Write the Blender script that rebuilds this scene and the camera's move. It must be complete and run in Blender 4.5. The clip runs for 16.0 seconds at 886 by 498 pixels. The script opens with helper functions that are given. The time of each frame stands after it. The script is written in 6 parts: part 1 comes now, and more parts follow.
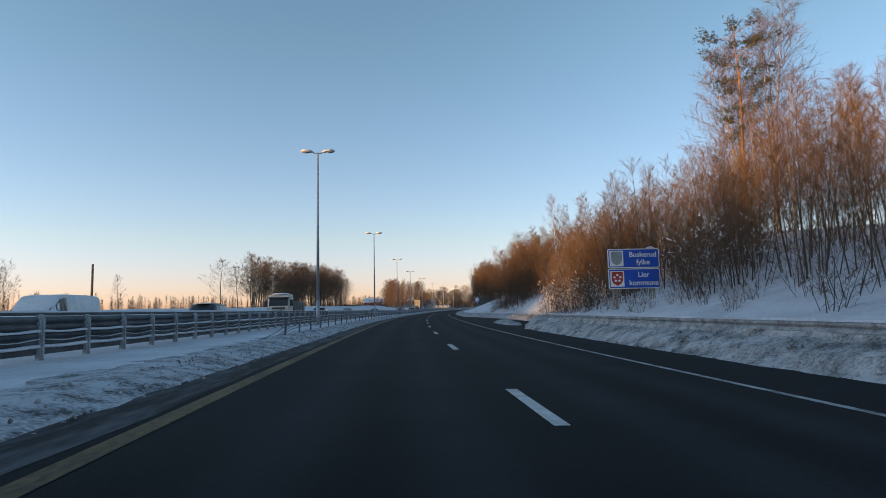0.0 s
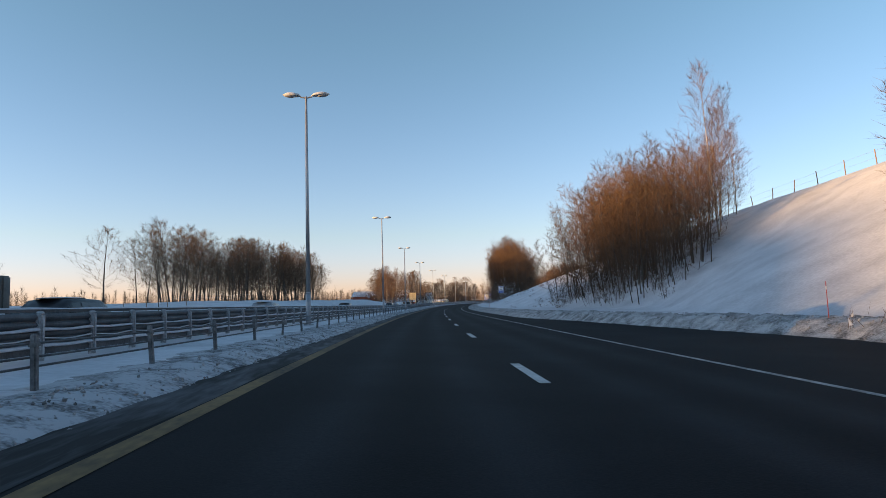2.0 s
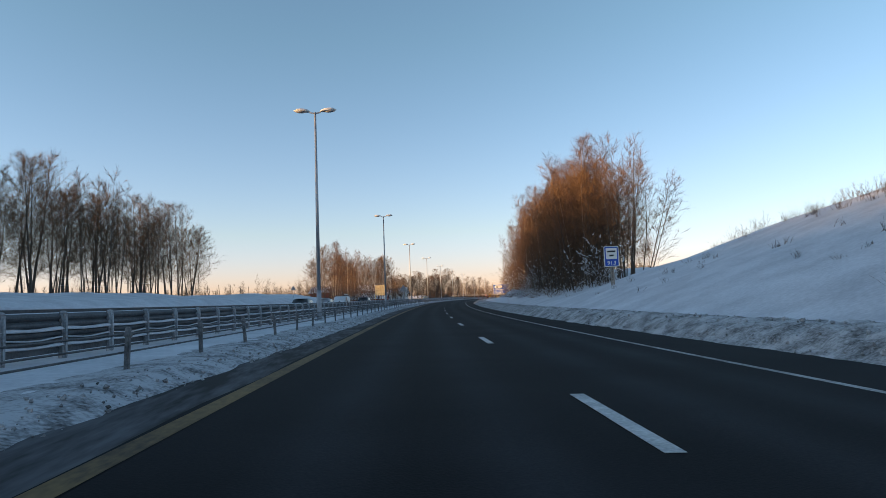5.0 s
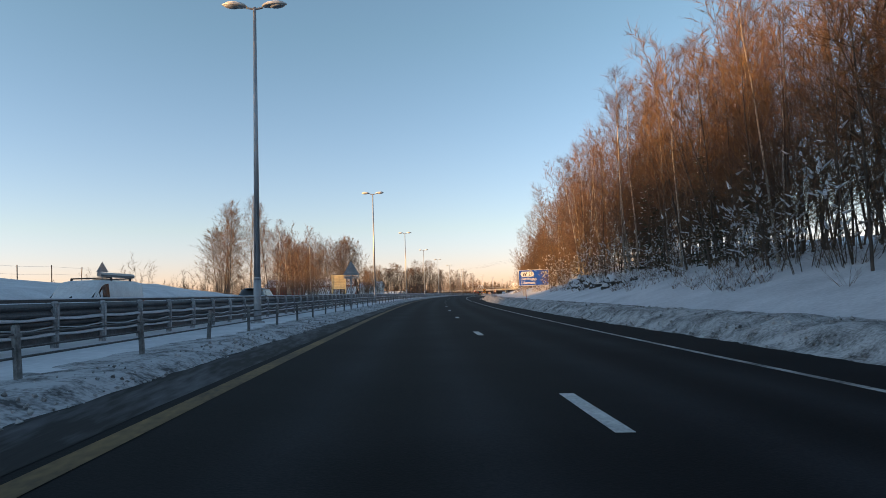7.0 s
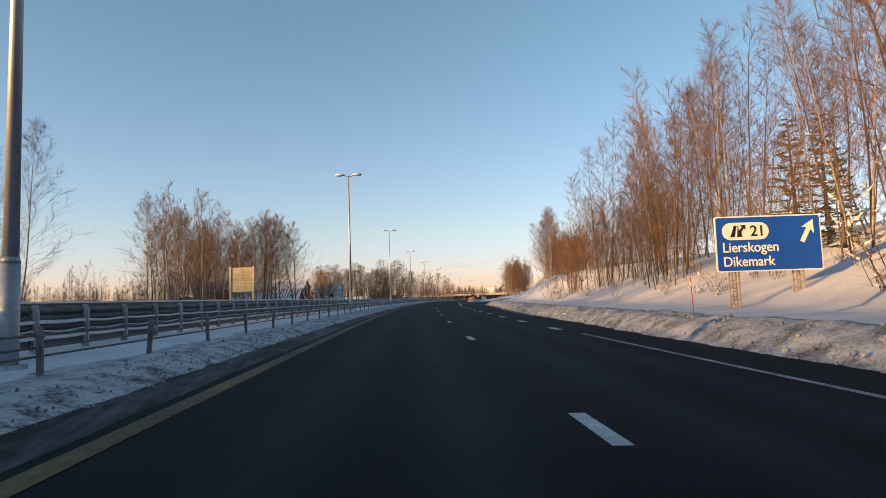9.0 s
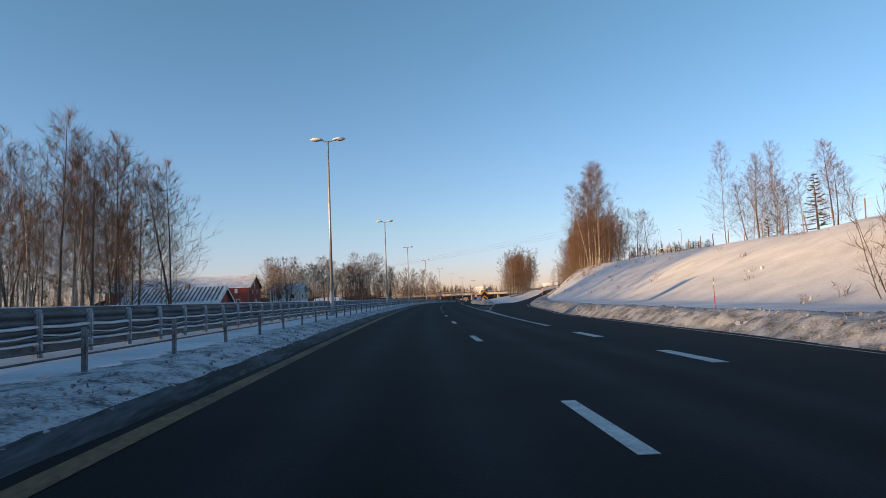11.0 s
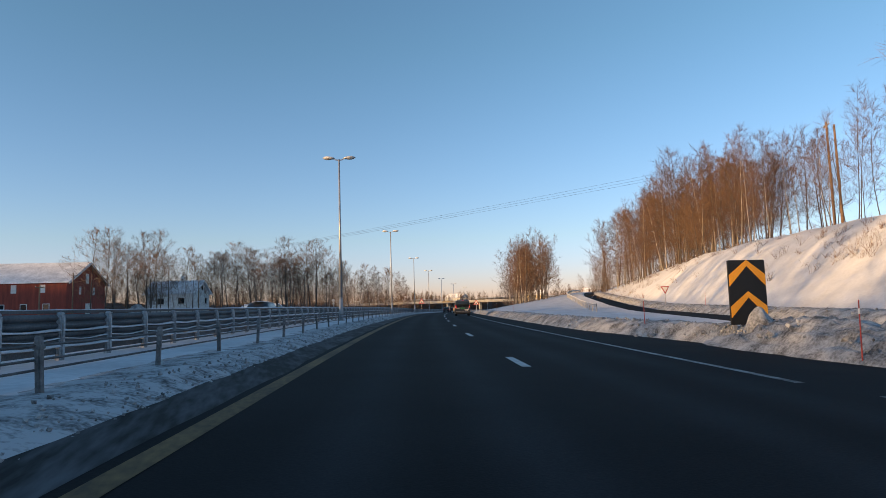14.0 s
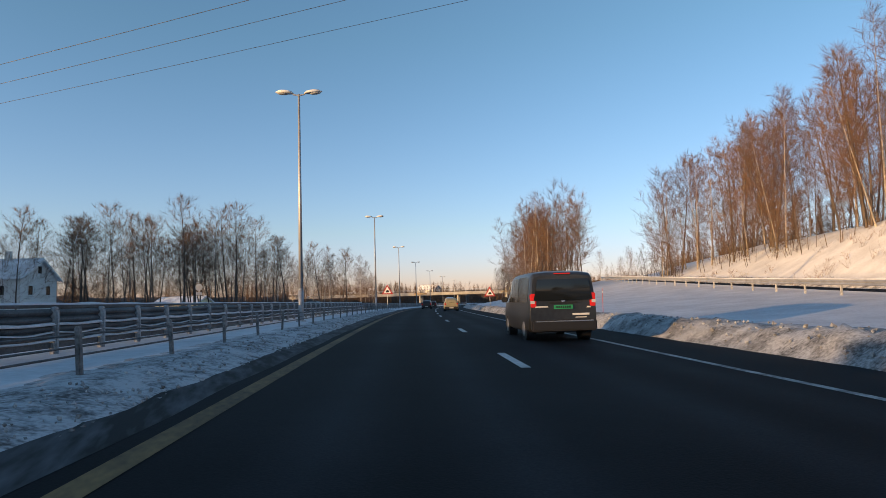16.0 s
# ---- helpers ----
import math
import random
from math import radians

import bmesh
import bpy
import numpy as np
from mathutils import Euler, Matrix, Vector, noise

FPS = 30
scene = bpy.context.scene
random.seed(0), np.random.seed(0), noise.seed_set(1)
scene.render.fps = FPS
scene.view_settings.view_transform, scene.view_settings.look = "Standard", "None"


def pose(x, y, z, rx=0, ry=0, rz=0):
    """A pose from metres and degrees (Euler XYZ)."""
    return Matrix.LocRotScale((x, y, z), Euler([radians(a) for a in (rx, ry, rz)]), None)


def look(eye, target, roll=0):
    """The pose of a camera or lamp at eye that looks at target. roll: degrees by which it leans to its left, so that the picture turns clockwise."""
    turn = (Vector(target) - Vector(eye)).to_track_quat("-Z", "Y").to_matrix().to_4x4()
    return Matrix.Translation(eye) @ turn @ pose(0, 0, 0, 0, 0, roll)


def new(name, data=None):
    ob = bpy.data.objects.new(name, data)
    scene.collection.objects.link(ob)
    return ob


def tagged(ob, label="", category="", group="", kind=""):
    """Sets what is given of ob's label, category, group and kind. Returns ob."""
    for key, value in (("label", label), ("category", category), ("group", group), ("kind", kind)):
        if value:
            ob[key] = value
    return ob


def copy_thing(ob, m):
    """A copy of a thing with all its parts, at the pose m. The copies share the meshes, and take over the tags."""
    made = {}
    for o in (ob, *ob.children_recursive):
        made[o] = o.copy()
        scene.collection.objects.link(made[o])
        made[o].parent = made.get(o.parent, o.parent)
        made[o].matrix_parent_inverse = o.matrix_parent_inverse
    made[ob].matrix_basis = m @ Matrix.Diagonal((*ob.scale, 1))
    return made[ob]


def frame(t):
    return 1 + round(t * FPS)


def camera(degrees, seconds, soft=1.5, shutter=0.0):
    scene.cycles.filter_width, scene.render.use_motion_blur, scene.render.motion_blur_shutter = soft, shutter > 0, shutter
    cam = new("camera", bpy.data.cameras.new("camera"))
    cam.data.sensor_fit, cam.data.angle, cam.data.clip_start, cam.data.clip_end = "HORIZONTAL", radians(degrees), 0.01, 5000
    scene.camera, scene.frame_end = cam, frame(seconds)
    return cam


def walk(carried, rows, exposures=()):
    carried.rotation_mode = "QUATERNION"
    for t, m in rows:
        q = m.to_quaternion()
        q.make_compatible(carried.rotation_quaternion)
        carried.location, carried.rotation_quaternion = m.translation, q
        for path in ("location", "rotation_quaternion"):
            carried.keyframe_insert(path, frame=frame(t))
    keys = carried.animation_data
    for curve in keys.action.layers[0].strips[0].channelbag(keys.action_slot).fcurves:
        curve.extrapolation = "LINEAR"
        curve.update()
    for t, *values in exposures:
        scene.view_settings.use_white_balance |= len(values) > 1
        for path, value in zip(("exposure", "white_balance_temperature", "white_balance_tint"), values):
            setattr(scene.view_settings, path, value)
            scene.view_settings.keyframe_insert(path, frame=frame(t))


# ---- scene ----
# The camera rides in the inner lane of a motorway that bends gently to the right.
cam = camera(71.3, 16.0, soft=0.8, shutter=0.0)
PATH = [
    (0, (-1.65, 0.00, 1.19, 95.56, 1.19, -4.35)),
    (0.5, (-1.59, 14.82, 1.16, 96.02, 1.36, -4.67)),
    (1, (-1.38, 29.65, 1.14, 95.69, 0.41, -4.83)),
    (1.5, (-1.00, 44.49, 1.14, 95.72, 0.92, -4.81)),
    (2, (-0.46, 59.33, 1.14, 95.05, 1.71, -4.92)),
    (2.5, (0.23, 74.17, 1.13, 94.61, 1.63, -4.95)),
    (3, (1.04, 89.02, 1.12, 94.77, 0.91, -5.46)),
    (3.5, (1.97, 103.87, 1.10, 94.81, 2.65, -5.87)),
    (4, (3.00, 118.72, 1.08, 94.61, 1.98, -6.31)),
    (4.5, (4.20, 133.57, 1.06, 94.67, 2.07, -6.75)),
    (5, (5.47, 148.45, 1.03, 94.72, 2.16, -7.16)),
    (5.5, (6.83, 163.33, 1.01, 94.77, 2.25, -7.56)),
    (6, (8.26, 178.24, 1.00, 94.83, 2.34, -8.04)),
    (6.5, (9.81, 193.16, 1.02, 94.88, 2.43, -8.63)),
    (7, (11.51, 208.10, 1.05, 94.32, 1.85, -9.15)),
    (7.5, (13.36, 223.04, 1.11, 94.65, 2.14, -9.68)),
    (8, (15.37, 237.98, 1.17, 94.99, 1.99, -10.38)),
    (8.5, (17.48, 252.92, 1.25, 95.24, 1.10, -11.41)),
    (9, (19.74, 267.82, 1.33, 94.72, 1.89, -12.07)),
    (9.5, (22.14, 282.69, 1.41, 94.72, 2.00, -12.52)),
    (10, (24.68, 297.52, 1.47, 94.72, 2.11, -12.94)),
    (10.5, (27.34, 312.32, 1.52, 94.71, 2.21, -13.35)),
    (11, (30.14, 327.09, 1.57, 94.71, 2.32, -13.74)),
    (11.5, (33.06, 341.82, 1.61, 94.71, 2.43, -14.15)),
    (12, (36.11, 356.51, 1.65, 94.65, 2.16, -14.79)),
    (12.5, (39.29, 371.17, 1.69, 94.89, 1.90, -15.23)),
    (13, (42.41, 385.82, 1.73, 95.13, 0.94, -15.78)),
    (13.5, (45.75, 400.43, 1.79, 95.57, 1.89, -16.37)),
    (14, (49.23, 414.98, 1.85, 95.40, 1.63, -16.93)),
    (14.5, (52.87, 429.48, 1.90, 95.06, 2.05, -17.61)),
    (15, (56.69, 443.94, 1.94, 94.75, 1.11, -18.41)),
    (15.5, (60.72, 458.32, 1.97, 94.74, 1.38, -19.09)),
    (16, (64.96, 472.63, 1.98, 94.68, 1.67, -19.83)),
]
walk(cam, [(t, pose(*p)) for t, p in PATH], exposures=[(0.0, 1.30, 7450.0, 8.0), (3.0, 1.27, 7000.0, 7.0), (7.0, 1.38, 7750.0, 8.0), (9.2, 1.22, 7500.0, 7.0), (11.3, 0.96, 6150.0, 3.0), (16.0, 0.98, 6500.0, 4.0)])

# ---- light: low winter sun from the side, clear sky ----
SUN_ELEV = 5.0
SUN_AZ = 78.0          # where the light goes, degrees clockwise from +y
world = bpy.data.worlds.new("winter_sky")
scene.world = world
world.use_nodes = True
wn = world.node_tree
sky = wn.nodes.new("ShaderNodeTexSky")
sky.sky_type = 'NISHITA'
sky.sun_disc = False
sky.sun_elevation = radians(SUN_ELEV)
sky.sun_rotation = radians(SUN_AZ + 180.0)
sky.altitude = 150.0
sky.air_density = 1.0
sky.dust_density = 0.3
sky.ozone_density = 2.2
bg = wn.nodes["Background"]
bg.inputs["Strength"].default_value = 0.15
# a tint by height put into the sky's colour: less yellow near the horizon
gen = wn.nodes.new("ShaderNodeTexCoord")
sep = wn.nodes.new("ShaderNodeSeparateXYZ")
sky_tint = wn.nodes.new("ShaderNodeValToRGB")
tint_mul = wn.nodes.new("ShaderNodeVectorMath")
tint_mul.operation = 'MULTIPLY'
sky_tint.color_ramp.elements[0].color, sky_tint.color_ramp.elements[1].color = (0.98, 0.84, 1.75, 1), (0.97, 1.0, 1.06, 1)
sky_tint.color_ramp.elements[1].position = 0.40
sky_tint.color_ramp.elements.new(0.11).color = (1.06, 0.95, 1.22, 1)
wn.links.new(gen.outputs["Generated"], sep.inputs[0])
wn.links.new(sep.outputs["Z"], sky_tint.inputs[0])
wn.links.new(sky.outputs[0], tint_mul.inputs[0])
wn.links.new(sky_tint.outputs[0], tint_mul.inputs[1])
wn.links.new(tint_mul.outputs[0], bg.inputs[0])
sun = new("sun", bpy.data.lights.new("sun", 'SUN'))
sun.data.energy = 5.0
sun.data.angle = radians(0.5)
sun.data.color = (1.0, 0.58, 0.25)
U = Vector((math.sin(radians(SUN_AZ)), math.cos(radians(SUN_AZ)), 0.0))
sun.matrix_world = look((0, 0, 60), Vector((0, 0, 60)) + U * math.cos(radians(SUN_ELEV)) - Vector((0, 0, math.sin(radians(SUN_ELEV)))))

# ---- the road's line: turn (1/km) and grade (%) every 52 m ----
KAP = (.75, .72, .44, .3, .71, .67, .57, .61, .57, .73, .54, .58, .68, .71, .69, .68, .67, .66, .65, .65, .64)
GRADE = (-.21, .01, -.15, -.17, .3, .58, .34, .23, .38, .15, -.32, -.62, -.71, -.79, -.75, -.71, -.68, -.66, -.64, -.63, -.62)
BANK = 0.0222          # fall towards the inside of the bend
DS = 2.0
SS = np.arange(-220, 1601, DS)
KS = np.arange(0, 1041, 52.0)
RH = np.cumsum(np.interp(SS, KS, KAP) * 1e-3) * DS
RH -= np.interp(0, SS, RH)
RX = np.cumsum(np.sin(RH)) * DS
RY = np.cumsum(np.cos(RH)) * DS
RZ = np.cumsum(np.interp(SS, KS, GRADE) * 1e-2) * DS
RX -= np.interp(0, SS, RX)
RY -= np.interp(0, SS, RY)
RZ -= np.interp(0, SS, RZ)


def heading(s):
    return float(np.interp(s, SS, RH))


def xyz(s, d, h=0.0):
    """Arrays or numbers: distance along the road, offset to the right of the lane line, height over the road."""
    hd = np.interp(s, SS, RH)
    return np.stack([np.interp(s, SS, RX) + d * np.cos(hd), np.interp(s, SS, RY) - d * np.sin(hd),
                     np.interp(s, SS, RZ) + h - BANK * np.clip(d, -11.0, 7.0)], -1)


def place(s, d, h=0.0, turn=0.0):
    """The pose of a thing beside the road: its +y runs along the road, turned by turn degrees to the left."""
    p = xyz(s, d, h)
    return pose(p[0], p[1], p[2], 0, 0, -math.degrees(heading(s)) + turn)


# ---- materials ----
def mat(name, base, rough=0.8, metal=0.0, var=0.12, scale=6.0, fine=60.0, bump=0.0, second=None, stretch=(1, 1, 1), obj_random=0.0, spec=0.5, lo=0.34, hi=0.66, wear=False):
    m = bpy.data.materials.new(name)
    m.use_nodes = True
    nt = m.node_tree
    b = nt.nodes["Principled BSDF"]
    b.inputs["Roughness"].default_value = rough
    b.inputs["Metallic"].default_value = metal
    b.inputs["Specular IOR Level"].default_value = spec
    tc = nt.nodes.new("ShaderNodeTexCoord")
    mp = nt.nodes.new("ShaderNodeMapping")
    mp.inputs["Scale"].default_value = stretch
    nt.links.new(tc.outputs["Object"], mp.inputs[0])
    n1 = nt.nodes.new("ShaderNodeTexNoise")
    n1.inputs["Scale"].default_value = scale
    n1.inputs["Detail"].default_value = 4
    n2 = nt.nodes.new("ShaderNodeTexNoise")
    n2.inputs["Scale"].default_value = fine
    n2.inputs["Detail"].default_value = 3
    for n in (n1, n2):
        nt.links.new(mp.outputs[0], n.inputs["Vector"])
    mixn = nt.nodes.new("ShaderNodeMath")
    mixn.operation = 'MULTIPLY_ADD'
    mixn.inputs[1].default_value = 0.6
    half = nt.nodes.new("ShaderNodeMath")
    half.operation = 'MULTIPLY'
    half.inputs[1].default_value = 0.4
    nt.links.new(n2.outputs[0], half.inputs[0])
    nt.links.new(n1.outputs[0], mixn.inputs[0])
    nt.links.new(half.outputs[0], mixn.inputs[2])
    ramp = nt.nodes.new("ShaderNodeValToRGB")
    c2 = second or tuple(min(1.0, c * (1 + var * 2)) for c in base)
    c1 = tuple(c * (1 - var) for c in base)
    ramp.color_ramp.elements[0].position, ramp.color_ramp.elements[1].position = lo, hi
    ramp.color_ramp.elements[0].color = (*c1, 1)
    ramp.color_ramp.elements[1].color = (*c2, 1)
    nt.links.new(mixn.outputs[0], ramp.inputs[0])
    out = ramp.outputs[0]
    if wear:
        at = nt.nodes.new("ShaderNodeAttribute")
        at.attribute_name = "wear"
        mul = nt.nodes.new("ShaderNodeVectorMath")
        mul.operation = 'MULTIPLY'
        nt.links.new(out, mul.inputs[0])
        nt.links.new(at.outputs["Fac"], mul.inputs[1])
        out = mul.outputs[0]
    if obj_random:
        oi = nt.nodes.new("ShaderNodeObjectInfo")
        hs = nt.nodes.new("ShaderNodeHueSaturation")
        mr = nt.nodes.new("ShaderNodeMapRange")
        mr.inputs["To Min"].default_value = 1 - obj_random
        mr.inputs["To Max"].default_value = 1 + obj_random
        nt.links.new(oi.outputs["Random"], mr.inputs[0])
        nt.links.new(mr.outputs[0], hs.inputs["Value"])
        nt.links.new(out, hs.inputs["Color"])
        out = hs.outputs[0]
    nt.links.new(out, b.inputs["Base Color"])
    if bump:
        bp = nt.nodes.new("ShaderNodeBump")
        bp.inputs["Strength"].default_value = min(1.0, bump)
        bp.inputs["Distance"].default_value = 0.03
        nt.links.new(mixn.outputs[0], bp.inputs["Height"])
        nt.links.new(bp.outputs[0], b.inputs["Normal"])
    return m


def plain(name, base, rough=0.5, metal=0.0, emit=0.0, spec=0.5):
    m = bpy.data.materials.new(name)
    m.use_nodes = True
    b = m.node_tree.nodes["Principled BSDF"]
    b.inputs["Base Color"].default_value = (*base, 1)
    b.inputs["Roughness"].default_value = rough
    b.inputs["Metallic"].default_value = metal
    b.inputs["Specular IOR Level"].default_value = spec
    if emit:
        b.inputs["Emission Color"].default_value = (*base, 1)
        b.inputs["Emission Strength"].default_value = emit
    return m


M_SNOW = mat("snow", (0.52, 0.53, 0.56), 0.75, var=0.10, scale=0.5, fine=7.0, bump=0.6, second=(0.70, 0.71, 0.74))
M_SNOW_DIRTY = mat("ploughed_snow", (0.15, 0.147, 0.143), 0.85, var=0.45, scale=1.7, fine=15.0, bump=0.9, second=(0.50, 0.50, 0.505), lo=0.36, hi=0.60)
M_MEDIAN_SNOW = mat("sanded_median_snow", (0.10, 0.10, 0.103), 0.85, var=0.35, scale=2.2, fine=16.0, bump=1.0, second=(0.47, 0.48, 0.50), lo=0.36, hi=0.55)
M_SLUSH = mat("sanded_slush", (0.016, 0.0162, 0.0175), 0.75, var=0.3, scale=1.6, fine=9.0, bump=0.6, second=(0.10, 0.103, 0.112), lo=0.44, hi=0.66, spec=0.15, stretch=(1, 0.16, 1))
M_ASPHALT = mat("asphalt", (0.0078, 0.0086, 0.0105), 0.85, var=0.25, scale=0.35, fine=40.0, bump=0.25, second=(0.0155, 0.0168, 0.0195), spec=0.12, wear=True)
M_WHITE_PAINT = mat("white_road_paint", (0.40, 0.41, 0.41), 0.7, var=0.3, scale=2.0, fine=20.0, second=(0.72, 0.72, 0.71))
M_WORN_PAINT = mat("worn_white_road_paint", (0.12, 0.12, 0.12), 0.75, var=0.4, scale=1.5, fine=16.0, second=(0.52, 0.52, 0.51), lo=0.34, hi=0.64)
M_YELLOW_PAINT = mat("yellow_road_paint", (0.07, 0.042, 0.014), 0.8, var=0.5, scale=0.9, fine=14.0, second=(0.22, 0.13, 0.040), stretch=(1, 0.4, 1))
M_STEEL = mat("galvanised_steel", (0.33, 0.34, 0.36), 0.5, metal=0.55, var=0.15, scale=2.0, fine=25.0, second=(0.45, 0.46, 0.48))
M_RAIL = mat("weathered_rail_steel", (0.045, 0.048, 0.053), 0.65, metal=0.15, var=0.3, scale=1.2, fine=18.0, second=(0.12, 0.124, 0.13))
M_FROST = mat("frosted_steel", (0.20, 0.205, 0.21), 0.75, metal=0.1, var=0.35, scale=2.5, fine=18.0, second=(0.55, 0.56, 0.58), obj_random=0.15)
M_CABLE_POST = mat("frosted_cable_post", (0.09, 0.093, 0.098), 0.7, metal=0.2, var=0.3, scale=3.0, fine=20.0, second=(0.30, 0.305, 0.31), obj_random=0.2)
M_CABLE = mat("dark_galvanised_cable", (0.06, 0.063, 0.068), 0.6, metal=0.3, var=0.3, scale=3.0, fine=20.0, second=(0.13, 0.135, 0.14))
M_BARK = mat("grey_bark", (0.060, 0.047, 0.039), 0.9, var=0.35, scale=3.0, fine=30.0, bump=0.6, second=(0.125, 0.098, 0.080), obj_random=0.25)
M_TWIG = mat("bare_twigs", (0.060, 0.036, 0.022), 0.85, var=0.25, scale=0.8, fine=9.0, second=(0.17, 0.095, 0.048), obj_random=0.3)
M_TWIG_RED = mat("birch_twigs", (0.062, 0.040, 0.034), 0.85, var=0.25, scale=0.8, fine=9.0, second=(0.16, 0.092, 0.068), obj_random=0.2)
M_BIRCH = mat("birch_bark", (0.16, 0.135, 0.11), 0.8, var=0.5, scale=2.5, fine=14.0, bump=0.3, second=(0.46, 0.40, 0.33), stretch=(1, 1, 0.5))
M_PINEBARK = mat("pine_bark", (0.16, 0.075, 0.04), 0.9, var=0.4, scale=3.0, fine=20.0, bump=0.6, second=(0.34, 0.17, 0.085))
M_NEEDLE = mat("conifer_needles", (0.022, 0.032, 0.016), 0.8, var=0.4, scale=1.2, fine=12.0, second=(0.055, 0.065, 0.03), obj_random=0.2)
M_FAR_WOOD = mat("distant_wooded_hill", (0.06, 0.05, 0.048), 0.95, var=0.35, scale=0.02, fine=0.25, second=(0.11, 0.09, 0.082))


# ---- mesh helpers ----
def mesh_ob(name, verts, faces, material, parent=None, smooth=False):
    me = bpy.data.meshes.new(name)
    me.from_pydata([tuple(map(float, v)) for v in verts], [], faces)
    me.materials.append(material)
    if smooth:
        me.polygons.foreach_set("use_smooth", [True] * len(me.polygons))
    me.update()
    ob = new(name, me)
    if parent is not None:
        ob.parent = parent
    return ob


def part(name, bm, material, parent, label="", smooth=False):
    bmesh.ops.recalc_face_normals(bm, faces=bm.faces)
    me = bpy.data.meshes.new(name)
    bm.to_mesh(me)
    bm.free()
    me.materials.append(material)
    if smooth:
        me.polygons.foreach_set("use_smooth", [True] * len(me.polygons))
    ob = new(name, me)
    ob.parent = parent
    if label:
        ob["label"] = label
    return ob


def thing(name, m, label, category, group="", kind=""):
    ob = new(name)
    ob.empty_display_size = 0.2
    ob.matrix_world = m
    return tagged(ob, label, category, group, kind)


def box(bm, x0, x1, y0, y1, z0, z1, bevel=0.0):
    r = bmesh.ops.create_cube(bm, size=1.0)
    for v in r["verts"]:
        v.co = Vector(((x0 + x1) / 2 + v.co.x * (x1 - x0), (y0 + y1) / 2 + v.co.y * (y1 - y0), (z0 + z1) / 2 + v.co.z * (z1 - z0)))
    if bevel:
        es = list({e for v in r["verts"] for e in v.link_edges})
        bmesh.ops.bevel(bm, geom=es, offset=bevel, segments=2, affect='EDGES')
    return bm


def cyl(bm, p0, p1, r0, r1=None, n=10, caps=True):
    p0, p1 = Vector(p0), Vector(p1)
    r1 = r0 if r1 is None else r1
    ax = (p1 - p0)
    res = bmesh.ops.create_cone(bm, cap_ends=caps, segments=n, radius1=r0, radius2=r1, depth=ax.length)
    m = Matrix.Translation((p0 + p1) / 2) @ ax.to_track_quat("Z", "Y").to_matrix().to_4x4()
    bmesh.ops.transform(bm, matrix=m, verts=res["verts"])
    return bm


def strip(name, s_vals, rows, material, parent=None, smooth=True, closed=False):
    """Sweeps a profile along the road. rows(s) gives a list of (d, h); closed joins its ends."""
    verts, faces = [], []
    prof = [rows(s) for s in s_vals]
    n = len(prof[0])
    for s, pr in zip(s_vals, prof):
        a = np.array(pr)
        verts.extend(xyz(np.full(n, s), a[:, 0], a[:, 1]))
    last = n if closed else n - 1
    for i in range(len(s_vals) - 1):
        for j in range(last):
            k = (j + 1) % n
            faces.append((i * n + j, i * n + k, (i + 1) * n + k, (i + 1) * n + j))
    return mesh_ob(name, verts, faces, material, parent, smooth)


# ---- ground: profile across the road at each distance ----
F_S = (-220, 0, 40, 50, 58, 78, 90, 100, 112, 140, 195, 282, 320, 345, 370, 386, 400, 414)
F_D = (6.2, 6.2, 6.3, 8.0, 10.6, 10.4, 9.0, 8.2, 6.3, 6.0, 5.6, 5.35, 6.3, 7.6, 8.0, 9.6, 10.6, 12.4)
R_S = (400, 414, 430, 450, 484, 505, 520, 560, 623, 660, 700, 760, 1200)
R_D = (10.6, 12.4, 14.6, 17.6, 22.6, 26.0, 28.5, 33.8, 44.5, 53.0, 66.0, 90.0, 290.0)
R_Z = (0, 0, 0, 0.06, 0.32, 0.85, 1.35, 3.0, 5.3, 6.3, 7.3, 8.2, 9.0)
H_S = (-221, 0, 55.3, 96.7, 117.4, 152, 190, 203, 268, 285, 290.1, 340, 386.8, 414.4, 432, 455.9, 497.3, 552.6, 635.5, 718.4, 828.9, 1657.8)
H_Z = (5.8, 6.2, 7.9, 11.7, 10.6, 9.5, 8.2, 4.6, 4.5, 5.6, 6.0, 5.0, 5.3, 5.8, 6.3, 7.0, 7.3, 8.1, 10.1, 10.3, 9.2, 9.2)
H_D = (38, 38, 36.6, 33.9, 32.5, 31.1, 31.1, 31.1, 31.1, 31.1, 31.1, 28.0, 27.5, 30.0, 30.2, 30.6, 35, 46.3, 67, 91.9, 102.9, 102.9)
L_S = (-221, 55.3, 117.4, 152, 207.2, 276.3, 297, 331.6, 455.9, 828.9, 1657.8)
L_Z = (-0.02, -0.02, 0.26, 2.46, 2.74, 2.88, 1.08, 0.26, -0.02, 0.67, 0.67)


def foot(s):
    return float(np.interp(s, F_S, F_D))


def ramp_edges(s):
    er = float(np.interp(s, R_S, R_D))
    return er - 6.5 - float(np.interp(s, (428, 455), (1.5, 0.0))), er, float(np.interp(s, R_S, R_Z))


def nose(s):
    """Where the snow between motorway and ramp begins."""
    return float(np.interp(s, (428, 448), (7.5, 5.55)))


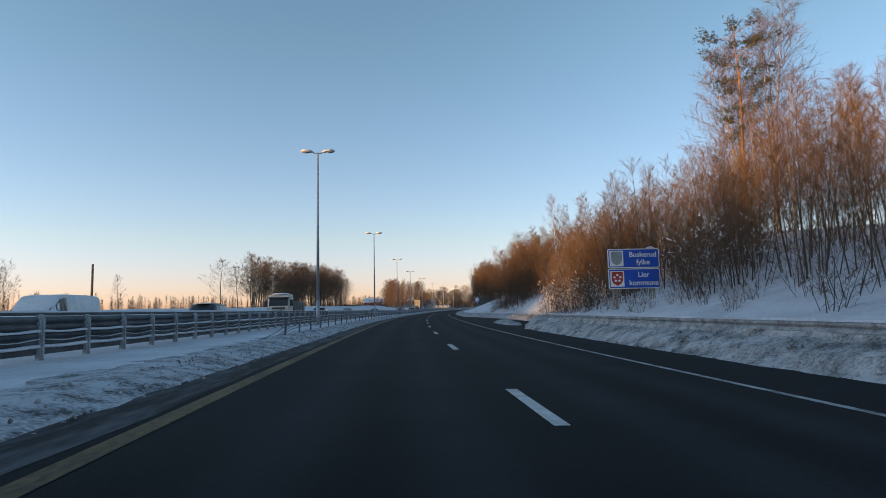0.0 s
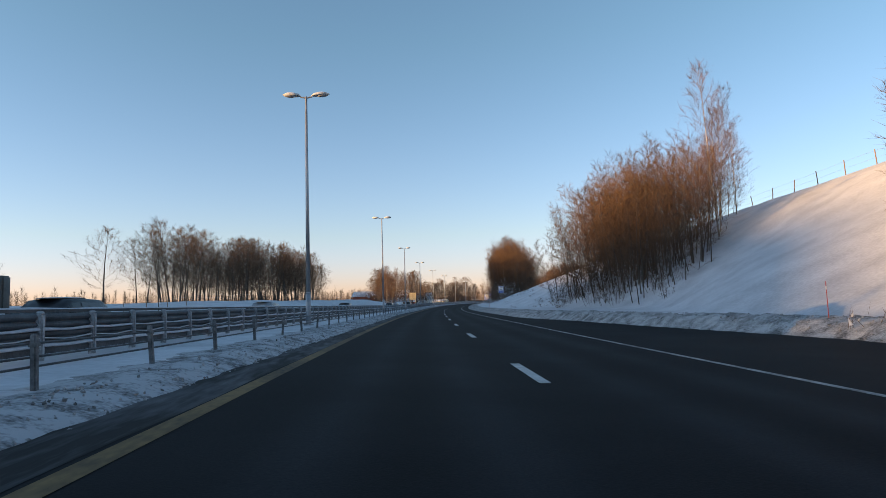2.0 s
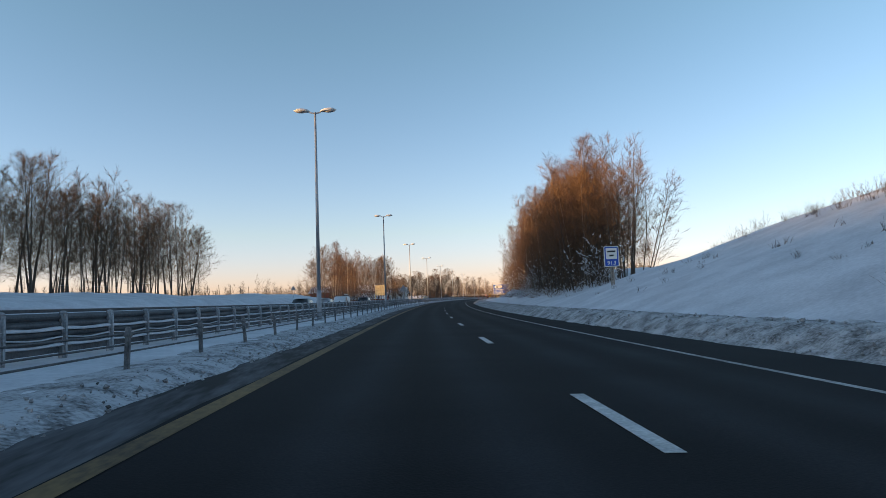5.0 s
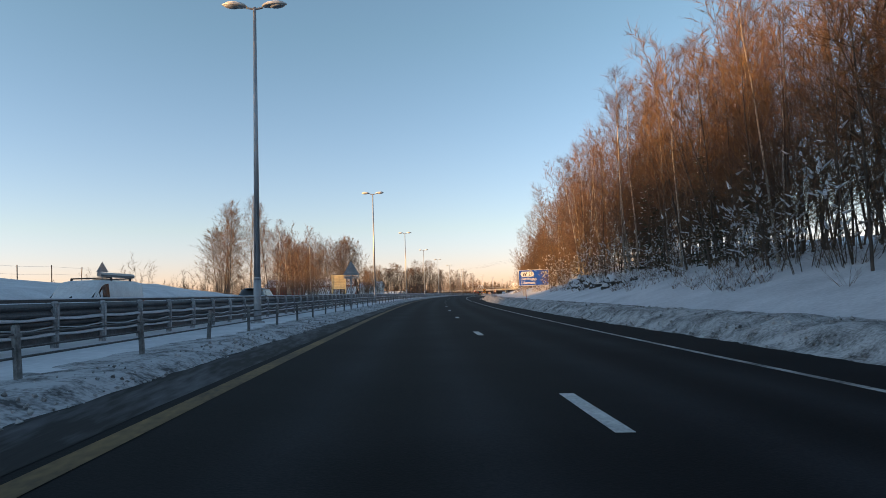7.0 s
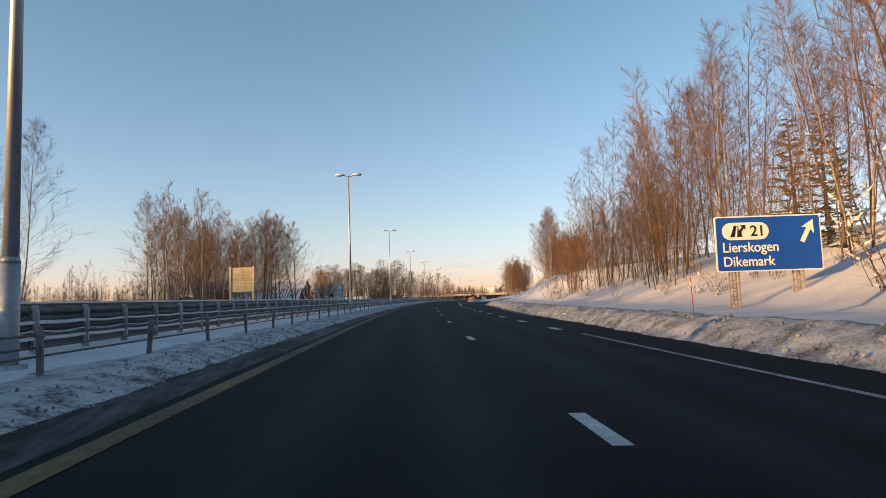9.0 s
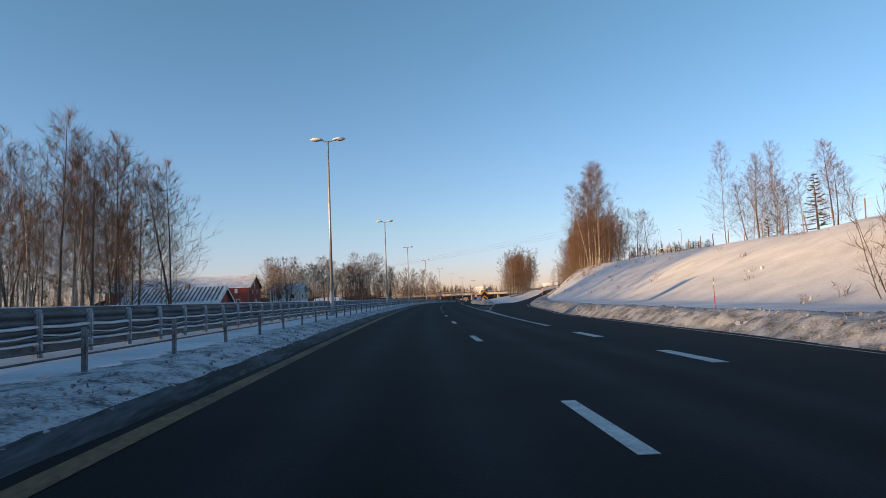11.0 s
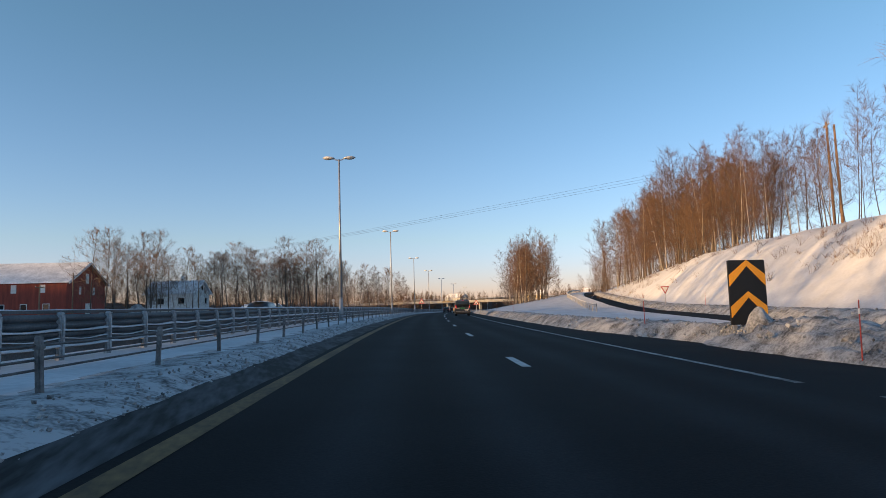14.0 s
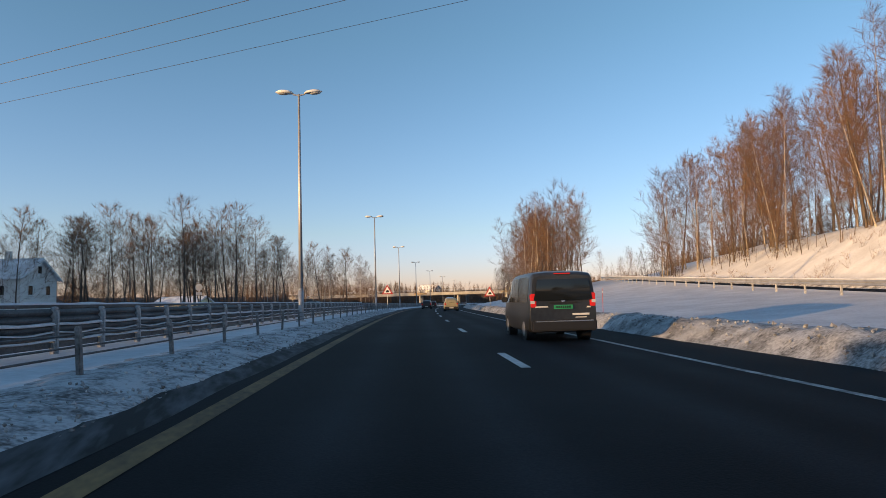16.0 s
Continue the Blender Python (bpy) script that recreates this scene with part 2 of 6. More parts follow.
def profile(s):
    zl = float(np.interp(s, L_S, L_Z))
    hz, hd = float(np.interp(s, H_S, H_Z)), float(np.interp(s, H_S, H_D))
    pts = [(-1200, zl - 2.0), (-400, zl - 1.0), (-85, zl), (-31.7, zl), (-25.5, 0.55 + 0.6 * max(0, zl - 0.5)), (-22.4, 0.5), (-21.2, 0.35), (-20.0, -0.03),
           (-11.4, -0.03), (-10.8, 0.04), (-9.8, 0.06), (-6.6, 0.12), (-6.1, 0.1), (-5.7, 0.03), (-5.3, -0.03), (0.0, -0.03)]
    if s < 414:
        f = foot(s)
        pts += [(f, -0.03), (f + 0.4, 0.28), (f + 1.1, 0.46), (f + 2.0, 0.45), (f + 2.6, 0.5)]
        base = f + 2.6 + float(np.interp(s, (272, 284, 312, 322, 345, 385, 410), (0.0, 3.4, 3.4, 2.4, 3.6, 3.6, 0.5))) + float(np.interp(s, (88, 104, 146, 160), (0.0, 4.6, 4.6, 0.0)))
        pts.append((base, 0.58)) if base > f + 2.7 else None
    else:
        el, er, zr = ramp_edges(s)
        k = min(1.0, max(0.0, (s - 428) / 10.0))
        w = max(0.3, min(1.0, (el - nose(s)) / 2.5))
        nf = nose(s)
        if s > 428:
            pts += [(nf, -0.03), (nf + 0.4 * w, 0.3 * k), (nf + 0.7 * w, 0.42 * k), (max(el - 0.3, nf + 0.8 * w), zr + 0.2 * k), (max(el + 0.05, nf + 0.9 * w), zr - 0.04)]
        else:
            pts += [(el - 0.1, zr - 0.04)]
        pts += [(er, zr - 0.04), (er + 0.4, zr + 0.3), (er + 1.1, zr + 0.46), (er + 2.6, zr + 0.5)]
        base = er + 2.6
    hd = max(hd, base + 8)
    k = float(np.interp(s, (188, 203, 285, 300), (0.36, 0.52, 0.52, 0.36)))
    pts += [((base * 2 + hd) / 3, pts[-1][1] + (hz - pts[-1][1]) * k), ((base + 2 * hd) / 3, pts[-1][1] + (hz - pts[-1][1]) * 0.74), (hd, hz), (hd + 5, hz + 0.4), (hd + 14, hz + float(np.interp(s, (410, 445, 500, 560), (0.6, 1.8, 1.8, 0.6)))),
            (hd + 60, hz + 2.2), (hd + 300, hz + 4), (1500, hz + 4)]
    return pts


def roughness(s, d):
    if s >= 400 and d > 0:
        k = min(1.0, max(0.0, d - float(np.interp(s, R_S, R_D)) - 1.5) / 3)
    else:
        k = 1.0 if d > 14 or d < -22 else 0.0
    if not k:
        return 0.0
    return k * (0.26 * noise.noise((s * 0.11, d * 0.14, 3.0)) + 0.10 * noise.noise((s * 0.45, d * 0.5, 5.0)) + 0.6 * noise.noise((s * 0.02, d * 0.02, 8.0)) * min(1, max(abs(d) - 14, 0) / 12))


def ground_h(s, d):
    p = profile(s)
    z = float(np.interp(d, [a for a, _ in p], [b for _, b in p]))
    return z + roughness(s, d)


def ground_sheet():
    s_vals = np.concatenate([np.arange(-210, -10, 12.0), np.arange(-10, 560, 1.8), np.arange(560, 860, 5.0), np.arange(860, 1590, 18.0)])
    d_left = [-1200, -800, -520, -400, -300, -210, -160, -120, -95, -75, -60, -50, -44, -38, -34, -31.7, -29.5, -27.5, -25.5, -24, -23, -22.4, -21.8, -21.2, -20.6, -20.0, -16, -11.4, -11.1, -10.8,
              -9.8, -9, -8, -7.2, -6.6, -6.1, -5.7, -5.3, 0.0]
    t_right = [0, 0.2, 0.4, 0.75, 1.1, 1.6, 2.1, 2.7, 3.4, 4.2, 5.2, 6.3, 7.5, 8.8, 10.2, 11.8, 13.5, 15.5, 18, 21, 25, 31, 40, 55, 80, 120, 180, 280, 420, 650, 900]
    verts, n = [], len(d_left) + 2 + len(t_right)
    for s in s_vals:
        p = profile(s)
        pd, pz = [a for a, _ in p], [b for _, b in p]
        if s < 414:
            f = foot(s)
            mids = [f * 0.4, f * 0.8]
        else:
            el, er, zr = ramp_edges(s)
            f = er
            mids = [nose(s), max(nose(s) + 0.4, el - 0.1)]
        ds = d_left + mids + [f + t for t in t_right]
        for d in ds:
            z = float(np.interp(d, pd, pz))
            verts.append(xyz(s, d, z + roughness(s, d)))
    faces = []
    for i in range(len(s_vals) - 1):
        for j in range(n - 1):
            a = i * n + j
            faces.append((a, a + 1, a + n + 1, a + n))
    # the plain beyond, out to the horizon
    k = len(verts)
    R0, R1 = 700.0, 4800.0
    for i in range(48):
        a = 2 * math.pi * i / 48
        verts.append((math.cos(a) * 60, 400 + math.sin(a) * 60, -4.0))
        verts.append((math.cos(a) * R1, 400 + math.sin(a) * R1, -4.0))
    for i in range(48):
        j = (i + 1) % 48
        faces.append((k + 2 * i, k + 2 * i + 1, k + 2 * j + 1, k + 2 * j))
    ob = mesh_ob("ground", verts, faces, M_SNOW, smooth=True)
    return tagged(ob, "snow-covered ground and banks along the motorway", "ground", kind="structure")


ground_sheet()


# ---- carriageways ----
S_FINE = np.concatenate([np.arange(-80, 580, 2.5), np.arange(580, 1200, 7.0)])


def wear_of(d, centre):
    """Paler wheel tracks, darker strip beside the lane line."""
    u = d - centre
    tracks = math.exp(-((abs(u) - 0.78) / 0.36) ** 2)
    return 0.76 + 0.95 * tracks - 0.18 * math.exp(-(u / 0.3) ** 2)


def road_strip(name, s_vals, rows, wear, label):
    ob = strip(name, s_vals, rows, M_ASPHALT)
    at = ob.data.attributes.new("wear", 'FLOAT', 'POINT')
    vals = [w for s in s_vals for w in wear(s)]
    at.data.foreach_set("value", vals)
    return tagged(ob, label, "road", kind="structure")


def main_cols(s):
    edge = (foot(s) if s < 414 else (nose(s) if s > 428 else max(7.5, ramp_edges(s)[0] + 0.5))) + 0.25
    return list(np.linspace(-5.7, 3.6, 38)) + list(np.linspace(3.9, edge, 8))


road_strip("road", S_FINE, lambda s: [(d, 0.0) for d in main_cols(s)],
           lambda s: [wear_of(d, -1.9 if d < 0 else 1.8) if d < 3.6 else 0.85 + 0.35 * math.exp(-((d - 6.2) / 1.2) ** 2) for d in main_cols(s)], "dark dry asphalt of the motorway with worn wheel tracks")
OPP = list(np.linspace(-20.1, -11.1, 24))
road_strip("road_opposite", S_FINE, lambda s: [(d, 0.0) for d in OPP], lambda s: [wear_of(d, -13.8 if d > -15.5 else -17.2) for d in OPP], "dark asphalt of the oncoming carriageway")
S_RAMP = np.concatenate([np.arange(410, 560, 2.0), np.arange(560, 701, 4.0)])
road_strip("ramp", S_RAMP, lambda s: [(ramp_edges(s)[0] + (ramp_edges(s)[1] - ramp_edges(s)[0] + 0.2) * k / 6, ramp_edges(s)[2] + 0.006) for k in range(7)], lambda s: [0.9, 1.0, 1.3, 0.9, 1.3, 1.0, 0.9], "dark asphalt exit ramp climbing to the side")


def line_strip(name, s_vals, d_of, width, material, label, h=0.006):
    return tagged(strip(name, s_vals, lambda s: [(d_of(s) - width / 2, h), (d_of(s) + width / 2, h)], material), label, "road marking", kind="structure")


line_strip("edge_line_yellow", S_FINE, lambda s: float(np.interp(s, (0, 110, 225, 350, 385, 440, 470, 540), (-4.12, -4.3, -4.1, -4.12, -4.15, -4.14, -4.02, -4.1))), 0.25, M_YELLOW_PAINT, "worn dirty yellow edge line along the median")
line_strip("edge_line_white", [s for s in S_FINE if s < 289], lambda s: float(np.interp(s, (28, 97, 115, 150), (3.75, 3.85, 3.75, 3.56))), 0.14, M_WORN_PAINT, "worn white edge line of the carriageway")
line_strip("edge_line_far", [s for s in S_FINE if s > 425], lambda s: float(np.interp(s, (430, 458), (3.5, 3.34))), 0.15, M_WORN_PAINT, "worn white edge line of the carriageway")


# ---- an unseen ridge, added to keep the low sun off the road ----
def shading_ridge():
    # sh_z: height at the verge above which the added ridge lets sun through
    sh_s = (-220, 50, 58, 66, 72, 78, 84, 92, 102, 145, 192, 208, 258, 272, 284, 300, 308, 325, 414, 477, 518, 560, 612, 642, 720)
    sh_z = (10.5, 10.0, 6.0, 2.6, 1.3, 1.6, 5.5, 8.5, 10.5, 7.0, 8.0, 9.5, 9.0, 3.0, 1.0, 0.85, 0.4, 0.2, 0.1, 0.1, 0.1, 0.4, 1.5, 10.0, 12.0)
    dist = 900.0
    rise = dist * math.tan(radians(SUN_ELEV))
    verts, faces = [], []
    vals = np.arange(-220, 721, 1.8)
    for s in vals:
        c = Vector(xyz(s, 10.0)) - U * dist
        top = float(np.interp(s, sh_s, sh_z)) + rise + 0.5 * noise.noise((s * 0.16, 1.0, 0.0)) + 0.4 * noise.noise((s * 0.5, 5.0, 0.0))
        for off, k in ((-170, -0.08), (-90, 0.55), (-25, 0.93), (0, 1.0), (20, 0.92), (60, 0.5), (115, -0.08)):
            q = c + U * off
            verts.append((q.x, q.y, c.z + top * k if k < 1 else c.z + top))
    for i in range(len(vals) - 1):
        for j in range(6):
            a = i * 7 + j
            faces.append((a, a + 1, a + 8, a + 7))
    tagged(mesh_ob("shade_ridge", verts, faces, M_FAR_WOOD), "unseen ridge added to shade the road", "hill", kind="structure")


shading_ridge()


def far_hill(name, s0, d0, s1, d1, height, seed, label):
    """A long low wooded hill on the horizon, between two far points."""
    a, b = Vector((*xyz(s0, d0)[:2], -3.0)), Vector((*xyz(s1, d1)[:2], -3.0))
    along = b - a
    side = Vector((-along.y, along.x, 0)).normalized()
    n = 90
    verts, faces = [], []
    for i in range(n + 1):
        f = i / n
        h = height * (math.sin(math.pi * f) ** 0.55) * (0.72 + 0.4 * noise.noise((f * 5, seed, 0))) + 0.05 * height * noise.noise((f * 60, seed, 2)) + 0.05 * height * noise.noise((f * 200, seed, 2))
        for off, k in ((-160, 0), (-50, 0.7), (0, 1), (60, 0.7), (160, 0)):
            p = a + along * f + side * off
            verts.append((p.x, p.y, -3 + max(0.0, h) * k))
    for i in range(n):
        for j in range(4):
            q = i * 5 + j
            faces.append((q, q + 1, q + 6, q + 5))
    return tagged(mesh_ob(name, verts, faces, M_FAR_WOOD), label, "hill", kind="structure")


far_hill("backdrop_hill", 1519.6, -1242.6, 1590, -455.2, 30.4, 1.0, "low wooded hill on the horizon")
far_hill("backdrop_hill", 1243.3, -2071.5, 1590, -1173.6, 35.9, 2.0, "low wooded hill on the horizon")
far_hill("backdrop_hill", 1590, -579.5, 1590, 580.9, 41.4, 3.0, "low wooded hill on the horizon")


# ---- painted lines between the lanes ----
def dash_mesh(name, length, width):
    v, f = [], []
    n = 3
    for i in range(n + 1):
        y = length * i / n
        v += [(-width / 2, y, 0), (width / 2, y, 0), (-width / 2, y, 0.005), (width / 2, y, 0.005)]
    for i in range(n):
        a = i * 4
        f += [(a + 2, a + 3, a + 7, a + 6), (a, a + 2, a + 6, a + 4), (a + 1, a + 5, a + 7, a + 3)]
    f += [(0, 1, 3, 2), (n * 4, n * 4 + 2, n * 4 + 3, n * 4 + 1)]
    me = bpy.data.meshes.new(name)
    me.from_pydata(v, [], f)
    me.materials.append(M_WHITE_PAINT)
    return me


lane_line = thing("lane_line", place(0, 0), "broken white line between the two lanes", "road marking", kind="structure")
dash_me = dash_mesh("dash", 2.9, 0.17)


def add_dash(parent, me, s, d, h=0.002, turn=0.0):
    ob = new("dash", me)
    ob.parent = parent
    m = place(s, d, h, turn)
    # lie with the road's cross fall
    ob.matrix_world = m @ Matrix.Rotation(math.atan(BANK), 4, 'Y') if abs(d) < 7 else m
    return ob


DASH_KNOTS = ((-55.7, 5), (6.3, 6), (80.7, 11), (213.5, 5), (273.4, 9), (381.1, 1), (394.5, 5), (454.2, 3), (488.8, 36), (920.8, 0))
for (sa, n), (sb, _) in zip(DASH_KNOTS, DASH_KNOTS[1:]):
    for i in range(n):
        add_dash(lane_line, dash_me, sa + (sb - sa) * i / n, 0.0)
# short broken line where the exit lane leaves
exit_line = thing("exit_lane_line", place(320, 3.4), "broad broken white line along the exit lane", "road marking", kind="structure")
exit_me = dash_mesh("exit_dash", 2.9, 0.28)
for i in range(9):
    add_dash(exit_line, exit_me, 290.0 + 7.0 * i, 3.42)


def marking(name, s_vals, left, right, label, h=0.006):
    return tagged(strip(name, s_vals, lambda s: [(left(s), h), (right(s), h)], M_WORN_PAINT), label, "road marking", kind="structure")


def ramp_side(s):
    return float(np.interp(s, (352, 366, 384, 394, 409, 420, 432, 441, 460), (3.5, 3.75, 4.4, 5.0, 6.6, 7.6, 8.9, 10.0, 12.3)))


marking("gore_band", np.arange(353, 386.1, 1.5), lambda s: 3.32 + (s - 353) * 0.01, lambda s: max(3.58, ramp_side(s) - 0.006 * (s - 353)), "broad worn white band at the point of the exit")
marking("gore_line", np.arange(386.1, 428, 2.0), lambda s: 3.62, lambda s: 3.84, "worn white line beside the gore")
marking("ramp_line", np.arange(385.9, 462, 2.0), lambda s: ramp_side(s), lambda s: ramp_side(s) + 0.14, "white edge line curving into the ramp", 0.009)
line_strip("ramp_edge_line", np.arange(305, 414, 2.0), lambda s: foot(s) - 0.55, 0.10, M_WORN_PAINT, "white edge line of the exit lane", 0.006)
gore = thing("gore_hatching", place(390, 4.4), "worn white hatching between motorway and ramp", "road marking", kind="structure")
hatch_me = dash_mesh("hatch_bar", 1.0, 0.40)
hatch_me.materials[0] = M_WORN_PAINT
for i in range(8):
    s = 390.0 + 3.6 * i
    wd = (ramp_side(s) - 4.0) / math.sin(radians(62))
    b = new("hatch_bar", hatch_me)
    b.parent = gore
    b.matrix_world = place(s, 3.95, 0.004, -62) @ Matrix.Rotation(-math.atan(BANK) * 0.88, 4, 'X') @ Matrix.Rotation(math.atan(BANK) * 0.47, 4, 'Y') @ Matrix.Diagonal((1, max(0.3, wd), 1, 1))


# ---- ploughed snow walls along the edges, lumpy and sanded ----
def snow_bank(name, s0, s1, prof, material, label, seed, step=0.22, amp=0.10):
    """prof(s): list of (d, h) across the bank; refined and roughened with clods."""
    vals = np.arange(s0, s1, step)
    verts, n = [], None
    for s in vals:
        p = prof(s)
        a = np.array(p)
        t = np.linspace(0, 1, 20)
        tt = np.linspace(0, 1, len(a))
        d, h = np.interp(t, tt, a[:, 0]), np.interp(t, tt, a[:, 1])
        n = len(t)
        for dd, hh, q in zip(d, h, t):
            e = math.sin(math.pi * min(1, max(0, q))) ** 0.5
            c = 1.0 * noise.noise((s * 1.5, dd * 1.9, seed)) + 0.5 * noise.noise((s * 3.9, dd * 4.6, seed + 4)) + 0.8 * noise.noise((s * 0.35, dd * 0.5, seed + 9))
            c += 0.9 * max(0.0, 0.28 - noise.voronoi((s * 1.9, dd * 2.6, hh * 2.6 + seed))[0][0]) / 0.28
            verts.append(xyz(s, dd + 0.12 * noise.noise((s * 0.7, seed, q)), hh + amp * e * c))
    faces = []
    for i in range(len(vals) - 1):
        for j in range(n - 1):
            a = i * n + j
            faces.append((a, a + 1, a + n + 1, a + n))
    return tagged(mesh_ob(name, verts, faces, material, smooth=True), label, "snow bank", kind="structure")


def right_bank(s):
    f = foot(s) if s < 414 else 5.6
    return [(f - 0.35, -0.05), (f, 0.07), (f + 0.3, 0.30), (f + 0.65, 0.46), (f + 1.1, 0.55), (f + 1.6, 0.55), (f + 2.2, 0.5), (f + 2.8, 0.46)]


def left_bank(s):
    w = 0.12 * math.sin(s * 0.08) + 0.1 * math.sin(s * 0.027)
    return [(-5.05 + w, -0.05), (-5.2 + w, 0.02), (-5.42 + w * 0.6, 0.08), (-5.7, 0.15), (-6.0, 0.175), (-6.3, 0.16), (-6.7, 0.13), (-7.4, 0.09)]


def ramp_bank(s):
    el, er, zr = ramp_edges(s)
    return [(er - 0.3, zr - 0.05), (er, zr + 0.08), (er + 0.3, zr + 0.32), (er + 0.7, zr + 0.5), (er + 1.2, zr + 0.58), (er + 1.7, zr + 0.56), (er + 2.4, zr + 0.5), (er + 2.9, zr + 0.44)]


def main_bank(s):
    el, er, zr = ramp_edges(s)
    k = min(1.0, max(0.0, (s - 426) / 8))
    w = min(1.0, max(0.3, (el - nose(s)) / 3.0))
    f = nose(s)
    return [(f - 0.2, -0.05), (f, 0.1 * k), (f + 0.35 * w, 0.38 * k), (f + 0.7 * w, 0.53 * k), (f + 1.1 * w, 0.55 * k), (f + 1.5 * w, 0.48 * k), (f + 2.0 * w, 0.42 * k), (f + 2.4 * w, 0.34 * k)]


snow_bank("snow_bank", -30, 414, right_bank, M_SNOW_DIRTY, "lumpy ploughed snow bank with sand along the verge", 1.0, step=0.26)
snow_bank("snow_bank", 410, 620, ramp_bank, M_SNOW_DIRTY, "lumpy ploughed snow bank along the exit ramp", 2.0, step=0.3)
snow_bank("snow_bank", 428, 640, main_bank, M_SNOW_DIRTY, "lumpy ploughed snow bank between motorway and ramp", 3.0, step=0.3)
snow_bank("snow_bank", -20, 560, left_bank, M_MEDIAN_SNOW, "lumpy ploughed snow along the median", 4.0, step=0.24, amp=0.04)
tagged(strip("slush_strip", np.arange(-60, 640, 1.2), lambda s: [(-5.6, 0.012), (-5.0, 0.012), (-4.62 + 0.10 * noise.noise((s * 0.22, 4.0, 0.0)), 0.008), (-4.40 + 0.12 * noise.noise((s * 0.35, 1.0, 0.0)), 0.004)], M_SLUSH),
       "dirty slush between edge line and snow", "slush", kind="structure")


def clods(name, n, s0, s1, pick, label, seed, size=(0.025, 0.085)):
    """Loose lumps of snow and ice; pick(rng, s) gives d and h."""
    rng = random.Random(seed)
    base = [Vector(v) for v in ((1, 0, 0), (-1, 0, 0), (0, 1, 0), (0, -1, 0), (0, 0, 1), (0, 0, -1))]
    tri = ((0, 2, 4), (2, 1, 4), (1, 3, 4), (3, 0, 4), (2, 0, 5), (1, 2, 5), (3, 1, 5), (0, 3, 5))
    verts, faces = [], []
    for i in range(n):
        s = rng.uniform(s0, s1)
        d, h = pick(rng, s)
        c = Vector(xyz(s, d, h))
        r = rng.uniform(*size) * rng.uniform(0.5, 1.0)
        k = len(verts)
        turn = Euler((rng.uniform(0, 6), rng.uniform(0, 6), rng.uniform(0, 6))).to_matrix()
        for v in base:
            verts.append(c + turn @ (v * r * rng.uniform(0.6, 1.25)))
        faces += [(k + a, k + b, k + e) for a, b, e in tri]
    return tagged(mesh_ob(name, verts, faces, M_SNOW_DIRTY), label, "snow clods", kind="stuff")


def on_bank(prof, lo, hi):
    def pick(rng, s):
        a = np.array(prof(s))
        t = rng.uniform(lo, hi) * (len(a) - 1)
        return float(np.interp(t, range(len(a)), a[:, 0])), float(np.interp(t, range(len(a)), a[:, 1])) + 0.02
    return pick


clods("snow_clods", 6200, -10, 414, on_bank(right_bank, 0.05, 0.75), "loose lumps of ploughed snow on the verge", 21)
clods("snow_clods", 11000, -10, 540, on_bank(left_bank, 0.0, 0.6), "loose lumps of ploughed snow on the median", 22, (0.015, 0.05))
clods("snow_clods", 2200, 432, 560, on_bank(main_bank, 0.1, 0.9), "loose lumps of ploughed snow by the ramp", 23)
clods("snow_clods", 420, 424, 444, lambda rng, s: (7.3 + rng.gauss(0, 0.6), max(0.02, 0.75 - 0.09 * abs(s - 433)) * rng.uniform(0.3, 1.0)), "loose lumps of snow on the heap by the chevron board", 25, (0.04, 0.12))
clods("snow_clods", 1700, 416, 540, on_bank(ramp_bank, 0.1, 0.9), "loose lumps of ploughed snow along the ramp", 24)


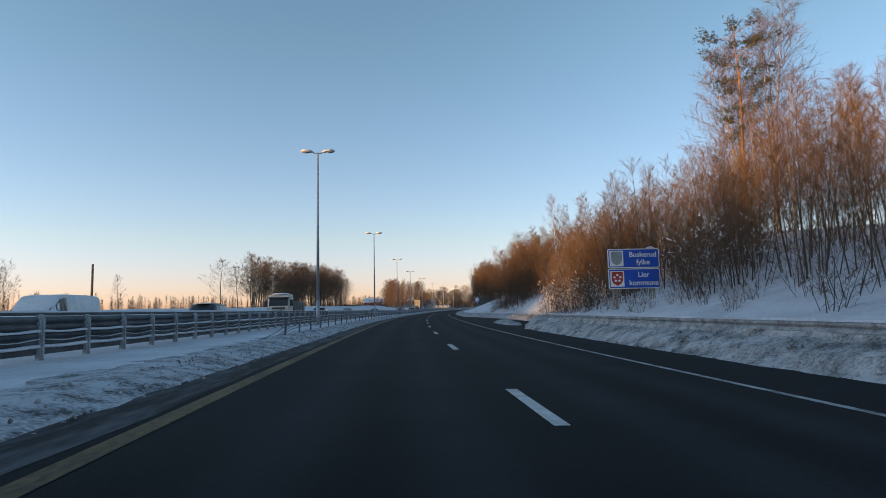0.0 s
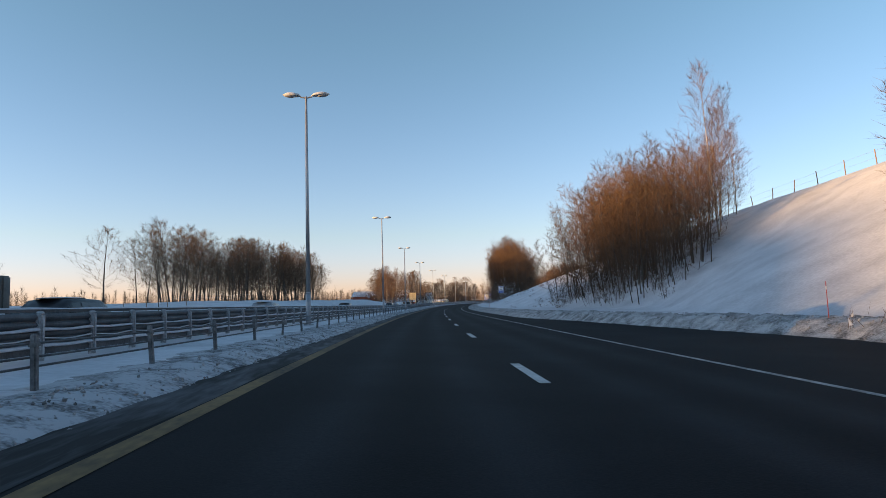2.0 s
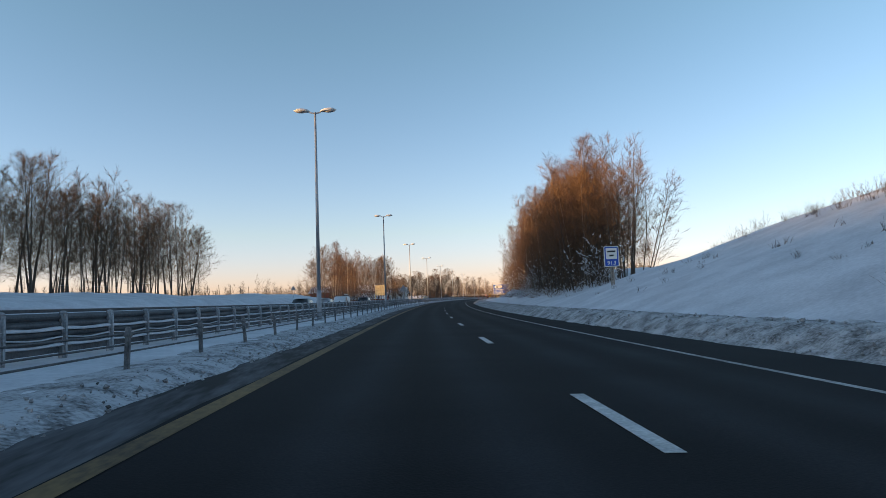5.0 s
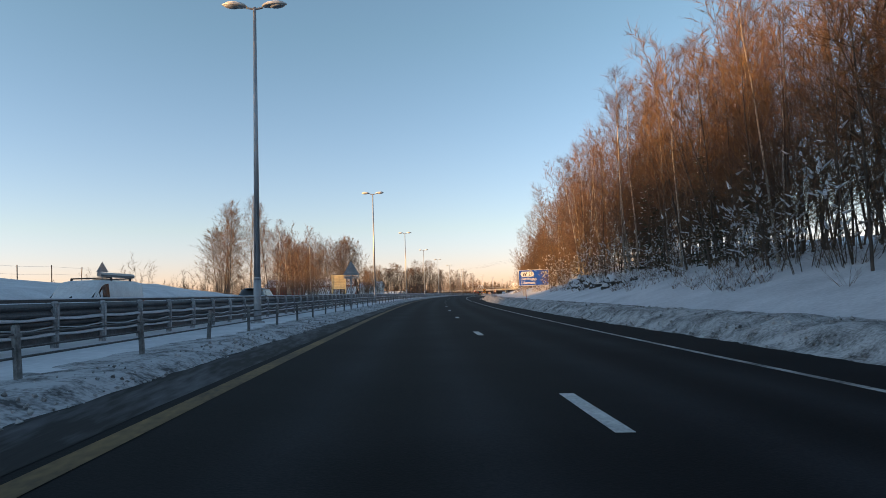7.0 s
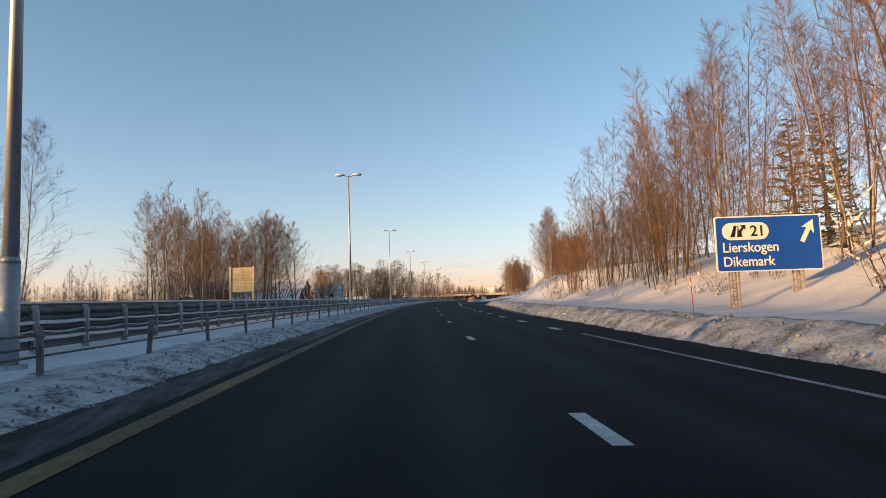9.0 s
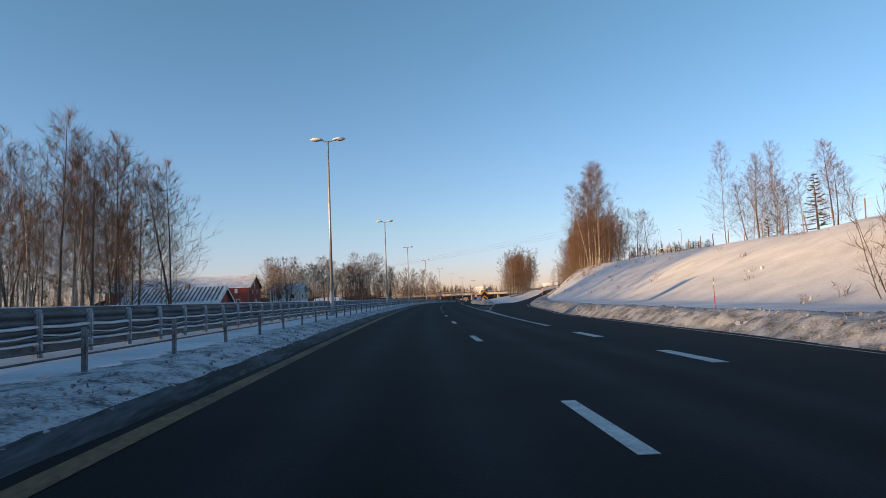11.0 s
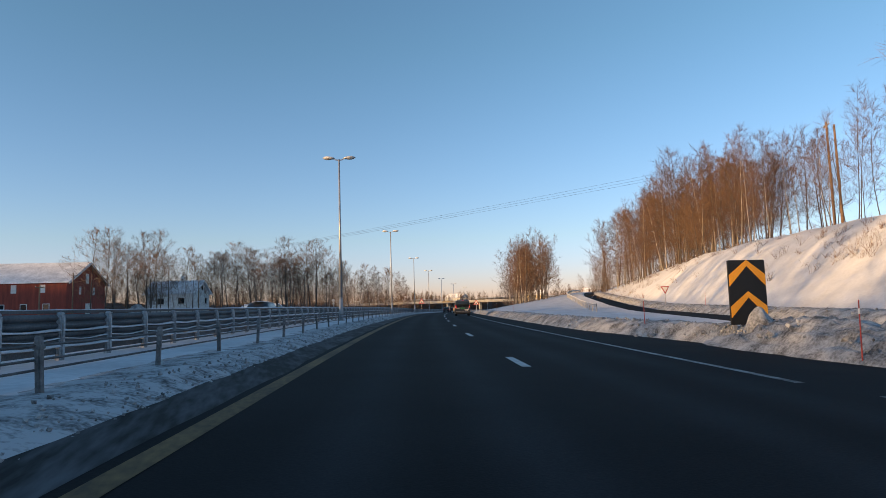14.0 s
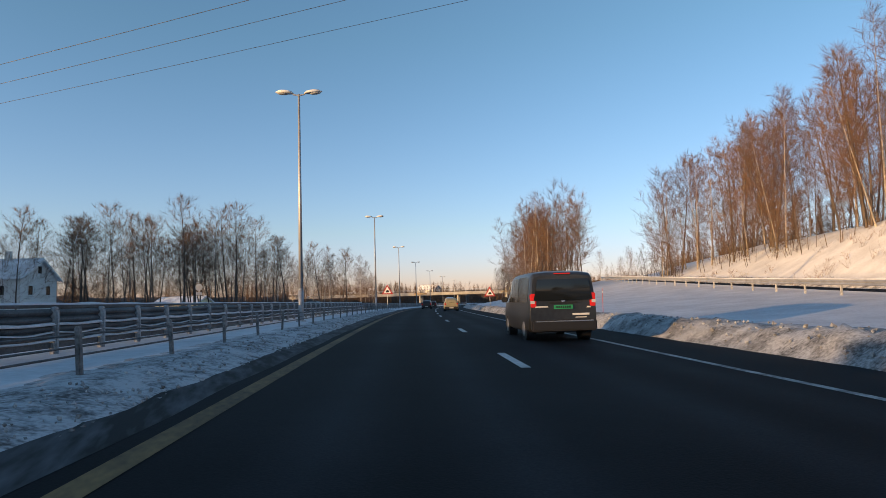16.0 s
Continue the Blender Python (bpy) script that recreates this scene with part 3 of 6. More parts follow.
# ---- street lamps on the median ----
def street_lamp(m):
    ob = thing("street_lamp", m, "tall grey steel street lamp with two snowy lamp heads", "street lamp", "street lamps on the median")
    top = 9.42
    bm = bmesh.new()
    cyl(bm, (0, 0, -0.3), (0, 0, 1.3), 0.105, 0.10, 14)
    cyl(bm, (0, 0, 1.3), (0, 0, top), 0.085, 0.042, 14)
    cyl(bm, (0, 0, 1.27), (0, 0, 1.34), 0.107, 0.087, 14)
    part("pole", bm, M_STEEL, ob, smooth=True)
    bm = bmesh.new()
    cyl(bm, (0, 0, -0.25), (0, 0, 0.06), 0.2, 0.19, 14)
    part("base_flange", bm, M_FROST, ob)
    for sx in (-1, 1):
        bm = bmesh.new()
        cyl(bm, (0, 0, top - 0.06), (sx * 0.24, 0, top - 0.01), 0.035, 0.03, 8)
        part("arm", bm, M_STEEL, ob)
        bm = bmesh.new()
        r = bmesh.ops.create_uvsphere(bm, u_segments=14, v_segments=10, radius=1.0)
        for v in r["verts"]:
            x, y, z = v.co
            w = 0.16 * (1 - 0.15 * x)
            z = z * (0.085 if z > 0 else 0.04)
            v.co = Vector((sx * (0.57 + x * 0.37), y * w, top + 0.03 + z + 0.05 * (x + 1) * 0.6))
        head = part("lamp_head", bm, M_LAMP_HEAD, ob, smooth=True)
        bm = bmesh.new()
        r = bmesh.ops.create_uvsphere(bm, u_segments=12, v_segments=8, radius=1.0)
        for v in r["verts"]:
            x, y, z = v.co
            v.co = Vector((sx * (0.66 + x * 0.22), y * 0.12, top + 0.005 + 0.05 * (x + 1) * 0.45 + min(z, 0.2) * 0.05))
        lens = part("lens", bm, M_LENS, ob, smooth=True)
        lens.parent = head
        bm = bmesh.new()
        r = bmesh.ops.create_uvsphere(bm, u_segments=10, v_segments=6, radius=1.0)
        for v in r["verts"]:
            x, y, z = v.co
            v.co = Vector((sx * (0.55 + x * 0.30), y * 0.12, top + 0.085 + max(z, -0.1) * 0.07 + 0.05 * (x + 1) * 0.6))
        cap = part("snow_cap", bm, M_SNOW, ob, smooth=True)
        cap.parent = head
    return ob


M_LAMP_HEAD = mat("lamp_head_cover", (0.50, 0.50, 0.48), 0.5, var=0.15, scale=4.0, fine=30.0, second=(0.66, 0.65, 0.62))
M_LENS = plain("lamp_glass", (0.30, 0.31, 0.32), 0.15)
LAMP_S = [44.77 + 46.815 * k + e for k, e in enumerate((-0.3, 0.97, 2.13, -0.07, 0.39, -0.08, 0.07, 0.04, 0.35, -0.1, -1.01, 1.46, -0.36, -0.18, 0.22, 0, 0, 0))]
LAMP_SIZE = Matrix.Diagonal((1.38, 1.38, 1.33, 1))
first_lamp = street_lamp(place(LAMP_S[0], -7.94, 0.08) @ LAMP_SIZE)
for s in LAMP_S[1:]:
    copy_thing(first_lamp, place(s, -8.2 if 460 < s < 480 else -7.94, 0.08))


# ---- median guard rail with two beams on posts ----
def w_beam(d, z, face=1, depth=0.075, hgt=0.31):
    """Profile of a W beam as (d, h), a closed thin section."""
    outer = [(0.0, -0.5), (0.8, -0.36), (1.0, -0.26), (0.8, -0.14), (0.1, 0.0), (0.8, 0.14), (1.0, 0.26), (0.8, 0.36), (0.0, 0.5)]
    a = [(d + face * depth * x, z + hgt * y) for x, y in outer]
    b = [(d + face * (depth * x - 0.012), z + hgt * y) for x, y in reversed(outer)]
    return a + b


POST_GAP = 1.999
POST_S = 116.22


def snow_ridge(d, z, w=0.07, t=0.035, sag=0.0):
    """A crust of snow that hangs a little between the posts."""
    def rows(s):
        c = 0.5 + 0.5 * math.cos(2 * math.pi * (s - POST_S) / POST_GAP)
        z0 = z - sag * (1 - c ** 1.5)
        e = max(0.12, 0.75 + 0.9 * noise.noise((s * 0.045, z * 7, 2.0)) + 0.55 * noise.noise((s * 0.9, z * 9, 0.0))) + 0.25 * c
        return [(d - w / 2, z0), (d - w * 0.4, z0 + t * 0.7 * e), (d, z0 + t * e), (d + w * 0.4, z0 + t * 0.6 * e), (d + w / 2, z0 - t * 0.3), (d + w * 0.3, z0 - t * 0.6)]
    return rows


rail = thing("median_guard_rail", place(0, -9.7), "snow-crusted steel guard rail with two beams on the median", "guard rail")
S_RAIL = np.concatenate([np.arange(-40, 580, 2.0), np.arange(580, 860, 5.0)])


def to_parent(ob, parent):
    ob.parent = parent
    ob.matrix_parent_inverse = parent.matrix_world.inverted()
    return ob


to_parent(strip("upper_beam", S_RAIL, lambda s: w_beam(-9.62, 0.87), M_RAIL, closed=True, smooth=False), rail)
to_parent(strip("lower_beam", S_RAIL, lambda s: w_beam(-9.62, 0.53), M_RAIL, closed=True, smooth=False), rail)
to_parent(strip("bottom_rail", S_RAIL, lambda s: [(-9.70, 0.20), (-9.58, 0.20), (-9.58, 0.31), (-9.70, 0.31)], M_RAIL, closed=True, smooth=False), rail)
to_parent(strip("top_rail", S_RAIL, lambda s: [(-9.86, 1.04), (-9.70, 1.04), (-9.70, 1.11), (-9.86, 1.11)], M_RAIL, closed=True, smooth=False), rail)
to_parent(strip("rear_beam", S_RAIL, lambda s: w_beam(-9.98, 0.72, -1), M_RAIL, closed=True, smooth=False), rail)
S_CAP = np.arange(POST_S - 80 * POST_GAP, 560, POST_GAP / 5)
for dd, zz, ww, tt, sg in ((-9.58, 0.702, 0.17, 0.045, 0.02), (-9.565, 0.53, 0.11, 0.018, 0.05), (-9.58, 0.365, 0.17, 0.04, 0.02), (-9.79, 1.108, 0.17, 0.05, 0.0)):
    to_parent(strip("snow_crust", S_CAP, snow_ridge(dd, zz, ww, tt, sg), M_SNOW), rail)


def rail_post_mesh():
    bm = bmesh.new()
    box(bm, -0.05, 0.06, -0.095, 0.095, -0.3, 1.02, 0.02)
    box(bm, 0.06, 0.085, -0.045, 0.045, 0.1, 0.97, 0.01)
    r = bmesh.ops.create_uvsphere(bm, u_segments=8, v_segments=5, radius=1.0)
    for v in r["verts"]:
        v.co = Vector((v.co.x * 0.085, v.co.y * 0.09, 1.02 + max(0, v.co.z) * 0.06))
    box(bm, -0.30, -0.05, -0.03, 0.03, 0.66, 0.80, 0.01)
    bmesh.ops.recalc_face_normals(bm, faces=bm.faces)
    me = bpy.data.meshes.new("post")
    bm.to_mesh(me)
    bm.free()
    me.materials.append(M_FROST)
    return me


post_me = rail_post_mesh()
POSTS = [POST_S + POST_GAP * i for i in range(-70, 228)]
for s in POSTS:
    ob = new("post", post_me)
    ob.parent = rail
    ob.matrix_world = place(s, -9.56, 0.0)
verts, faces = [], []
for i in range(140):
    s = POSTS[-1] + POST_GAP * (i + 1)
    k = len(verts)
    for dd in (-9.72, -9.54):
        for so in (-0.07, 0.07):
            for zz in (0.0, 1.05):
                verts.append(xyz(s + so, dd, zz))
    faces += [tuple(k + q for q in f) for f in ((0, 1, 3, 2), (4, 6, 7, 5), (0, 4, 5, 1), (2, 3, 7, 6), (1, 5, 7, 3))]
far_posts = mesh_ob("far_posts", verts, faces, M_FROST)
to_parent(far_posts, rail)
tagged(far_posts, kind="stuff")

# ---- cable barrier nearer the lane ----
cable = thing("cable_barrier", place(33, -6.6), "steel cable barrier on slim posts standing in snow", "barrier")
bm = bmesh.new()
box(bm, -0.035, 0.035, -0.05, 0.05, -0.3, 0.82, 0.015)
box(bm, -0.05, 0.05, -0.056, 0.056, 0.66, 0.71, 0.005)
bmesh.ops.recalc_face_normals(bm, faces=bm.faces)
cpost_me = bpy.data.meshes.new("post")
bm.to_mesh(cpost_me)
bm.free()
cpost_me.materials.append(M_CABLE_POST)
for i in range(-25, 180):
    s = 111.3 + 3.388 * i
    ob = new("post", cpost_me)
    ob.parent = cable
    ob.matrix_world = place(s, -6.6, 0.0, 0) @ pose(0, 0, 0, random.uniform(-3, 3), random.uniform(-4, 4), random.uniform(-8, 8))
S_CABLE = np.concatenate([np.arange(21.4, 580, 3.388), np.arange(580, 720, 7.0)])
for z in (0.70, 0.53, 0.41):
    r = 0.016
    to_parent(strip("cable", S_CABLE, lambda s: [(-6.65 + r * math.cos(a), max(0.05, z + min(0, (s - 29) * 0.1)) + r * math.sin(a)) for a in (0.5, 1.57, 2.6, 3.7, 4.7, 5.8)], M_CABLE, closed=True), cable)


# ---- trees ----
class Wood:
    """Collects tubes and spikes into one vertex and face list."""

    def __init__(self):
        self.v, self.f = [], []

    def tube(self, pts, radii, n):
        k = len(self.v)
        for i, (p, r) in enumerate(zip(pts, radii)):
            q = pts[min(i + 1, len(pts) - 1)] - pts[max(i - 1, 0)]
            q.normalize()
            a = q.orthogonal().normalized()
            b = q.cross(a)
            for j in range(n):
                t = 2 * math.pi * j / n
                self.v.append(p + (a * math.cos(t) + b * math.sin(t)) * r)
        for i in range(len(pts) - 1):
            for j in range(n):
                e = (j + 1) % n
                self.f.append((k + i * n + j, k + i * n + e, k + (i + 1) * n + e, k + (i + 1) * n + j))

    def spike(self, p, q, r):
        k = len(self.v)
        w = (q - p).normalized()
        a = w.orthogonal().normalized() * r
        b = w.cross(a)
        self.v += [p + a, p - a * 0.5 + b * 0.87, p - a * 0.5 - b * 0.87, q]
        self.f += [(k, k + 1, k + 3), (k + 1, k + 2, k + 3), (k + 2, k, k + 3)]

    def sliver(self, p, q, r):
        k = len(self.v)
        w = q - p
        a = w.orthogonal().normalized()
        a = (a * math.cos(k) + w.normalized().cross(a) * math.sin(k)) * r
        self.v += [p + a, p - a, q]
        self.f.append((k, k + 1, k + 2))

    def ob(self, name, material, parent):
        return mesh_ob(name, self.v, self.f, material, parent, smooth=True)


def bend(rng, a, amount):
    return Vector((a.x + rng.gauss(0, amount), a.y + rng.gauss(0, amount), a.z + rng.gauss(0, amount))).normalized()


def grow(rng, wood, twigs, p, way, length, radius, up, segs, sides, wob):
    pts, rad, q, w = [p.copy()], [radius], p.copy(), way.copy()
    for i in range(segs):
        w = bend(rng, w, wob)
        w = (w + Vector((0, 0, up))).normalized()
        q = q + w * (length / segs)
        pts.append(q.copy())
        rad.append(radius * (1 - 0.88 * (i + 1) / segs))
    wood.tube(pts, rad, sides)
    return pts


def along(pts, t):
    i = min(int(t * (len(pts) - 1)), len(pts) - 2)
    f = t * (len(pts) - 1) - i
    return pts[i].lerp(pts[i + 1], f), (pts[i + 1] - pts[i]).normalized()


def bare_tree(name, seed, height, stems, base_r, lean, crown_from, spread, limbs, subs, twigs_n, rise, trunk_r, bark, twig_mat, label, droop=0.0, twig_len=0.5, twig_r=0.006, snowy=False, curved=False):
    """Upright stems, ascending limbs and alternating side shoots that carry fine twigs up to an even crown outline."""
    rng = random.Random(seed)
    root = thing(name, Matrix.Identity(4), label, "tree")
    crown, trunks, snow = Wood(), Wood(), Wood()
    up = Vector((0, 0, 1))
    for st in range(stems):
        ang = st * 2.4 + rng.uniform(-0.5, 0.5)
        far = math.sqrt((st + 0.3) / stems) if stems > 1 else 0.0
        ln = lean * (0.25 + far) * rng.uniform(0.7, 1.2)
        way = Vector((math.cos(ang) * ln, math.sin(ang) * ln, 1)).normalized()
        h = height * (1.0 - 0.22 * far * far - 0.10 * rng.random()) if st else height
        p0 = Vector((math.cos(ang) * base_r * far, math.sin(ang) * base_r * far, -0.35))
        trunk = grow(rng, trunks, None, p0, way, h + 0.35, trunk_r * (rng.uniform(0.6, 1.0) if st else 1.0), 0.05, 7, 4, 0.035)
        for i in range(limbs):
            u = (i + rng.random()) / limbs
            t = crown_from + (0.985 - crown_from) * u
            p, w = along(trunk, t)
            a = i * 2.4 + rng.uniform(-0.6, 0.6)
            L = h * spread * (0.16 + 0.84 * (1 - u) ** 0.85 * min(1.0, (u + 0.16) / 0.34)) * rng.uniform(0.78, 1.1)
            out = Vector((math.cos(a), math.sin(a), 0))
            lw = (out + w * rise * rng.uniform(0.75, 1.25) * (0.7 + 0.8 * u)).normalized()
            r = max(0.008, trunk_r * (1.06 - t) * 0.17)
            if curved:
                limb = grow(rng, crown, None, p, lw, L, r, 0.14, 2, 3, 0.09)
            else:
                limb = [p, p + (lw + up * 0.08) * L]
                crown.spike(limb[0], limb[1], r)
            side = lw.cross(up).normalized()
            for j in range(subs):
                tt = 0.12 + 0.86 * (j + rng.random()) / subs
                q, qw = along(limb, tt)
                turn = rng.uniform(0, 6.28)
                off = side * math.cos(turn) + qw.cross(side) * math.sin(turn)
                sw = (qw * 0.9 + off * 0.75 + up * 0.28).normalized()
                sl = max(0.32, L * 0.46 * (1.12 - 0.6 * tt) * rng.uniform(0.75, 1.2))
                e = q + sw * sl
                crown.sliver(q, e, 0.010)
                if snowy and rng.random() < 0.5:
                    for k in range(2):
                        m = q.lerp(e, rng.uniform(0.1, 0.9)) + up * 0.03
                        snow.spike(m, m + sw * rng.uniform(0.12, 0.28), rng.uniform(0.03, 0.06))
                for k in range(twigs_n):
                    f = (k + rng.random()) / twigs_n
                    m = q.lerp(e, 0.08 + 0.92 * f)
                    tw = (sw * 0.8 + Vector((rng.gauss(0, 0.5), rng.gauss(0, 0.5), rng.gauss(0.22, 0.4) - droop))).normalized()
                    crown.sliver(m, m + tw * twig_len * rng.uniform(0.4, 1.15), twig_r)
    trunks.ob("trunk", bark, root)
    crown.ob("crown", twig_mat, root)
    if snowy:
        tagged(snow.ob("snow_load", M_SNOW, root), kind="stuff")
    return root


def conifer(name, seed, height, label, pine=False, snowy=False, n=46):
    rng = random.Random(seed)
    root = thing(name, Matrix.Identity(4), label, "tree")
    trunk, limbs, need, snow = Wood(), Wood(), Wood(), Wood()
    t = grow(rng, trunk, None, Vector((0, 0, -0.3)), Vector((0, 0, 1)), height + 0.3, 0.2 if pine else 0.13, 0.2, 9, 8, 0.03 if pine else 0.01)
    start = 0.42 if pine else 0.06
    n = 34 if pine else n
    for i in range(n):
        f = start + (0.99 - start) * (i + rng.random()) / n
        p, w = along(t, f)
        a = i * 2.4 + rng.uniform(-0.5, 0.5)
        if pine:
            L = height * 0.20 * (0.4 + 0.6 * math.sin(math.pi * min(1, 0.15 + (1 - (f - start) / (1 - start)) * 0.85))) * rng.uniform(0.6, 1.2)
            lw = Vector((math.cos(a), math.sin(a), rng.uniform(-0.05, 0.45))).normalized()
        else:
            L = height * 0.27 * (1.02 - f) ** 0.85 * rng.uniform(0.8, 1.15)
            lw = Vector((math.cos(a), math.sin(a), rng.uniform(-0.35, -0.1) + 0.45 * f)).normalized()
        limb = grow(rng, limbs, None, p, lw, L, 0.035 if pine else 0.022, 0.05 if pine else 0.06, 4, 3, 0.07)
        m = int((30 if pine else 16) + L * (14 if pine else 20))
        for k in range(m):
            tt = (0.45 if pine else 0.12) + (0.55 if pine else 0.88) * rng.random()
            q, qw = along(limb, tt)
            if pine:
                c = q + Vector((rng.gauss(0, 0.28), rng.gauss(0, 0.28), rng.gauss(0.06, 0.14)))
                for z in range(4):
                    d = Vector((rng.gauss(0, 1), rng.gauss(0, 1), rng.gauss(0.35, 0.7))).normalized()
                    need.spike(c, c + d * rng.uniform(0.14, 0.26), 0.022)
            else:
                side = qw.cross(Vector((0, 0, 1))).normalized() * rng.choice((-1, 1))
                d = (qw * 0.8 + side * rng.uniform(0.5, 1.0) + Vector((0, 0, rng.uniform(-0.45, 0.0)))).normalized()
                need.spike(q, q + d * rng.uniform(0.18, 0.48) * (1.2 - 0.6 * tt), 0.03)
                if snowy and rng.random() < 0.07:
                    e = q + d * 0.16 + Vector((0, 0, 0.035))
                    snow.spike(e, e + d * 0.2 + Vector((0, 0, 0.015)), 0.05)
    trunk.ob("trunk", M_PINEBARK if pine else M_BARK, root)
    limbs.ob("branches", M_PINEBARK if pine else M_BARK, root)
    need.ob("needles", M_NEEDLE, root)
    if snowy:
        tagged(snow.ob("snow_load", M_SNOW, root), kind="stuff")
    return root


BIRCH = "slender bare birch with pale trunk and reddish twigs"
ALDER = "bare many-stemmed alder with dark stems standing in snow"
BROAD = "broad bare deciduous tree with spreading branches in snow"
SHRUB = "bare leafless shrub with many thin stems in snow"
KINDS = {
    "birch": [bare_tree("birch_tree", 11 + i, 12.0, 1 + (i == 2), 0.5, 0.08, 0.12, 0.36, 46, 6, 11, 0.9, 0.072, M_BIRCH, M_TWIG_RED, BIRCH, droop=0.25, twig_len=0.65, twig_r=0.0055, curved=True) for i in range(4)],
    "alder": [bare_tree("alder_tree", 31 + i, 9.0, 4 + i % 2, 1.2, 0.15, 0.16, 0.29, 27, 4, 7, 1.0, 0.043, M_BARK, M_TWIG, ALDER, twig_len=0.55, twig_r=0.0060) for i in range(5)],
    "broad": [bare_tree("deciduous_tree", 51 + i, 11.0, 1 + i % 2, 0.4, 0.16, 0.16, 0.44, 44, 6, 11, 0.75, 0.105, M_BARK, M_TWIG, BROAD, twig_len=0.7, twig_r=0.0065, curved=True) for i in range(3)],
    "shrub": [bare_tree("shrub", 71 + i, 4.0, 7, 0.5, 0.30, 0.12, 0.22, 9, 2, 5, 1.0, 0.02, M_BARK, M_TWIG, SHRUB, twig_len=0.42, twig_r=0.0055) for i in range(3)],
    "snowy_shrub": [bare_tree("shrub", 81 + i, 4.0, 6, 0.5, 0.36, 0.12, 0.22, 9, 2, 5, 0.9, 0.02, M_BARK, M_TWIG, "bare shrub with lumps of snow on its twigs", twig_len=0.42, twig_r=0.006, snowy=True) for i in range(2)],
    "birch_far": [bare_tree("birch_tree", 111 + i, 12.0, 1, 0.0, 0.06, 0.14, 0.36, 38, 5, 11, 0.85, 0.085, M_BIRCH, M_TWIG_RED, "bare birch with reddish twigs far off", droop=0.18, twig_len=0.75, twig_r=0.008) for i in range(2)],
    "alder_far": [bare_tree("alder_tree", 131 + i, 9.0, 3, 1.2, 0.13, 0.20, 0.30, 20, 4, 6, 0.95, 0.052, M_BARK, M_TWIG, "bare dark alder far off in the snow", twig_len=0.65, twig_r=0.009) for i in range(3)],
    "broad_far": [bare_tree("deciduous_tree", 151 + i, 11.0, 1, 0.0, 0.10, 0.18, 0.48, 36, 5, 12, 0.75, 0.115, M_BARK, M_TWIG, "broad bare tree far off in the snow", twig_len=0.85, twig_r=0.0085) for i in range(3)],
    "pine": [conifer("pine_tree", 91, 17.0, "tall pine with orange bark and sparse dark crown", pine=True)],
    "juniper": [conifer("juniper_bush", 105 + i, 6.0, "dark green juniper bush dusted with snow", snowy=True, n=26) for i in range(2)],
    "spruce": [conifer("spruce_tree", 95 + i, 6.0, "small dark spruce with snow on its branches", snowy=True) for i in range(2)],
}
BASE_H = {"birch": 12.0, "alder": 9.0, "broad": 11.0, "shrub": 4.0, "snowy_shrub": 4.0, "pine": 17.0, "spruce": 6.0, "juniper": 6.0, "birch_far": 12.0, "alder_far": 9.0, "broad_far": 11.0}
USED = set()
TREE_RNG = random.Random(5)


def plant(kind, s, d, h, group="", wide=1.0):
    if kind in ("birch", "alder", "broad") and (s > 560 or d < -34 or d > 44):
        kind += "_far"
    src = TREE_RNG.choice(KINDS[kind])
    k = h / BASE_H[kind]
    p = xyz(s, d, ground_h(s, d) - 0.05)
    m = pose(p[0], p[1], p[2], TREE_RNG.uniform(-2, 2), TREE_RNG.uniform(-2, 2), TREE_RNG.uniform(0, 360))
    size = Matrix.Diagonal((k * wide, k * wide, k, 1))
    if src.name in USED:
        ob = copy_thing(src, m)
    else:
        USED.add(src.name)
        ob = src
        ob.matrix_basis = m
    ob.scale = (k * wide, k * wide, k)
    if group:
        ob["group"] = group
    return ob


def stand(n, s0, s1, d0, d1, h0, h1, kinds, group, wide=1.0):
    """Plants a loose stand of trees, evenly jittered along it."""
    for i in range(n):
        s = s0 + (s1 - s0) * (i + TREE_RNG.uniform(0.1, 0.9)) / n
        plant(TREE_RNG.choice(kinds), s, TREE_RNG.uniform(d0, d1), TREE_RNG.uniform(h0, h1), group, wide)


# wooded slope at the start
G1 = "trees on the slope by the county sign"
for s, d, h, w in ((68.5, 39.0, 26.5, 1.2), (71.5, 42.0, 25.5, 1.2), (65.5, 38.5, 24.5, 1.15), (74.0, 39.0, 22.5, 1.1), (70.0, 36.5, 23.0, 1.1), (61.0, 27.0, 10.5, 1.1), (65.0, 29.0, 11.5, 1.1), (57.0, 26.5, 11.0, 1.0)):
    plant("birch", s, d, h, G1, w)
plant("pine", 66.8, 35.7, 24.0, G1)
stand(16, 44, 79, 15.2, 21, 7.5, 10.5, ["alder"], G1, 1.15)
stand(16, 42, 79, 20, 29.5, 8, 11.5, ["alder", "birch", "alder"], G1)
stand(20, 19, 58, 19.4, 29.8, 8, 12, ["birch", "alder", "alder"], G1)
stand(16, 20, 66, 30.2, 42, 11, 16, ["birch", "alder"], G1, 1.2)
stand(15, 58, 79, 14.3, 19, 6.5, 9.5, ["alder"], G1, 1.2)
stand(14, 58, 80, 13.8, 17, 2, 4, ["shrub", "snowy_shrub"], G1, 1.3)
stand(20, 39, 68, 11.6, 15.5, 1.5, 3.4, ["shrub", "shrub", "snowy_shrub"], G1, 1.4)
stand(12, 17, 36, 11.0, 15.5, 1.5, 3.4, ["shrub"], G1, 1.4)
stand(18, 36, 78, 17, 27, 5.5, 8.5, ["alder"], G1, 1.2)
stand(9, 17, 36, 14, 18, 6, 9, ["alder"], G1)
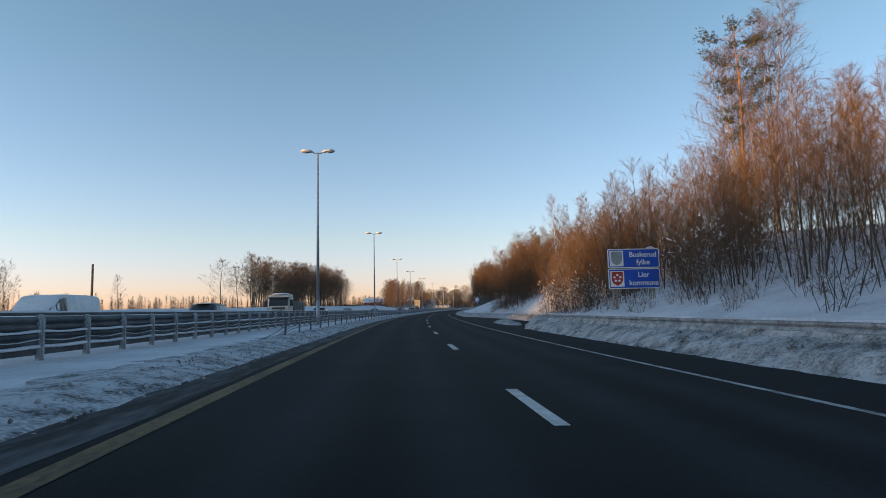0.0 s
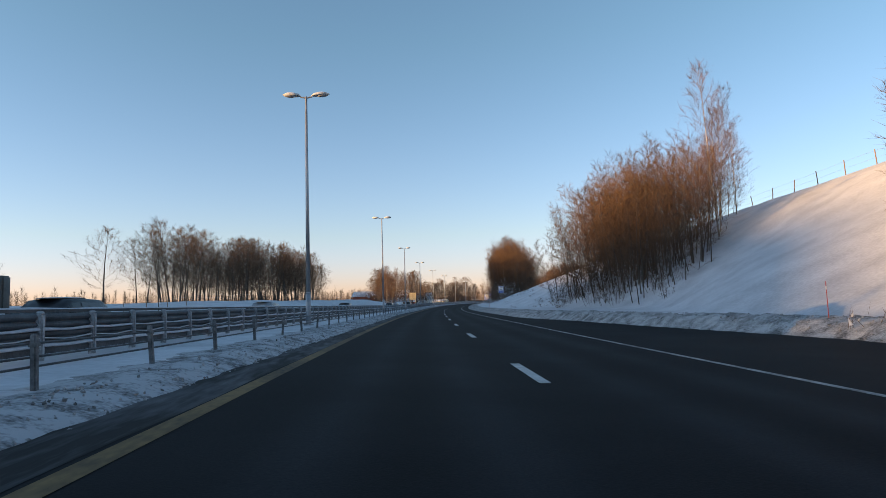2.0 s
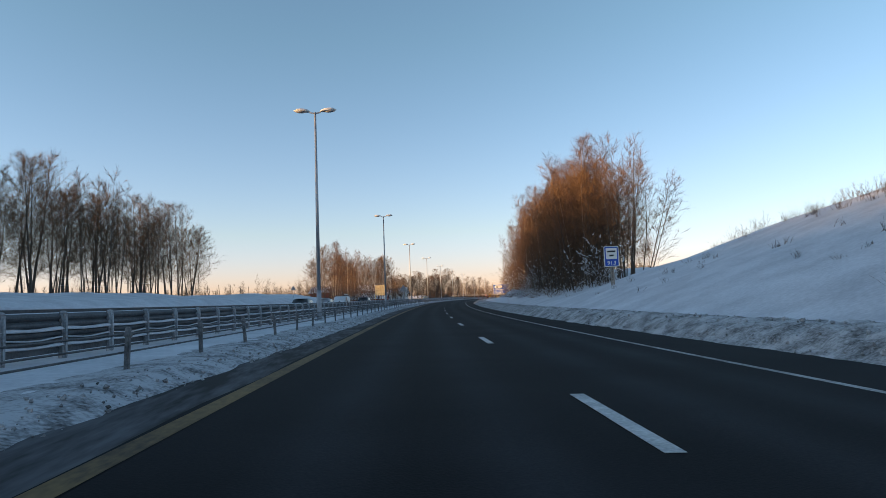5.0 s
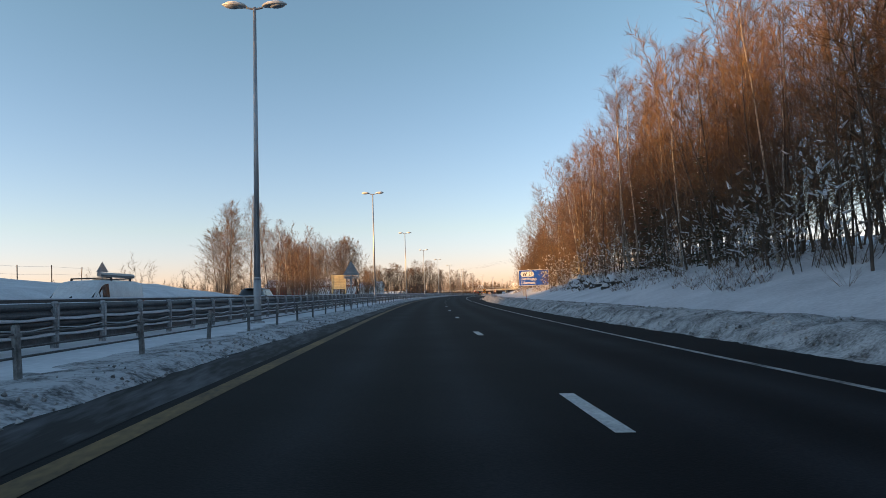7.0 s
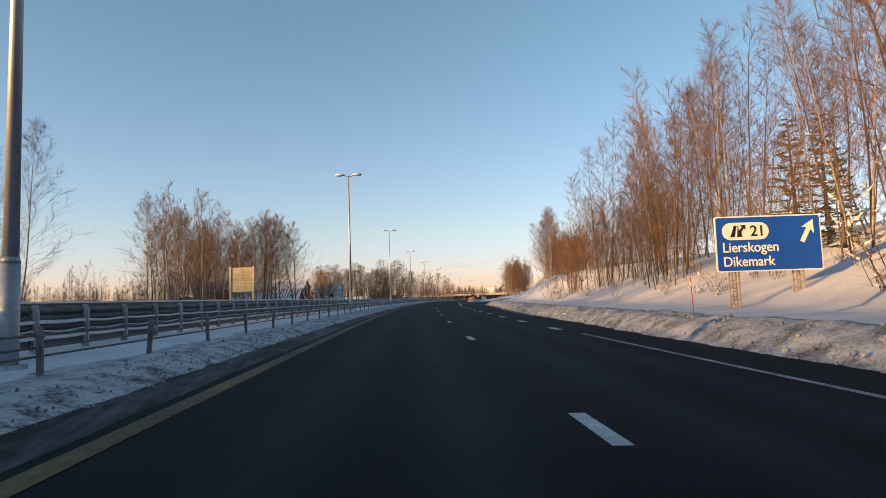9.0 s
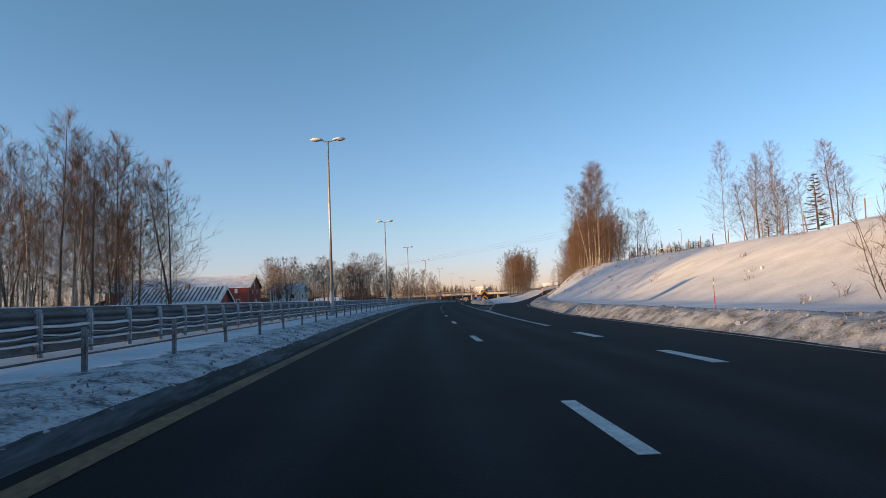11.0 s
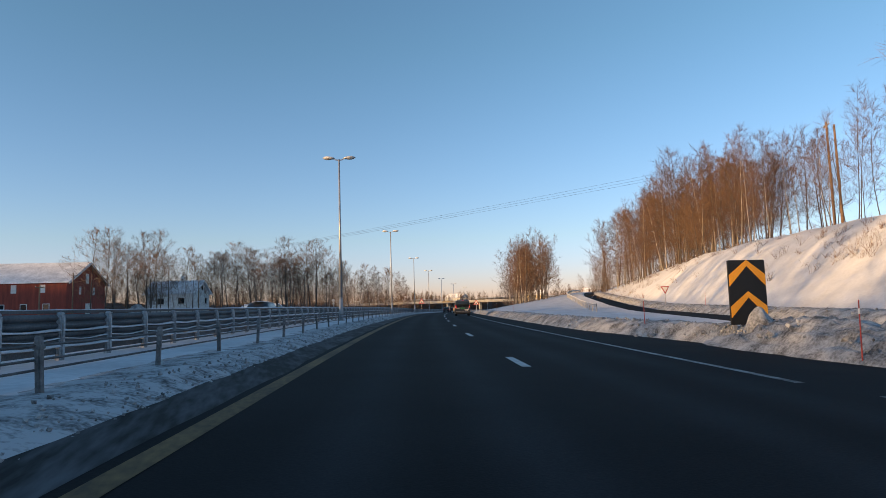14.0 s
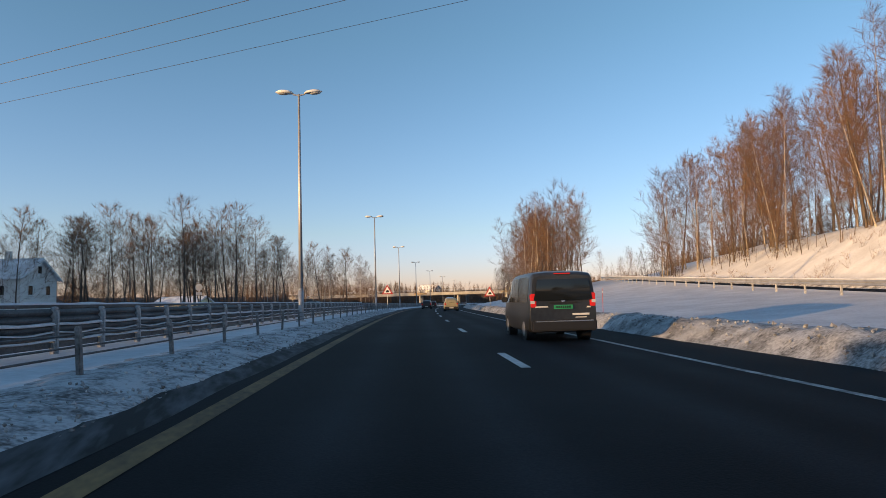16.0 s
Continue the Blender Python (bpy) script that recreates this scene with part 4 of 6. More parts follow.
stand(34, 30, 66, 14.2, 25, 2.0, 5.0, ["shrub", "shrub", "snowy_shrub"], G1, 1.4)
G2 = "thicket on the cutting slope"
plant("birch", 111.8, 23.6, 14.9, G2, 0.9)
plant("birch", 113.0, 24.2, 13.0, G2, 0.8)
stand(13, 105.5, 115.5, 15.2, 21, 8.0, 11.0, ["alder"], G2, 1.15)
stand(10, 104, 115, 14.2, 18, 1.6, 3.4, ["shrub"], G2, 1.3)
stand(36, 114.7, 138, 15.0, 22.5, 9.5, 12.5, ["alder"], G2, 1.2)
stand(10, 114, 128, 22.8, 29.0, 8, 11, ["alder", "birch"], G2)
stand(26, 113.3, 139, 13.8, 17.5, 1.8, 4.2, ["shrub", "snowy_shrub"], G2, 1.3)
G3 = "dense bare wood on the bank"
stand(34, 208, 250, 14.0, 18.0, 12.0, 15.5, ["birch", "alder"], G3)
stand(36, 245, 286, 14.5, 22.5, 13, 16.5, ["birch", "alder", "birch"], G3)
stand(52, 206, 288, 12.4, 17, 2.4, 5.0, ["snowy_shrub", "shrub", "snowy_shrub"], G3, 1.3)
stand(26, 234, 282, 18, 24.5, 8.5, 13.5, ["alder"], G3, 1.25)
stand(22, 204, 232, 13.2, 18.5, 11.5, 15, ["alder"], G3, 1.15)
stand(18, 202, 236, 12.0, 15, 2.2, 4.6, ["shrub", "snowy_shrub"], G3, 1.4)
G4 = "birches and spruces behind the exit sign"
plant("broad", 292.2, 22.1, 16.5, G4)
stand(18, 287.4, 331.6, 16.5, 25.6, 12.5, 17.0, ["birch", "birch", "alder"], G4)
stand(10, 290, 326, 15.0, 20, 6.5, 9.5, ["alder"], G4)
stand(14, 318, 353.7, 15.6, 21.4, 8.5, 11.5, ["alder", "birch"], G4)
stand(18, 295.6, 353.7, 14.4, 19.4, 2.2, 5.5, ["shrub"], G4)
for s, d, h in ((298.4, 19.8, 5.2), (301.9, 21.4, 7.6), (308.1, 23.5, 8.3), (288.7, 17.3, 3.3), (257, 16.2, 6.9), (266.6, 18.7, 9.7), (243.1, 15.1, 4.6), (250.1, 14.8, 3.8), (239.0, 15.6, 5.5), (247, 16.5, 7.0)):
    plant("spruce", s, d, h, G4)
G5 = "trees on the slope above the ramp"
for s, d, h, w in ((446.6, 29.7, 20.2, 1.25), (448.7, 29.9, 19.1, 1.2), (444.8, 29.6, 18, 1.15), (447.6, 29.0, 19.3, 1.1), (447.1, 29.8, 18, 1.2), (450.4, 28.6, 12.4, 1.1), (446.0, 28.2, 16.5, 1.1), (449.5, 29.2, 16.0, 1.2)):
    plant("birch", s, d, h, G5, w)
stand(9, 466, 490, 32.5, 37.5, 8.5, 12.5, ["broad", "alder", "birch"], G5)
stand(11, 486, 508, 35, 41, 9.7, 13.8, ["broad", "alder", "birch"], G5)
stand(10, 506, 526, 38, 44.9, 9.7, 13.8, ["broad", "alder", "birch"], G5)
stand(12, 496, 513, 39.5, 52, 10.5, 13.5, ["broad", "birch"], G5)
stand(66, 512, 600, 40.0, 58.7, 14.5, 20.5, ["birch", "broad", "birch", "alder"], G5)
stand(18, 508, 600, 38.5, 44, 8, 11.5, ["alder"], G5)
stand(22, 520, 606, 38.5, 47, 3.0, 6.0, ["shrub"], G5, 1.3)
stand(7, 484, 500, 73, 90, 16, 20.5, ["birch", "birch", "broad"], "birches on top of the hill")
for k, s, d, h in (("birch", 406, 36.2, 13.0), ("birch", 399, 39.5, 11.5), ("broad", 413, 44.0, 12.5), ("birch", 421, 47.0, 12.0), ("spruce", 411, 51.0, 9.5), ("broad", 390, 40.0, 10.0)):
    plant(k, s, d, h, "birches on top of the hill")
plant("spruce", 494, 84, 10, "birches on top of the hill", 1.4)
for i in range(24):
    plant("juniper", 434 + 1.75 * i, 46.0 + 0.16 * i + TREE_RNG.uniform(-0.6, 0.6), TREE_RNG.uniform(1.2, 1.8), "snowy juniper hedge on the hilltop", 3.2)
G6 = "trees between motorway and ramp"
stand(34, 584, 640, 16.5, 27, 14.5, 19.5, ["birch", "alder"], G6, 1.15)
stand(16, 621.7, 732.2, 15.9, 28.3, 9, 13, ["birch", "alder"], G6)
# oncoming side
G7 = "dark bare wood beyond the oncoming lanes"
plant("broad", 129.9, -32.5, 8.7, G7, 0.8)
stand(28, 151, 185, -46, -38, 8.5, 11.5, ["alder", "broad", "alder"], G7)
stand(54, 185, 254, -46, -38, 10.5, 14.2, ["alder", "broad", "broad"], G7)
stand(42, 160, 254, -56, -46, 10.5, 14.5, ["broad"], G7, 1.2)
stand(18, 155, 245, -40.7, -36.5, 1.9, 4.0, ["shrub"], G7, 1.3)
stand(8, 107.8, 127.1, -98.8, -79.4, 8.3, 12.4, ["alder"], "far trees in the field")
stand(6, 55.3, 64.9, -49, -40.7, 6.9, 9, ["alder"], "trees at the field's edge")
plant("birch", 207.2, -109.8, 12.4, "far trees in the field")
G8 = "roadside birches across the motorway"
stand(10, 293, 312, -33.5, -28, 11, 15.5, ["birch", "birch", "broad"], G8)
stand(26, 306.7, 414.4, -62.8, -40.7, 4.8, 8.3, ["shrub", "alder", "shrub"], G8)
stand(13, 380, 406, -38, -31, 14.5, 18.5, ["birch", "broad"], G8)
stand(34, 362, 403.4, -52, -34, 14, 19, ["birch", "alder", "birch"], G8)
stand(26, 403.4, 453.1, -62.8, -47.6, 14, 20, ["birch"], G8)
G9 = "trees round the farm"
stand(14, 525, 580.2, -115.3, -90.5, 8.3, 13.1, ["broad"], G9)
stand(9, 522, 552, -66, -57, 13, 17, ["broad"], G9)
stand(14, 548, 590, -76, -52, 12, 17, ["broad", "alder"], G9)
stand(36, 588.5, 640, -79.4, -42, 17, 23, ["broad"], G9)
stand(34, 616.1, 704.6, -62.8, -30, 12, 19, ["broad", "birch"], G9)
stand(24, 690.8, 828.9, -82.2, -32.5, 9.7, 16.6, ["birch", "broad"], G9)
stand(14, 718.4, 884.2, 33.9, 83.6, 11.1, 16.6, ["alder", "birch"], "trees in the distance")


# ---- twigs and dry stalks that stick out of the snow ----
def low_scrub(name, patches, seed, label, snow_share=0.0):
    """patches: (count, s0, s1, d0, d1, lowest, highest). Tufts of thin stalks, some with a lump of snow, thicker where the noise is high."""
    rng = random.Random(seed)
    w, white = Wood(), Wood()
    for n, s0, s1, d0, d1, h0, h1 in patches:
        made = 0
        while made < n:
            s, d = rng.uniform(s0, s1), rng.uniform(d0, d1)
            if noise.noise((s * 0.16, d * 0.3, seed)) + rng.uniform(-0.35, 0.35) < 0:
                continue
            made += 1
            base = Vector(xyz(s, d, ground_h(s, d) - 0.06))
            h = rng.uniform(h0, h1)
            for i in range(rng.randint(7, 14)):
                way = Vector((rng.gauss(0, 0.55), rng.gauss(0, 0.55), 1.0)).normalized()
                p = base + Vector((rng.gauss(0, 0.12), rng.gauss(0, 0.12), 0))
                e = p + way * h * rng.uniform(0.5, 1.0)
                w.sliver(p, e, 0.009)
                for j in range(3):
                    q = p.lerp(e, rng.uniform(0.3, 0.95))
                    w.sliver(q, q + (way + Vector((rng.gauss(0, 0.6), rng.gauss(0, 0.6), 0.1))).normalized() * h * 0.3, 0.006)
                if rng.random() < snow_share:
                    q = p.lerp(e, rng.uniform(0.35, 0.9))
                    white.spike(q - way * 0.06, q + way * rng.uniform(0.10, 0.2), rng.uniform(0.04, 0.08))
    ob = tagged(w.ob(name, M_TWIG, None), label, "scrub", kind="stuff")
    if white.v:
        tagged(white.ob("snow_lumps", M_SNOW, None), "lumps of snow caught on low twigs", "snow", kind="stuff")
    return ob


low_scrub("low_scrub", [(240, 152, 198, 20.5, 28.5, 0.6, 1.5), (45, 112, 150, 12, 17, 0.3, 0.8), (60, 140, 205, 10, 20, 0.25, 0.6)], 1, "dry stalks and thin twigs on the open slope")
low_scrub("low_scrub", [(150, 205, 268, 10.2, 13.6, 0.5, 1.4)], 2, "low brush with lumps of snow at the foot of the wood", 0.55)
low_scrub("low_scrub", [(50, 340, 440, 16, 28, 0.3, 0.8), (90, 432, 470, 24.5, 31, 0.5, 1.5), (130, 470, 560, 29, 41, 0.5, 1.6)], 3, "dry grass and twigs along the crest", 0.08)
low_scrub("low_scrub", [(70, 20, 80, 10.5, 15, 0.4, 1.3), (60, 286, 352, 12.5, 17, 0.4, 1.4)], 4, "dry brush with snow below the trees", 0.3)


# ---- far woods behind the fields: rows of crowded bare crowns ----
def far_wood(name, pts, depth, h0, h1, n, seed, label):
    rng = random.Random(seed)
    w = Wood()
    for i in range(n):
        f = (i + rng.random()) / n * (len(pts) - 1)
        k = min(int(f), len(pts) - 2)
        s = pts[k][0] + (pts[k + 1][0] - pts[k][0]) * (f - k)
        d = pts[k][1] + (pts[k + 1][1] - pts[k][1]) * (f - k) + rng.uniform(-depth, depth)
        base = Vector(xyz(s, d, ground_h(s, d) - 0.3))
        h = rng.uniform(h0, h1)
        w.spike(base, base + Vector((rng.gauss(0, 0.5), rng.gauss(0, 0.5), h)), 0.12)
        for j in range(96):
            t = rng.uniform(0.10, 0.96)
            a = rng.uniform(0, 6.28)
            q = base + Vector((0, 0, h * t))
            L = h * 0.42 * (1.12 - t) * rng.uniform(0.5, 1.1)
            w.sliver(q, q + Vector((math.cos(a) * L, math.sin(a) * L, h * rng.uniform(0.05, 0.2))), 0.035 + 0.035 * rng.random())
    ob = w.ob(name, M_TWIG, None)
    return tagged(ob, label, "woods", kind="stuff")


far_wood("far_woods", [(580.2, -165.1), (718.4, -130.5), (884.2, -102.9), (1049.9, -82.2)], 19.3, 9.7, 16.6, 520, 1, "bare far woods beyond the farm")
far_wood("far_woods", [(884.2, -96), (953.2, -26.9), (967, 56), (911.8, 152.7)], 19.3, 9.7, 16.6, 480, 2, "bare far woods behind the overpass")
far_wood("far_woods", [(248.7, -234.1), (359.2, -206.5), (469.7, -178.9), (580.2, -172)], 16.6, 8.3, 13.8, 300, 3, "bare far woods beyond the fields")
far_wood("far_woods", [(594, 83.6), (718.4, 97.4), (856.5, 125)], 13.8, 8.3, 12.4, 220, 4, "bare far woods on the hill")
far_wood("far_woods", [(620, -300), (800, -240), (1050, -120), (1100, 60)], 30, 6, 9.5, 460, 5, "bare far woods on the horizon")


def wood_floor(name, pts, w, h, seed, label):
    """The dark inside of a far wood: a long low rise behind its front trees."""
    verts, faces = [], []
    n = 60
    for i in range(n + 1):
        f = i / n * (len(pts) - 1)
        k = min(int(f), len(pts) - 2)
        s, d = (pts[k][q] + (pts[k + 1][q] - pts[k][q]) * (f - k) for q in (0, 1))
        for off, z in ((-w, -0.6), (-w * 0.4, 0.85), (0.0, 1.0), (w * 0.4, 0.8), (w, -0.6)):
            zz = h * (z + (0.22 * noise.noise((i * 0.9, seed, off)) + 0.18 * noise.noise((i * 3.1, seed, off)) if z > 0 else 0))
            verts.append(xyz(s, d + off, ground_h(s, d) + zz))
    for i in range(n):
        for j in range(4):
            q = i * 5 + j
            faces.append((q, q + 1, q + 6, q + 5))
    return tagged(mesh_ob(name, verts, faces, M_FAR_WOOD), label, "woods", kind="structure")


wood_floor("backdrop_thicket", [(250, -440), (520, -350), (800, -262), (1060, -130)], 18, 6, 3.0, "dark thicket of a far wood")
wood_floor("backdrop_thicket", [(-40, -350), (160, -318), (330, -298), (520, -268)], 16, 4.6, 4.0, "dark thicket of a far wood")
wood_floor("backdrop_thicket", [(600, -170), (720, -140), (900, -110), (1050, -85)], 14, 7, 5.0, "dark thicket of a far wood")
wood_floor("backdrop_thicket", [(900, -100), (985, -30), (1000, 55), (950, 160)], 14, 8, 6.0, "dark thicket of a far wood")


# ---- small helpers for signs ----
M_BLUE = mat("blue_sign_sheeting", (0.004, 0.07, 0.40), 0.4, var=0.08, scale=2.0, fine=40.0, second=(0.006, 0.085, 0.48))
M_SIGN_WHITE = plain("white_sign_sheeting", (0.78, 0.76, 0.70), 0.5)
M_SIGN_BLACK = plain("black_sign_sheeting", (0.012, 0.012, 0.012), 0.5)
M_SIGN_RED = plain("red_sign_sheeting", (0.42, 0.03, 0.025), 0.5)
M_ORANGE = mat("orange_sign_sheeting", (0.78, 0.33, 0.02), 0.5, var=0.06, scale=3.0, fine=40.0, second=(0.85, 0.39, 0.03))
M_YELLOW = plain("yellow_sheeting", (0.72, 0.55, 0.03), 0.5)
M_SIGN_BACK = mat("bare_aluminium_sheet", (0.26, 0.27, 0.29), 0.55, metal=0.35, var=0.15, scale=2.0, fine=25.0, second=(0.36, 0.37, 0.39))
M_POST = mat("grey_wood_lattice_post", (0.24, 0.21, 0.18), 0.8, var=0.3, scale=4.0, fine=30.0, second=(0.42, 0.37, 0.32))
M_PLANK = mat("weathered_yellow_planks", (0.42, 0.34, 0.19), 0.8, var=0.2, scale=2.0, fine=20.0, second=(0.58, 0.47, 0.27), obj_random=0.15)
M_WOODPOLE = mat("brown_wooden_pole", (0.16, 0.10, 0.06), 0.85, var=0.3, scale=3.0, fine=25.0, second=(0.28, 0.18, 0.11))


def letters(txt, size, x, z, y, material, parent, align='LEFT', name="lettering", squeeze=1.0):
    """Raised letters from the built-in font, standing upright and facing -y."""
    cu = bpy.data.curves.new(name, 'FONT')
    cu.body = txt
    cu.size = size
    cu.extrude = 0.003
    cu.offset = size * 0.012
    cu.align_x = align
    tmp = bpy.data.objects.new(name, cu)
    scene.collection.objects.link(tmp)
    bpy.context.view_layer.update()
    me = bpy.data.meshes.new_from_object(tmp.evaluated_get(bpy.context.evaluated_depsgraph_get()))
    bpy.data.objects.remove(tmp)
    me.materials.clear()
    me.materials.append(material)
    ob = new(name, me)
    ob.parent = parent
    ob.matrix_basis = pose(x, y, z, 90, 0, 0) @ Matrix.Diagonal((squeeze, 1, 1, 1))
    return ob


def plate(bm, pts, y0, y1):
    """A flat plate from an outline of (x, z) between two y."""
    a = [bm.verts.new((x, y0, z)) for x, z in pts]
    b = [bm.verts.new((x, y1, z)) for x, z in pts]
    bm.faces.new(a)
    bm.faces.new(list(reversed(b)))
    n = len(pts)
    for i in range(n):
        j = (i + 1) % n
        bm.faces.new((a[i], b[i], b[j], a[j]))
    return bm


def rounded(x0, x1, z0, z1, r, n=5):
    pts = []
    for cx, cz, a0 in ((x1 - r, z1 - r, 0), (x0 + r, z1 - r, 90), (x0 + r, z0 + r, 180), (x1 - r, z0 + r, 270)):
        for i in range(n + 1):
            a = radians(a0 + 90 * i / n)
            pts.append((cx + r * math.cos(a), cz + r * math.sin(a)))
    return pts


def lattice_post(parent, x, z0, z1, y=0.1, w=0.17):
    """A boxed lattice post: four corner strips with cross bars."""
    bm = bmesh.new()
    for sx in (-1, 1):
        for sy in (0, 1):
            box(bm, x + sx * w / 2 - 0.02, x + sx * w / 2 + 0.02, y + sy * w, y + sy * w + 0.035, z0, z1)
    n = int((z1 - z0) / 0.22)
    for i in range(n):
        z = z0 + 0.1 + i * 0.22
        box(bm, x - w / 2, x + w / 2, y + 0.004, y + 0.02, z, z + 0.035)
        box(bm, x - w / 2, x + w / 2, y + w + 0.01, y + w + 0.026, z + 0.09, z + 0.125)
    return part("lattice_post", bm, M_POST, parent)


def blue_panel(parent, x0, x1, z0, z1, label, y=0.0):
    bm = bmesh.new()
    plate(bm, rounded(x0, x1, z0, z1, 0.07), y, y + 0.03)
    p = part("panel", bm, M_SIGN_WHITE, parent, label)
    bm = bmesh.new()
    plate(bm, rounded(x0 + 0.035, x1 - 0.035, z0 + 0.035, z1 - 0.035, 0.05), y - 0.004, y + 0.002)
    q = part("blue_face", bm, M_BLUE, parent)
    q.parent = p
    return p


BIG = 1.38


def sized(s, d, turn=0.0, drop=0.43):
    """The pose of a large sign or building drawn at 1 : 1.38."""
    return place(s, d, -drop, turn) @ Matrix.Diagonal((BIG, BIG, BIG, 1))


def foot_of(s, d):
    return (ground_h(s, d) + 0.43) / BIG


# county sign
s1 = thing("county_sign", sized(37.4, 12.5), "blue county and municipality boundary sign on two lattice posts in snow", "road sign")
g = foot_of(37.4, 12.5)
a = blue_panel(s1, -1.17, 1.17, 2.98, 3.84, "blue upper panel with white letters")
letters("Buskerud", 0.33, 0.42, 3.47, -0.008, M_SIGN_WHITE, a, 'CENTER')
letters("fylke", 0.33, 0.42, 3.13, -0.008, M_SIGN_WHITE, a, 'CENTER')
b = blue_panel(s1, -1.17, 1.17, 2.06, 2.95, "blue lower panel with white letters")
letters("Lier", 0.33, 0.42, 2.57, -0.008, M_SIGN_WHITE, b, 'CENTER')
letters("kommune", 0.33, 0.42, 2.21, -0.008, M_SIGN_WHITE, b, 'CENTER')


def shield(x, z, w, h):
    return [(x - w, z + h), (x + w, z + h), (x + w, z - h * 0.2), (x + w * 0.75, z - h * 0.65), (x, z - h), (x - w * 0.75, z - h * 0.65), (x - w, z - h * 0.2)]


for pnl, zc, m1 in ((a, 3.41, M_SIGN_BACK), (b, 2.5, M_SIGN_RED)):
    bm = bmesh.new()
    plate(bm, [(-1.09, zc - 0.35), (-0.47, zc - 0.35), (-0.47, zc + 0.35), (-1.09, zc + 0.35)], -0.012, -0.003)
    part("crest_field", bm, M_SIGN_WHITE, pnl)
    bm = bmesh.new()
    plate(bm, shield(-0.78, zc, 0.25, 0.31), -0.02, -0.011)
    part("crest", bm, m1, pnl)
for i in range(5):
    an = radians(90 + 72 * i)
    bm = bmesh.new()
    x, z = -0.78 + 0.14 * math.cos(an), 2.53 + 0.14 * math.sin(an)
    plate(bm, [(x + 0.058 * math.cos(q * 1.0472), z + 0.058 * math.sin(q * 1.0472)) for q in range(6)], -0.028, -0.019)
    part("crest_flower", bm, M_SIGN_WHITE, b)
lattice_post(s1, -0.85, g - 0.2, 3.8)
lattice_post(s1, 0.85, g - 0.2, 3.8)
bm = bmesh.new()
r = bmesh.ops.create_uvsphere(bm, u_segments=12, v_segments=8, radius=1)
for v in r["verts"]:
    v.co = Vector((0.8 + v.co.x * 0.2, 0.06 + v.co.y * 0.12, 3.84 + max(0, v.co.z) * 0.1))
part("snow_lump", bm, M_SNOW, s1, smooth=True)

# exit sign
s3 = thing("exit_sign", sized(291.5, 11.95, -3), "blue exit sign with white letters and arrow on two posts", "road sign")
g = foot_of(291.5, 12.24)
a = blue_panel(s3, -1.46, 1.46, 1.70, 3.24, "blue panel with white border")
letters("Lierskogen", 0.38, -1.28, 2.25, -0.008, M_SIGN_WHITE, a, squeeze=0.93)
letters("Dikemark", 0.38, -1.28, 1.86, -0.008, M_SIGN_WHITE, a, squeeze=0.93)
bm = bmesh.new()
plate(bm, rounded(-1.26, 0.02, 2.58, 3.06, 0.235, 8), -0.014, -0.003)
badge = part("number_badge", bm, M_SIGN_WHITE, a)
letters("21", 0.42, -0.5, 2.68, -0.018, M_SIGN_BLACK, badge)
bm = bmesh.new()
plate(bm, [(-1.05, 2.66), (-0.93, 2.66), (-0.86, 2.98), (-0.93, 2.98)], -0.022, -0.013)
plate(bm, [(-0.86, 2.66), (-0.72, 2.66), (-0.74, 2.80), (-0.66, 2.90), (-0.62, 2.86), (-0.62, 3.0), (-0.76, 2.98), (-0.71, 2.93), (-0.80, 2.84), (-0.84, 2.98), (-0.82, 2.98)], -0.022, -0.013)
part("junction_symbol", bm, M_SIGN_BLACK, badge)
bm = bmesh.new()


def rot2(pts, ang, cx, cz):
    c, s = math.cos(radians(ang)), math.sin(radians(ang))
    return [(cx + x * c - z * s, cz + x * s + z * c) for x, z in pts]


plate(bm, rot2([(-0.06, -0.34), (0.06, -0.34), (0.06, 0.08), (0.19, 0.02), (0.0, 0.36), (-0.19, 0.02), (-0.06, 0.08)], -28, 1.08, 2.78), -0.014, -0.003)
part("arrow", bm, M_SIGN_WHITE, a)
lattice_post(s3, -0.92, g - 0.3, 3.1, w=0.19)
lattice_post(s3, 0.86, g + 0.1, 3.1, w=0.19)

# radio sign
s2 = thing("radio_sign", sized(194.2, 12.24), "small blue and white radio frequency sign on a post", "road sign")
a = blue_panel(s2, -0.40, 0.40, 2.75, 3.85, "blue panel with white field")
bm = bmesh.new()
plate(bm, rounded(-0.30, 0.30, 3.15, 3.75, 0.03), -0.014, -0.003)
w = part("white_field", bm, M_SIGN_WHITE, a)
for zz, ww in ((3.52, 0.22), (3.30, 0.12)):
    bm = bmesh.new()
    box(bm, -ww, ww, -0.02, -0.013, zz, zz + 0.09)
    part("text_bar", bm, M_SIGN_BLACK, w)
letters("91.3", 0.28, 0.0, 2.85, -0.008, M_SIGN_WHITE, a, 'CENTER')
lattice_post(s2, 0.05, foot_of(194.2, 12.24) - 0.2, 3.7, w=0.12)

# chevron board on the gore
ch = thing("chevron_board", sized(435.6, 7.25, 4, 0.18), "black and orange chevron board half buried in a snow heap", "road sign")
bm = bmesh.new()
plate(bm, rounded(-0.40, 0.40, 0.55, 1.86, 0.03), 0.0, 0.04)
pn = part("board", bm, M_SIGN_BLACK, ch)
